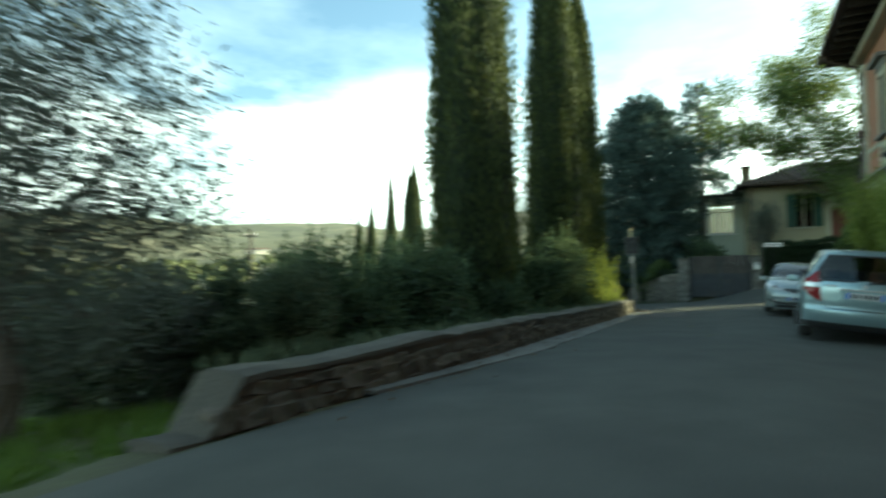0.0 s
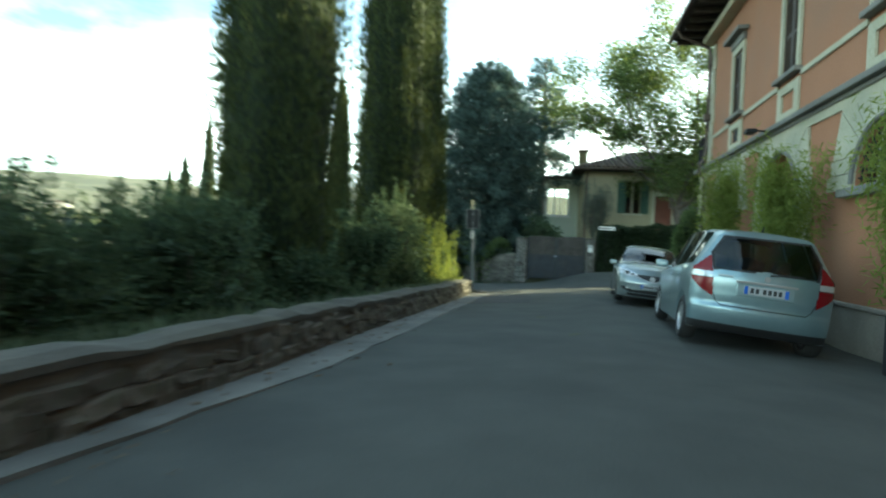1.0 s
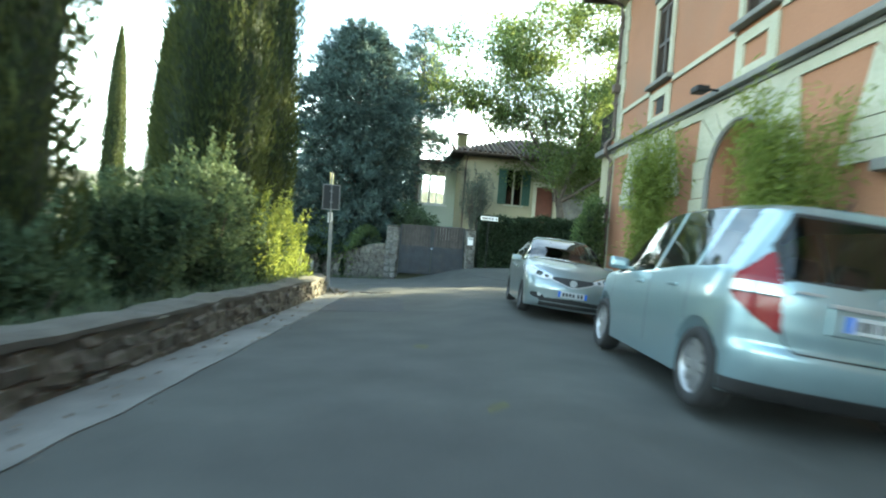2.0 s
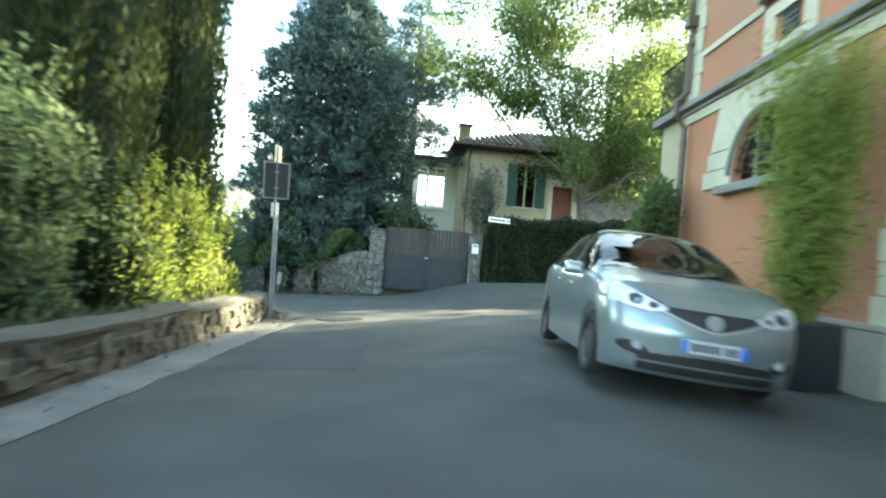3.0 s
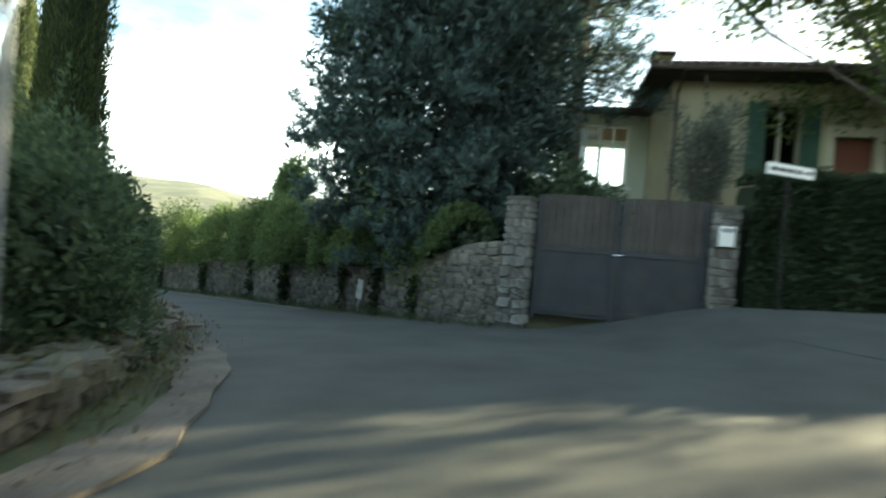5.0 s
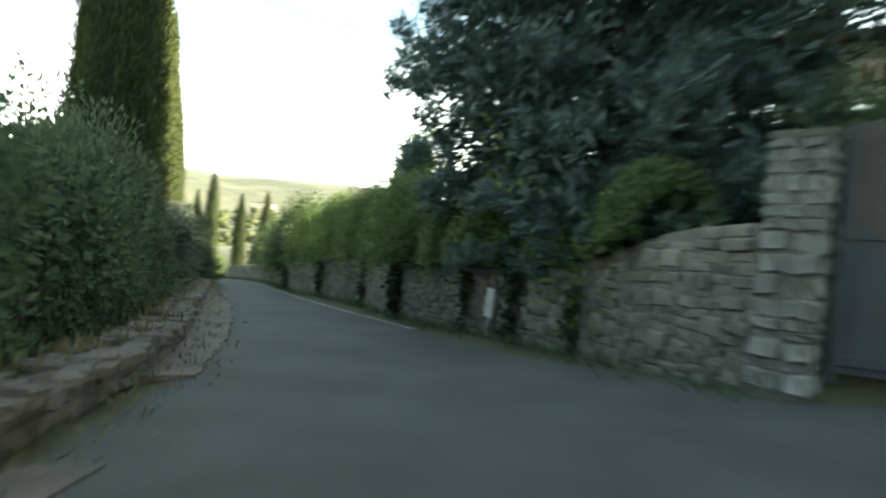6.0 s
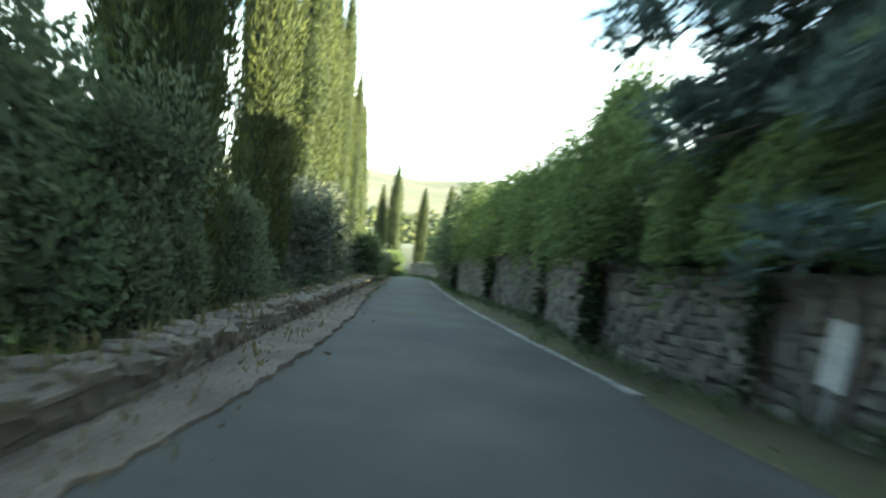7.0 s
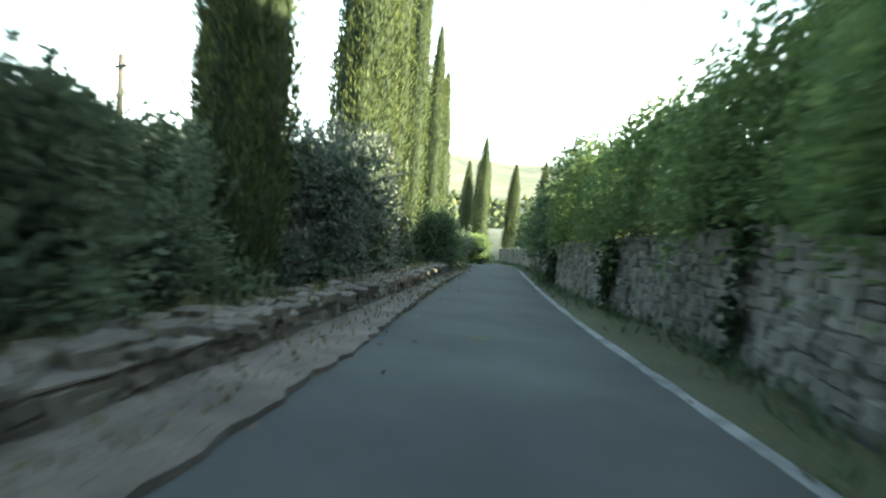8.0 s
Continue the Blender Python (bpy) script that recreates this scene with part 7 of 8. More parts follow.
# Trees farther up the branch road, beyond the hedge. The first two are added, mostly hidden, to shade the street.
for k, (x, y, g) in enumerate(((29.5, 23.3, 1.5), (36.0, 25.7, 1.8), (27.5, 34.3, 1.25))):
    limbed_tree("broadleaf_tree", x, y, ([(0, 0, -0.3), (0.1 * g, 0.1, 1.6 * g), (-0.1, 0.2, 3.2 * g)], [0.2 * g, 0.16 * g, 0.12 * g]),
                [([(0, 0.2, 2.8 * g), (-1.0 * g, 0.2, 4.4 * g), (-1.8 * g, 0.2, 5.6 * g)], [0.09, 0.06, 0.02]), ([(0, 0.2, 2.8 * g), (0.9 * g, 0.2, 4.6 * g), (1.5 * g, -0.4, 6.4 * g)], [0.09, 0.06, 0.02]), ([(0, 0.2, 3.0 * g), (0.1, -0.9 * g, 4.6 * g), (0.2, -1.6 * g, 6.0 * g)], [0.08, 0.05, 0.02])],
                [(tuple(g * v for v in c), tuple(g * v for v in r)) for c, r in (((-1.2, -0.6, 5.4), (1.8, 1.9, 1.5)), ((1.2, -0.6, 5.6), (1.8, 1.9, 1.6)), ((0, 1.2, 5.0), (2.0, 1.8, 1.6)), ((0, -0.8, 3.4), (2.2, 1.9, 1.3)), ((0, 0.2, 7.4), (1.9, 2.0, 1.3)), ((0.4, 2.2, 3.6), (1.8, 1.6, 1.4)), ((0, -1.9, 5.2), (1.5, 1.3, 1.6)))],
                M_DECID, 62 + k, (0.21 + 0.03 * k, 0.12 + 0.02 * k), 30000, "one of three leafy trees beyond the hedge of the branch road, the first two added to shade the street", spread=1.7)

# Bush at the corner of the annexe.
shrub("corner_bush", 11.82, 18.25, 0.42, 0.45, 2.45, M_CLIMB, 71, n=9000, label="round dark green bush beside the annexe", spikes=2)

# Clipped ivy hedge along the branch road.
def hedge(pts, w, h0, h1, seed, mat, label):
    rng = np.random.default_rng(seed)
    pts = np.asarray(pts, float)
    root = thing("hedge", Matrix.Translation((*pts[0], float(road_z(*pts[0])))), label, "hedge")
    d = pts[-1] - pts[0]
    L = float(np.hypot(*d))
    ang = math.atan2(d[1], d[0])
    root.matrix_world = Matrix.Translation((*pts[0], 0)) @ Matrix.Rotation(ang, 4, "Z")
    core = bmesh.new()
    n = int(L / 0.5)
    rows = []
    for i in range(n + 1):
        x = L * i / n
        p = pts[0] + d * i / n
        zb = float(road_z(*p)) - 0.1
        top = h0 + (h1 - h0) * i / n - 0.1
        rows.append([core.verts.new((x, y + rng.normal() * 0.03, zz + rng.normal() * 0.03)) for y, zz in ((-w / 2 + 0.08, zb), (-w / 2 + 0.08, top - 0.1), (-w / 2 + 0.25, top), (w / 2 - 0.25, top), (w / 2 - 0.08, top - 0.1), (w / 2 - 0.08, zb))])
    for r, t in zip(rows, rows[1:]):
        for k in range(5):
            core.faces.new((r[k], t[k], t[k + 1], r[k + 1]))
    core.faces.new(rows[0])
    core.faces.new(rows[-1][::-1])
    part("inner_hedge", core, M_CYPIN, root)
    m = int(L * 2600)
    x = rng.uniform(0, L, m)
    f = rng.uniform(0, 1, m)
    top = h0 + (h1 - h0) * x / L
    base = np.array([float(road_z(*(pts[0] + d * a / L))) for a in np.linspace(0, L, 40)])
    zb = np.interp(x, np.linspace(0, L, 40), base)
    wave = 0.05 * np.sin(x * 3.1) + 0.04 * np.sin(x * 7.7 + 1)
    onside = f < 0.7
    z = np.where(onside, zb + (top - zb) * rng.uniform(0, 1, m), top + rng.normal(size=m) * 0.05 + wave)
    y = np.where(onside, -w / 2 + rng.normal(size=m) * 0.05 + wave, rng.uniform(-w / 2, w / 2, m))
    out = np.where(onside[:, None], np.array([0, -1, 0.3]), np.array([0, -0.2, 1]))
    v, q = leaf_arrays(rng, np.stack([x, y, z], -1), out + 0.7 * rng.normal(size=(m, 3)), 0.09, 0.065)
    mesh_obj("leaves", array_mesh("leaves", v, q), mat, root)
    return root


hedge([(13.15, 27.0), (18.0, 25.47)], 0.9, 1.95, 2.25, 81, M_HEDGE, "long dark clipped ivy hedge along the branch road")
hedge([(18.75, 25.25), (27.0, 22.9)], 0.9, 2.3, 2.3, 82, M_HEDGE, "dark clipped ivy hedge farther along the branch road")

# Climbers that hang over the garden wall.
def climber(pts, seed, n, rise, out, mat, label, leaf=(0.078, 0.042), trail=0.12):
    """Leaves heaped over a wall top, hanging down its street side; rise and out vary along it."""
    rng = np.random.default_rng(seed)
    pts = resample(rounded(pts, 1), 0.25)
    root = thing("climber", Matrix.Translation((*pts[0], float(road_z(*pts[0])))), label, "climbing plant", "climbers on the garden wall")
    inv = root.matrix_world.inverted()
    m = len(pts)
    d = unit(np.gradient(pts, axis=0))
    s = np.stack([-d[:, 1], d[:, 0]], -1)
    top = np.array([float(road_z(*p)) + right_height(*p) for p in pts])
    pieces = []
    # inner clumps whose darker leaf colour paints the shade under the outer leaves
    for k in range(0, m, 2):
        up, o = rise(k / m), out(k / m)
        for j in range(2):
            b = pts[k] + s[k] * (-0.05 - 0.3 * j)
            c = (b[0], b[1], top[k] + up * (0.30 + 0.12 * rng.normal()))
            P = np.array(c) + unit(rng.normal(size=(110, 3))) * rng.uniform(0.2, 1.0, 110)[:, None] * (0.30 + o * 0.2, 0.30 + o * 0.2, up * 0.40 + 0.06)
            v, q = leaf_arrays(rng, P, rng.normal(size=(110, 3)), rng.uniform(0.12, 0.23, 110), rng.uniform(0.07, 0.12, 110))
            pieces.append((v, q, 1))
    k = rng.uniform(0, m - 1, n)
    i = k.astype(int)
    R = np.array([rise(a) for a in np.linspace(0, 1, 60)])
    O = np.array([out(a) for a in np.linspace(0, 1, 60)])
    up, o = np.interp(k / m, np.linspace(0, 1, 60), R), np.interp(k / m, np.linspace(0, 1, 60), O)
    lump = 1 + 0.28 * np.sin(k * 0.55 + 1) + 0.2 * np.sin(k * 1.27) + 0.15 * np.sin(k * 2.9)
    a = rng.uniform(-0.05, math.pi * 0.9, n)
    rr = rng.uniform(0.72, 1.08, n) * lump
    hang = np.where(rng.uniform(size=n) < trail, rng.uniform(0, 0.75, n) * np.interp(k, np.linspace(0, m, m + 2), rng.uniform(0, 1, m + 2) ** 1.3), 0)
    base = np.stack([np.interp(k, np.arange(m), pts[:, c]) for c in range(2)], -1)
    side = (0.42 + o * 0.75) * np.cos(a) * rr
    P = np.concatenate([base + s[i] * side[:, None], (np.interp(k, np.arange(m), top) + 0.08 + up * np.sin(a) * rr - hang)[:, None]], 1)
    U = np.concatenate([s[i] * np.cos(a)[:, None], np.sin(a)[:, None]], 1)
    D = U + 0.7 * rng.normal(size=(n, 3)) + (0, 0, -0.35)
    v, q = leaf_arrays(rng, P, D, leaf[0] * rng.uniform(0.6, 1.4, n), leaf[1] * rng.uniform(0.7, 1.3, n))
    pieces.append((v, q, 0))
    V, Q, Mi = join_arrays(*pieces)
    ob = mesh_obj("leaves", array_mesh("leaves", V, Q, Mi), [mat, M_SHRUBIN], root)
    ob.matrix_parent_inverse = inv
    for k in sorted(rng.choice(np.arange(3, m - 2), max(m // 9, 2), replace=False)):
        b = pts[k] + s[k] * (0.26 + 0.04 * rng.normal())
        sway = d[k] * rng.normal() * 0.2
        zb = float(road_z(*b))
        st = tube(bmesh.new(), [(*b, zb - 0.1), (*(b + sway * 0.4), (zb + top[k]) / 2), (*(b + sway), top[k] + 0.15)], [0.030, 0.024, 0.014], 6)
        part("stem", st, M_BARK, root, "bare woody stem").matrix_parent_inverse = inv
    return root


climber([(9.3, 28.95), (8.75, 29.75), (7.3, 31.55), (5.7, 33.5)], 91, 26000, lambda a: 0.50 + 0.42 * a, lambda a: 0.15 + 0.2 * a, M_CLIMB, "green climber hanging over the garden wall below the conifer")
climber([(5.7, 33.5), (4.5, 36.2), (2.9, 38.4), (0.6, 41.6)], 92, 54000, lambda a: 1.12 + 0.22 * math.sin(3 * a), lambda a: 0.22 + 0.12 * math.sin(3.14 * min(a * 1.3, 1)), M_CLIMB, "thick bright green climber heaped over the garden wall", trail=0.20)
climber([(0.6, 41.6), (-1.6, 45.0), (-3.9, 49.4), (-7.0, 54.0)], 93, 28000, lambda a: 1.5 - 0.2 * a, lambda a: 0.25, M_SHRUB, "dark green climber over the far garden wall", leaf=(0.12, 0.06), trail=0.20)
shrub("wall_shrub", 4.75, 38.0, 0.95, 0.95, 4.6, M_CLIMB, 95, n=9000, leaf=(0.13, 0.06), label="tall green shrub rising behind the garden wall", z=float(road_z(4.7, 38.4)) + 0.4, lumps=12)

shrub("wall_shrub", -0.5, 43.9, 1.2, 1.2, 3.2, M_SHRUB, 96, n=8000, leaf=(0.12, 0.045), label="dark grey-green shrub leaning over the far garden wall", z=float(road_z(-0.5, 43.9)) + 0.2)


def wall_ivy(x, y, turn, w, h, seed, mat=M_HEDGE):
    rng = np.random.default_rng(seed)
    z = float(road_z(x, y))
    root = thing("wall_ivy", pose(x, y, z, 0, 0, turn), "dark ivy clinging to the garden wall's face", "climbing plant", "ivy on the garden wall")
    n = int(1500 * w * h)
    u, t = rng.uniform(-1, 1, n), rng.uniform(0, 1, n)
    keep = np.abs(u) < (0.25 + 0.75 * np.abs(np.sin(2.2 * t + seed))) * (0.5 + 0.5 * t)
    u, t = u[keep], t[keep]
    P = np.stack([u * w / 2, -0.02 - np.abs(rng.normal(size=len(u))) * 0.06, t * h], -1)
    v, q = leaf_arrays(rng, P, rng.normal(size=P.shape) * 0.6 + (0, -0.6, -0.4), 0.09, 0.06)
    mesh_obj("leaves", array_mesh("leaves", v, q), mat, root)
    st = tube(bmesh.new(), [(0, -0.03, -0.05), (0.05, -0.05, h * 0.5), (-0.04, -0.03, h)], [0.03, 0.022, 0.012], 6)
    part("stem", st, M_BARK, root)


face = resample(rounded(WALL_RIGHT, 2), 0.1)
for k, (at, w, h) in enumerate(((2.3, 0.30, 0.8), (3.4, 0.45, 1.0), (4.5, 0.22, 0.9), (6.9, 0.55, 1.1), (9.7, 0.30, 1.1), (13.4, 0.5, 1.0), (18.1, 0.7, 0.8))):
    i = int(at / 0.1)
    d = unit(face[i + 2] - face[i - 2])
    p = face[i] + np.array([-d[1], d[0]]) * 0.27
    wall_ivy(float(p[0]), float(p[1]), math.degrees(math.atan2(d[1], d[0])) + 180, w, h, 400 + k)
shrub("wall_laurel", 9.0, 31.0, 1.1, 1.0, 1.7, M_CLIMB, 430, n=9000, leaf=(0.11, 0.05), label="green laurel growing over the garden wall beside the pier", z=float(road_z(9.0, 31.0)) + 0.6)
shrub("wall_laurel", 7.3, 32.7, 1.3, 1.1, 2.2, M_SHRUB, 431, n=9000, leaf=(0.11, 0.05), label="dark laurel behind the garden wall below the conifer", z=float(road_z(7.3, 32.7)) + 0.5)
shrub("wall_laurel", 11.6, 29.6, 1.2, 0.9, 2.0, M_SHRUB, 432, n=6000, leaf=(0.11, 0.05), label="dark laurel behind the gate pier")
shrub("dry_shrub", 14.7, 30.6, 0.8, 0.7, 3.4, M_OLIVE, 433, n=5000, leaf=(0.13, 0.03), label="straggly grey-brown shrub before the yellow house", lumps=7, core=0.05, stems=14, spikes=8)

# Bamboo in black planters by the house door.
def bamboo(s, off, h, seed, w=0.75):
    p = HOUSE @ Vector((s, off, 0))
    z = float(road_z(p.x, p.y))
    rng = np.random.default_rng(seed)
    pot = thing("planter", Matrix.Translation((p.x, p.y, z)) @ Matrix.Rotation(math.atan2(0.923, 0.384), 4, "Z"), "tall square black planter before the house wall", "planter", "planters at the door")
    pb = bmesh.new()
    box(pb, -0.24, 0.24, -0.24, 0.24, 0, 0.62, 0.02)
    part("planter_body", pb, M_POT, pot)
    part("soil", boxed(-0.2, 0.2, -0.2, 0.2, 0.6, 0.626), M_EARTH, pot)
    root = thing("bamboo", Matrix.Translation((p.x, p.y, z + 0.62)), "leafy light green bamboo growing from a black planter", "plant", "bamboos at the door")
    P, D = [], []
    for k in range(26):
        a, r = rng.uniform(0, 6.28), rng.uniform(0.02, 0.18)
        b = np.array([r * math.cos(a), r * math.sin(a), 0])
        tip = np.array([w * rng.uniform(0.1, 0.85) * math.cos(a), w * rng.uniform(0.1, 0.85) * math.sin(a), (h - 0.62) * rng.uniform(0.7, 1.0)])
        midp = b * 0.5 + tip * 0.4 + (0, 0, 0.25)
        part("cane", tube(bmesh.new(), [tuple(b), tuple(midp), tuple(tip)], [0.011, 0.009, 0.004], 5), M_BAMBOO, root)
        m = 330
        u = rng.uniform(0.1, 1.0, m)[:, None]
        q = b * (1 - u) ** 2 + 2 * midp * u * (1 - u) + tip * u ** 2
        P.append(q + rng.normal(size=(m, 3)) * (0.13, 0.13, 0.08))
        D.append(rng.normal(size=(m, 3)) + (0, 0, -0.5))
    P, D = np.concatenate(P), np.concatenate(D)
    v, q = leaf_arrays(rng, P, D, rng.uniform(0.08, 0.17, len(P)), 0.020)
    mesh_obj("leaves", array_mesh("leaves", v, q), M_BAMBOO, root)


bamboo(-4.2, 0.58, 3.5, 201, 0.58)
bamboo(-8.0, 0.55, 3.1, 202)
bamboo(-11.6, 0.55, 2.9, 203)

# Grass and weeds.
def tufts(name, spots, seed, hgt, mat, label, per=14):
    rng = np.random.default_rng(seed)
    P = np.repeat(np.asarray(spots), per, 0)
    P = P + rng.normal(size=P.shape) * (0.10, 0.10, 0)
    D = rng.normal(size=P.shape) * 0.45 + (0, 0, 1)
    v, q = leaf_arrays(rng, P, D, hgt * rng.uniform(0.5, 1.5, len(P)), 0.014 + hgt * 0.05)
    tagged(mesh_obj(name, array_mesh(name, v, q), mat), label, "grass", kind="stuff")


rng = np.random.default_rng(9)
sp = np.stack([rng.uniform(-12, 4.6, 5200), rng.uniform(0, 36, 5200)], -1)
lft = side_of(WALL_LEFT, sp[:, 0], sp[:, 1])
sp = sp[(lft > 0.35) & (lft < 9)]
tufts("grass", np.column_stack([sp, land_z(sp[:, 0], sp[:, 1])]), 10, 0.22, M_GRASS, "long rough grass behind the low wall")
base = resample(rounded(WALL_RIGHT, 2), 0.16)
d = unit(np.gradient(base, axis=0))
nrm = np.stack([-d[:, 1], d[:, 0]], -1)
pts = base + nrm * np.abs(rng.normal(size=(len(base), 1))) * 0.22 + nrm * 0.24
tufts("wall_foot_weeds", np.column_stack([pts, road_z(pts[:, 0], pts[:, 1]) - 0.03]), 12, 0.16, M_SHRUB, "weeds along the foot of the garden wall", 10)

low = resample(rounded(WALL_LEFT[2:10], 2), 0.10)
d = unit(np.gradient(low, axis=0))
nrm = np.stack([-d[:, 1], d[:, 0]], -1)
pts = low + nrm * (0.16 + np.abs(rng.normal(size=(len(low), 1))) * 0.12)
tufts("wall_edge_weeds", np.column_stack([pts, road_z(pts[:, 0], pts[:, 1]) + 0.36]), 15, 0.15, M_LANE, "weeds leaning over the low wall's cap", 8)
lane = resample(rounded(WALL_LEFT[8:19], 2), 0.12)
d = unit(np.gradient(lane, axis=0))
nrm = np.stack([-d[:, 1], d[:, 0]], -1)
pts = lane + nrm * (rng.normal(size=(len(lane), 1)) * 0.10 + 0.06)
tufts("wall_top_weeds", np.column_stack([pts, road_z(pts[:, 0], pts[:, 1]) + 0.20]), 13, 0.13, M_DRYGRASS, "dry grass and weeds over the low lane wall", 9)
pts = lane - nrm * (0.30 + np.abs(rng.normal(size=(len(lane), 1))) * 0.14)
tufts("verge_weeds", np.column_stack([pts, road_z(pts[:, 0], pts[:, 1]) - 0.01]), 14, 0.08, M_DRYGRASS, "dry tufts along the dirt verge", 6)
# Fallen leaves along the street's edges.
edge = np.concatenate([resample(rounded(WALL_LEFT[2:19], 2), 0.1), resample(rounded(WALL_RIGHT, 2), 0.1)])
sgn = np.concatenate([np.full(len(resample(rounded(WALL_LEFT[2:19], 2), 0.1)), -1.0), np.full(len(resample(rounded(WALL_RIGHT, 2), 0.1)), 1.0)])
d = unit(np.gradient(edge, axis=0))
nrm = np.stack([-d[:, 1], d[:, 0]], -1) * sgn[:, None]
pts = edge + nrm * (0.30 + np.abs(rng.normal(size=(len(edge), 1))) * 0.3) + rng.normal(size=(len(edge), 2)) * 0.06
P = np.column_stack([pts, road_z(pts[:, 0], pts[:, 1]) + 0.016])
D = rng.normal(size=P.shape) * (1, 1, 0.12)
v, q = leaf_arrays(rng, P, D, rng.uniform(0.03, 0.06, len(P)), 0.025)
tagged(mesh_obj("fallen_leaves", array_mesh("fallen_leaves", v, q), M_DEADLEAF), "dry brown leaves lying along the street's edges", "leaves", kind="stuff")

# Far woods and groves on the valley sides, and a few pale farmhouses.
rng = np.random.default_rng(77)
n = 4200
r = 150 + 700 * rng.uniform(0, 1, n) ** 1.1
az = radians(-75) + radians(115) * rng.uniform(0, 1, n)
X, Y = 2 + r * np.sin(az), 15 + r * np.cos(az)
keep = np.sin(X / 60) + np.sin(Y / 75 + 1) + rng.normal(size=n) * 0.5 > -0.4
X, Y, r = X[keep], Y[keep], r[keep]
Z = land_z(X, Y)
pieces = []
for x, y, z, rr in zip(X, Y, Z, r):
    k = rng.uniform(1.4, 3.2) * (1 + rr / 1100)
    for j in range(3 if rr < 420 else 1):
        o = rng.normal(size=3) * k * (0.55 if rr < 420 else 0)
        s = k * (rng.uniform(0.5, 0.95) if rr < 420 else 1)
        pieces.append((*blob_arrays(rng, (x + o[0], y + o[1], z + k * 0.5 + o[2] * 0.4), (s, s, s * rng.uniform(0.6, 1.2)), 0.36, 6, 4), 0))
V, Q, Mi = join_arrays(*pieces)
tagged(mesh_obj("far_woods", array_mesh("far_woods", V, Q), M_FARWOOD), "olive groves and woods on the far slopes", "trees", kind="stuff")
for k, (azd, dist, w) in enumerate(((24.5, 900, 20), (25.6, 900, 11), (36, 420, 9), (14, 800, 10))):
    x, y = 2 - dist * math.sin(radians(azd)), 15 + dist * math.cos(radians(azd))
    z = ground_at(x, y)
    fh = thing("farmhouse", pose(x, y, z, 0, 0, azd + 8), "small pale farmhouse far off on the hillside", "house", "far farmhouses")
    part("wall", boxed(-w / 2, w / 2, -4, 4, -2, 6.5), M_WALLFAR, fh)
    rf = bmesh.new()
    vs = [rf.verts.new(v) for v in ((-w / 2 - 1, -5, 6.4), (w / 2 + 1, -5, 6.4), (w / 2 + 1, 5, 6.4), (-w / 2 - 1, 5, 6.4), (-w / 2 - 1, 0, 9), (w / 2 + 1, 0, 9))]
    for f in ((0, 1, 5, 4), (2, 3, 4, 5), (1, 2, 5), (3, 0, 4)):
        rf.faces.new([vs[i] for i in f])
    part("roof", rf, M_TILE, fh)
    for j in range(3):
        part("window", boxed(-w / 3 + j * w / 4, -w / 3 + j * w / 4 + 1.2, -4.1, -3.95, 2, 4), M_CARBLACK, fh)

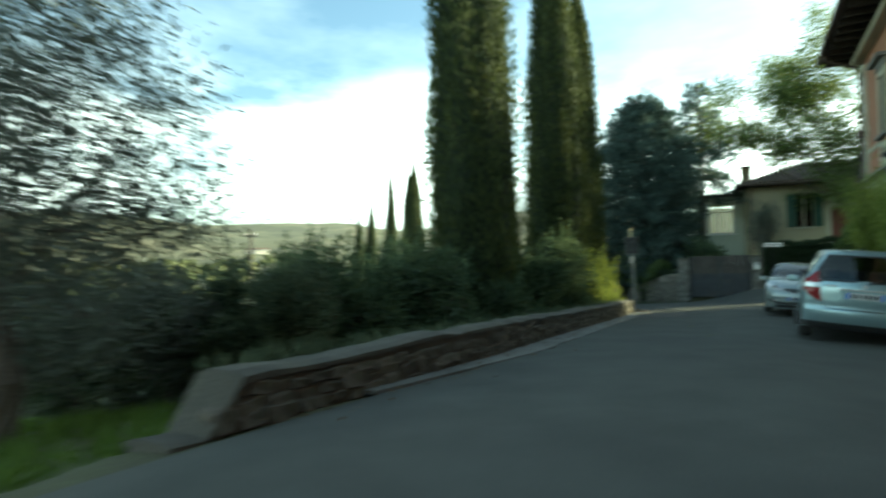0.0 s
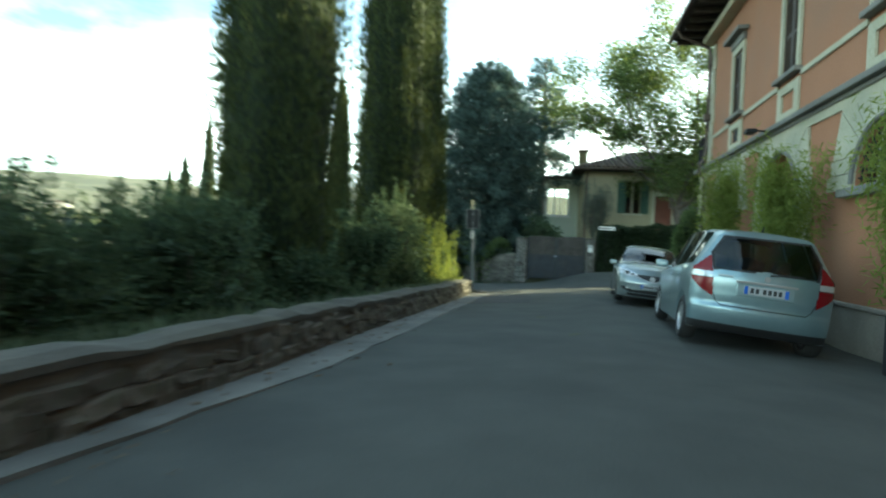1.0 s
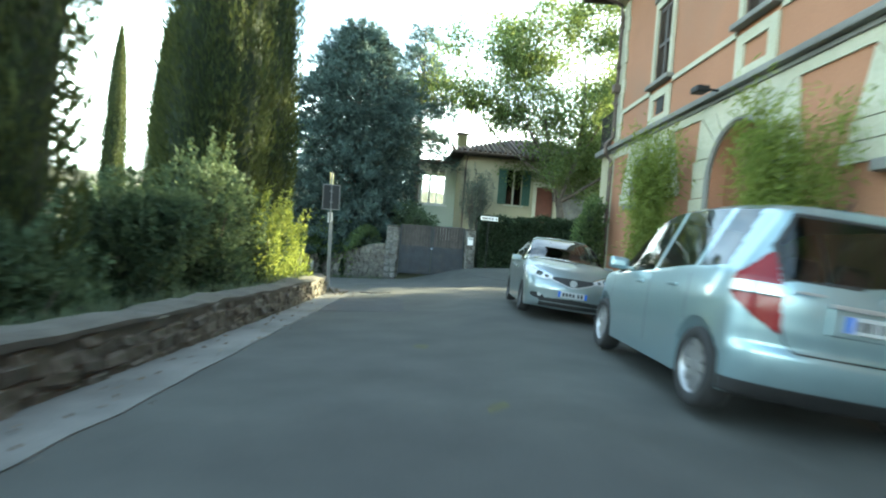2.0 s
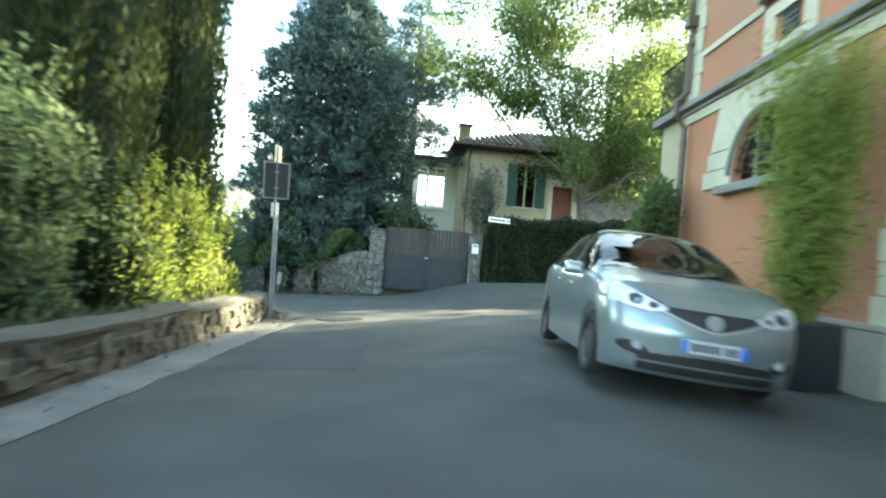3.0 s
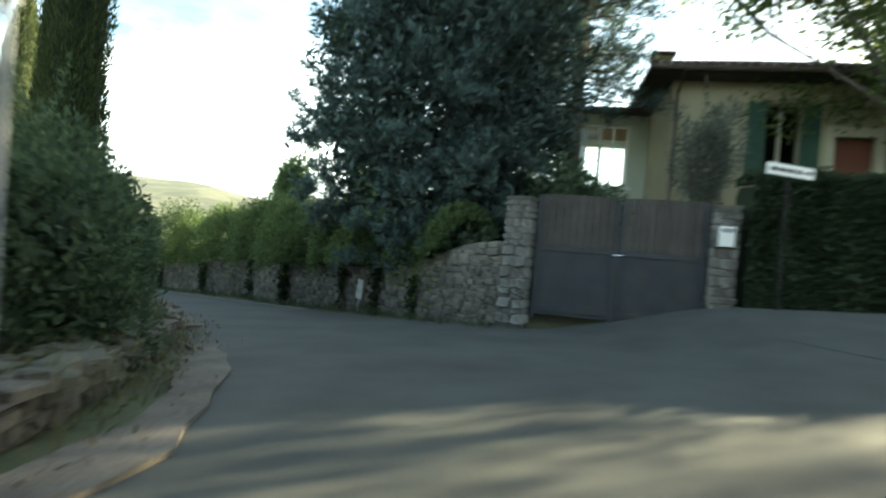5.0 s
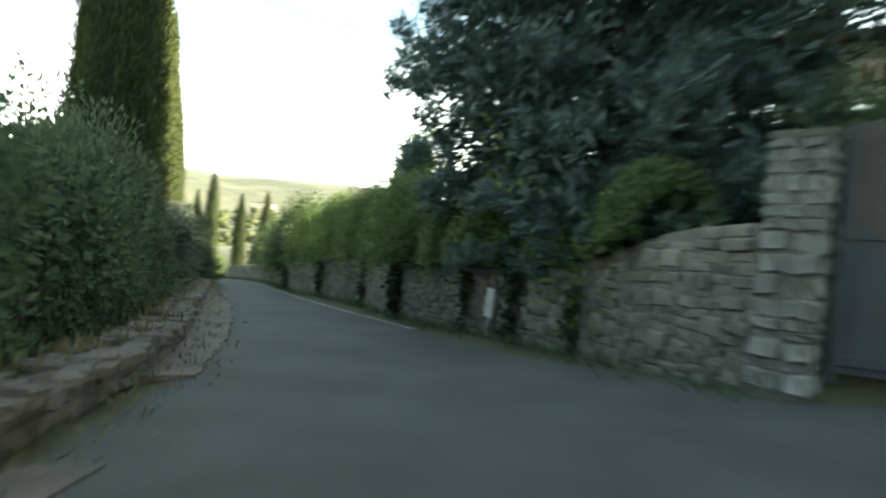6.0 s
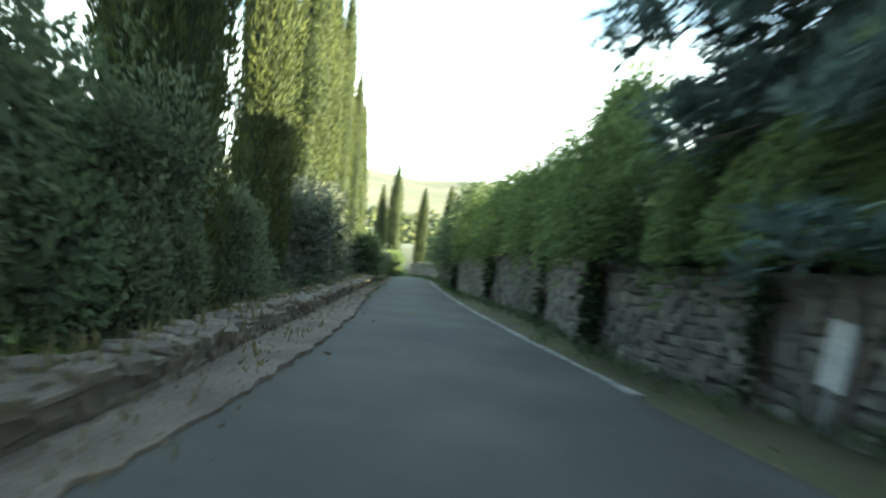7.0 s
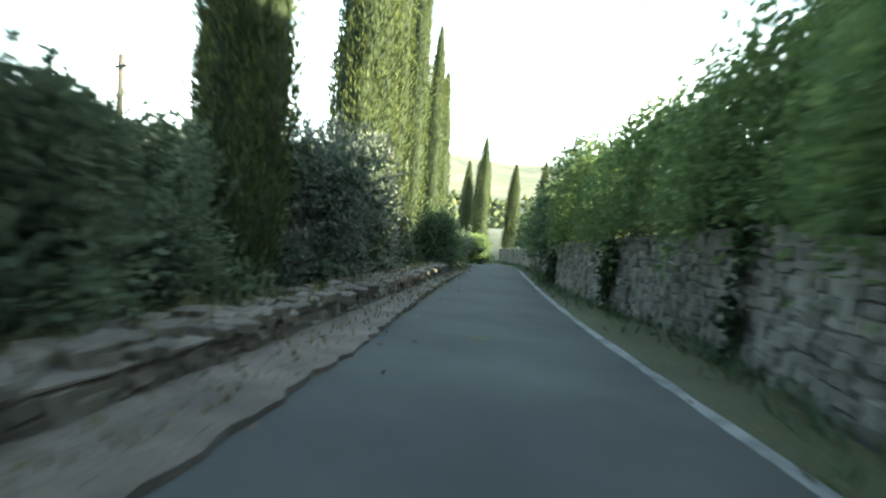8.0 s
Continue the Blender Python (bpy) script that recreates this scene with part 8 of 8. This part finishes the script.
# ---------------------------------------------------------------- motorbike, poles and wires
def motorbike(x, y, turn):
    root = thing("motorbike", pose(x, y, float(road_z(x, y)), 0, 0, turn) @ Matrix.Rotation(radians(7), 4, "X"), "red motorbike parked on its stand before the hedge", "motorbike")
    for cx in (-0.70, 0.70):
        rim = bmesh.new()
        ring = [(cx + 0.22 * math.cos(a), 0, 0.30 + 0.22 * math.sin(a)) for a in np.linspace(0, 2 * math.pi, 21)]
        tube(rim, ring, [0.018] * 21, 6)
        for k in range(5):
            a = k * 2 * math.pi / 5
            cyl(rim, (cx, 0, 0.30), (cx + 0.22 * math.cos(a), 0, 0.30 + 0.22 * math.sin(a)), 0.012, n=6)
        cyl(rim, (cx, -0.06, 0.30), (cx, 0.06, 0.30), 0.04)
        w = part("wheel", rim, M_ALLOY, root)
        tube_t = tube(bmesh.new(), [(cx + 0.26 * math.cos(a), 0, 0.30 + 0.26 * math.sin(a)) for a in np.linspace(0, 2 * math.pi, 29)], [0.052] * 29, 8)
        part("tyre", tube_t, M_RUBBER, w, smooth=True)
    part("frame", tube(tube(bmesh.new(), [(-0.45, 0, 0.85), (-0.2, 0, 0.70), (0.1, 0, 0.42), (0.7, 0, 0.30)], [0.03] * 4), [(-0.45, 0, 0.85), (-0.35, 0, 0.35), (0.15, 0, 0.30)], [0.025] * 3), M_IRON, root)
    part("engine", box(boxed(-0.25, 0.15, -0.14, 0.14, 0.26, 0.52, 0.04), -0.22, -0.02, -0.11, 0.11, 0.50, 0.66, 0.03), M_GATEMETAL, root, "dark finned engine")
    fuel = boxed(-0.42, 0.08, -0.15, 0.15, 0.70, 0.93, 0.09)
    part("fuel_tank", fuel, M_REDPAINT, root, "red fuel tank", smooth=True)
    part("seat", boxed(0.06, 0.72, -0.13, 0.13, 0.74, 0.84, 0.04), M_CARBLACK, root, "black seat", smooth=True)
    part("tail_fairing", boxed(0.34, 0.92, -0.11, 0.11, 0.64, 0.75, 0.04), M_REDPAINT, root, "red tail fairing", smooth=True)
    part("side_fairing", boxed(-0.36, 0.20, -0.19, 0.19, 0.40, 0.58, 0.06), M_REDPAINT, root, "red side fairing", smooth=True)
    for s in (-1, 1):
        part("fork", cyl(bmesh.new(), (-0.70, 0.09 * s, 0.30), (-0.42, 0.09 * s, 0.96), 0.022, n=10), M_CHROME, root)
        part("grip", cyl(bmesh.new(), (-0.36, 0.22 * s, 1.02), (-0.28, 0.36 * s, 1.0), 0.018, n=8), M_RUBBER, root)
        part("mirror", cyl(cyl(bmesh.new(), (-0.40, 0.22 * s, 1.02), (-0.44, 0.30 * s, 1.18), 0.007, n=6), (-0.46, 0.30 * s, 1.18), (-0.44, 0.30 * s, 1.18), 0.05, n=14), M_CHROME, root)
    part("handlebar", tube(bmesh.new(), [(-0.34, -0.24, 1.02), (-0.40, -0.1, 0.99), (-0.40, 0.1, 0.99), (-0.34, 0.24, 1.02)], [0.013] * 4), M_CHROME, root)
    lamp = part("headlight", cyl(bmesh.new(), (-0.62, 0, 0.84), (-0.48, 0, 0.86), 0.10, 0.07, 16), M_CHROME, root)
    part("headlight_lens", cyl(bmesh.new(), (-0.632, 0, 0.84), (-0.618, 0, 0.842), 0.09, n=16), M_CLEARLAMP, lamp)
    part("front_mudguard", tube(bmesh.new(), [(-0.70 + 0.33 * math.cos(a), 0, 0.30 + 0.33 * math.sin(a)) for a in np.linspace(0.5, 2.4, 8)], [0.05] * 8), M_REDPAINT, root)
    part("exhaust", tube(bmesh.new(), [(-0.24, -0.16, 0.40), (-0.05, -0.18, 0.24), (0.35, -0.18, 0.30), (0.85, -0.18, 0.42)], [0.025, 0.03, 0.05, 0.045]), M_CHROME, root)
    part("tail_light", boxed(0.90, 0.93, -0.06, 0.06, 0.66, 0.72, 0.01), M_REDLAMP, root)
    part("side_stand", cyl(bmesh.new(), (0.0, -0.1, 0.30), (-0.04, -0.28, 0.03), 0.013, n=8), M_IRON, root)


motorbike(18.45, 24.48, -17)


def utility_pole(x, y, top, label, mat, r=0.10, arm=True):
    z = ground_at(x, y)
    root = thing("utility_pole", Matrix.Translation((x, y, z)), label, "pole", "utility poles")
    part("pole", cyl(bmesh.new(), (0, 0, -0.4), (0, 0, top - z), r * 1.25, r, 12), mat, root)
    if arm:
        part("cross_arm", boxed(-0.45, 0.45, -0.05, 0.05, top - z - 0.5, top - z - 0.4, 0.01), mat, root)
        for s in (-0.38, 0.0, 0.38):
            part("insulator", cyl(bmesh.new(), (s, 0, top - z - 0.4), (s, 0, top - z - 0.22), 0.05, 0.035, 8), M_WHITE, root)


utility_pole(-17.8, 40.6, 4.15, "grey timber utility pole among the grove", M_WOOD)
utility_pole(-17.6, 66.9, 0.45, "thin pale pole at the end of the lane", M_WHITE, 0.06, False)

# ---------------------------------------------------------------- stone walls and piers, stone by stone
stone_wall("low_wall", [(-1.0, 3.27)] + WALL_LEFT[2:10], lambda x, y: float(road_z(x, y)), lambda x, y: 0.38 - 0.07 * float(smooth01((6.5 - y) / 2)) - 0.36 * float(smooth01((3.85 - y) / 0.15)), 0.36, M_DSTONE, 0.07, "low mossy brown stone wall with a rounded cap beside the street", (4.0, 15.5), 290, 0.105, 0.25, seed=2, rubble=True)
stone_wall("lane_wall", WALL_LEFT[9:], lambda x, y: float(road_z(x, y)), lambda x, y: 0.18, 0.36, M_DSTONE, 0.035, "low crumbling stone wall along the lane", (3.0, 31.5), 260, 0.095, 0.21, seed=3, rubble=True, cap_mat=M_DSTONE, crest=0.8)
stone_wall("garden_wall", WALL_RIGHT, lambda x, y: float(road_z(x, y)) - 0.02, right_height, 0.45, M_WSTONE, 0.0, "grey dry-laid stone garden wall overgrown with climbers", (8.4, 29.8), 300, 0.10, 0.20, side=-1, seed=4, rubble=True)


def stone_pier(name, c, turn, w, d, z0, z1, label):
    root = thing(name, pose(c[0], c[1], z0, 0, 0, turn), label, "stone pier", "stone piers")
    part("pier_core", boxed(-w / 2 + 0.02, w / 2 - 0.02, -d / 2 + 0.02, d / 2 - 0.02, -0.3, z1 - z0 - 0.02), M_MORTAR, root)
    bm = boxed(-w / 2 - 0.005, w / 2 + 0.005, -d / 2 - 0.005, d / 2 + 0.005, z1 - z0 - 0.02, z1 - z0 + 0.05, 0.02)
    part("pier_cap", bm, M_CAP, root, "flat stone cap")
    rng = random.Random(int(c[0] * 10))
    z = 0.0
    while z < z1 - z0 - 0.05:
        h = min(rng.choice((0.08, 0.10, 0.13, 0.17)) * rng.uniform(0.9, 1.1), z1 - z0 - z)
        many = rng.choice((2, 3, 3, 4))
        cuts = [0.0] + sorted((k + 1 + rng.uniform(-0.25, 0.25)) / many for k in range(many - 1)) + [1.0]
        for u, v in zip(cuts, cuts[1:]):
            x0, x1 = -w / 2 + u * w, -w / 2 + v * w
            ob = new("stone", STONES[rng.randrange(10)])
            ob.parent = root
            ob.material_slots[0].link = "OBJECT"
            ob.material_slots[0].material = M_PIER
            ob.matrix_basis = Matrix.Translation(((x0 + x1) / 2, rng.uniform(-0.015, 0.015), z + h / 2)) @ Matrix.Rotation(rng.gauss(0, 0.05), 4, "Z") @ Matrix.Rotation(rng.gauss(0, 0.09), 4, "Y") @ Matrix.Diagonal((x1 - x0 + rng.uniform(-0.01, 0.02), d + rng.uniform(-0.02, 0.05), h + rng.uniform(-0.015, 0.01), 1))
        z += h
    return root


stone_pier("gate_pier", (9.90, 27.84), GATE_TURN - 18, 0.43, 0.44, -0.58, 1.40, "grey rubble stone gate pier joined to the garden wall")
pier_r = stone_pier("gate_pier", (12.76, 26.86), GATE_TURN, 0.36, 0.40, -0.12, 1.48, "grey rubble stone gate pier carrying a white letter box")
stone_pier("stone_pillar", (18.3, 25.35), -17, 0.42, 0.42, float(road_z(18.3, 25.35)) - 0.05, float(road_z(18.3, 25.35)) + 1.95, "pale weathered stone pillar in a gap of the hedge")

# ---------------------------------------------------------------- scale
# The plan above is drawn in units of 1.17 m: bring every thing to metres.
for ob in list(scene.objects):
    if ob.parent is None and ob not in (cam, sun):
        ob.matrix_basis = Matrix.Scale(1.17, 4) @ ob.matrix_basis
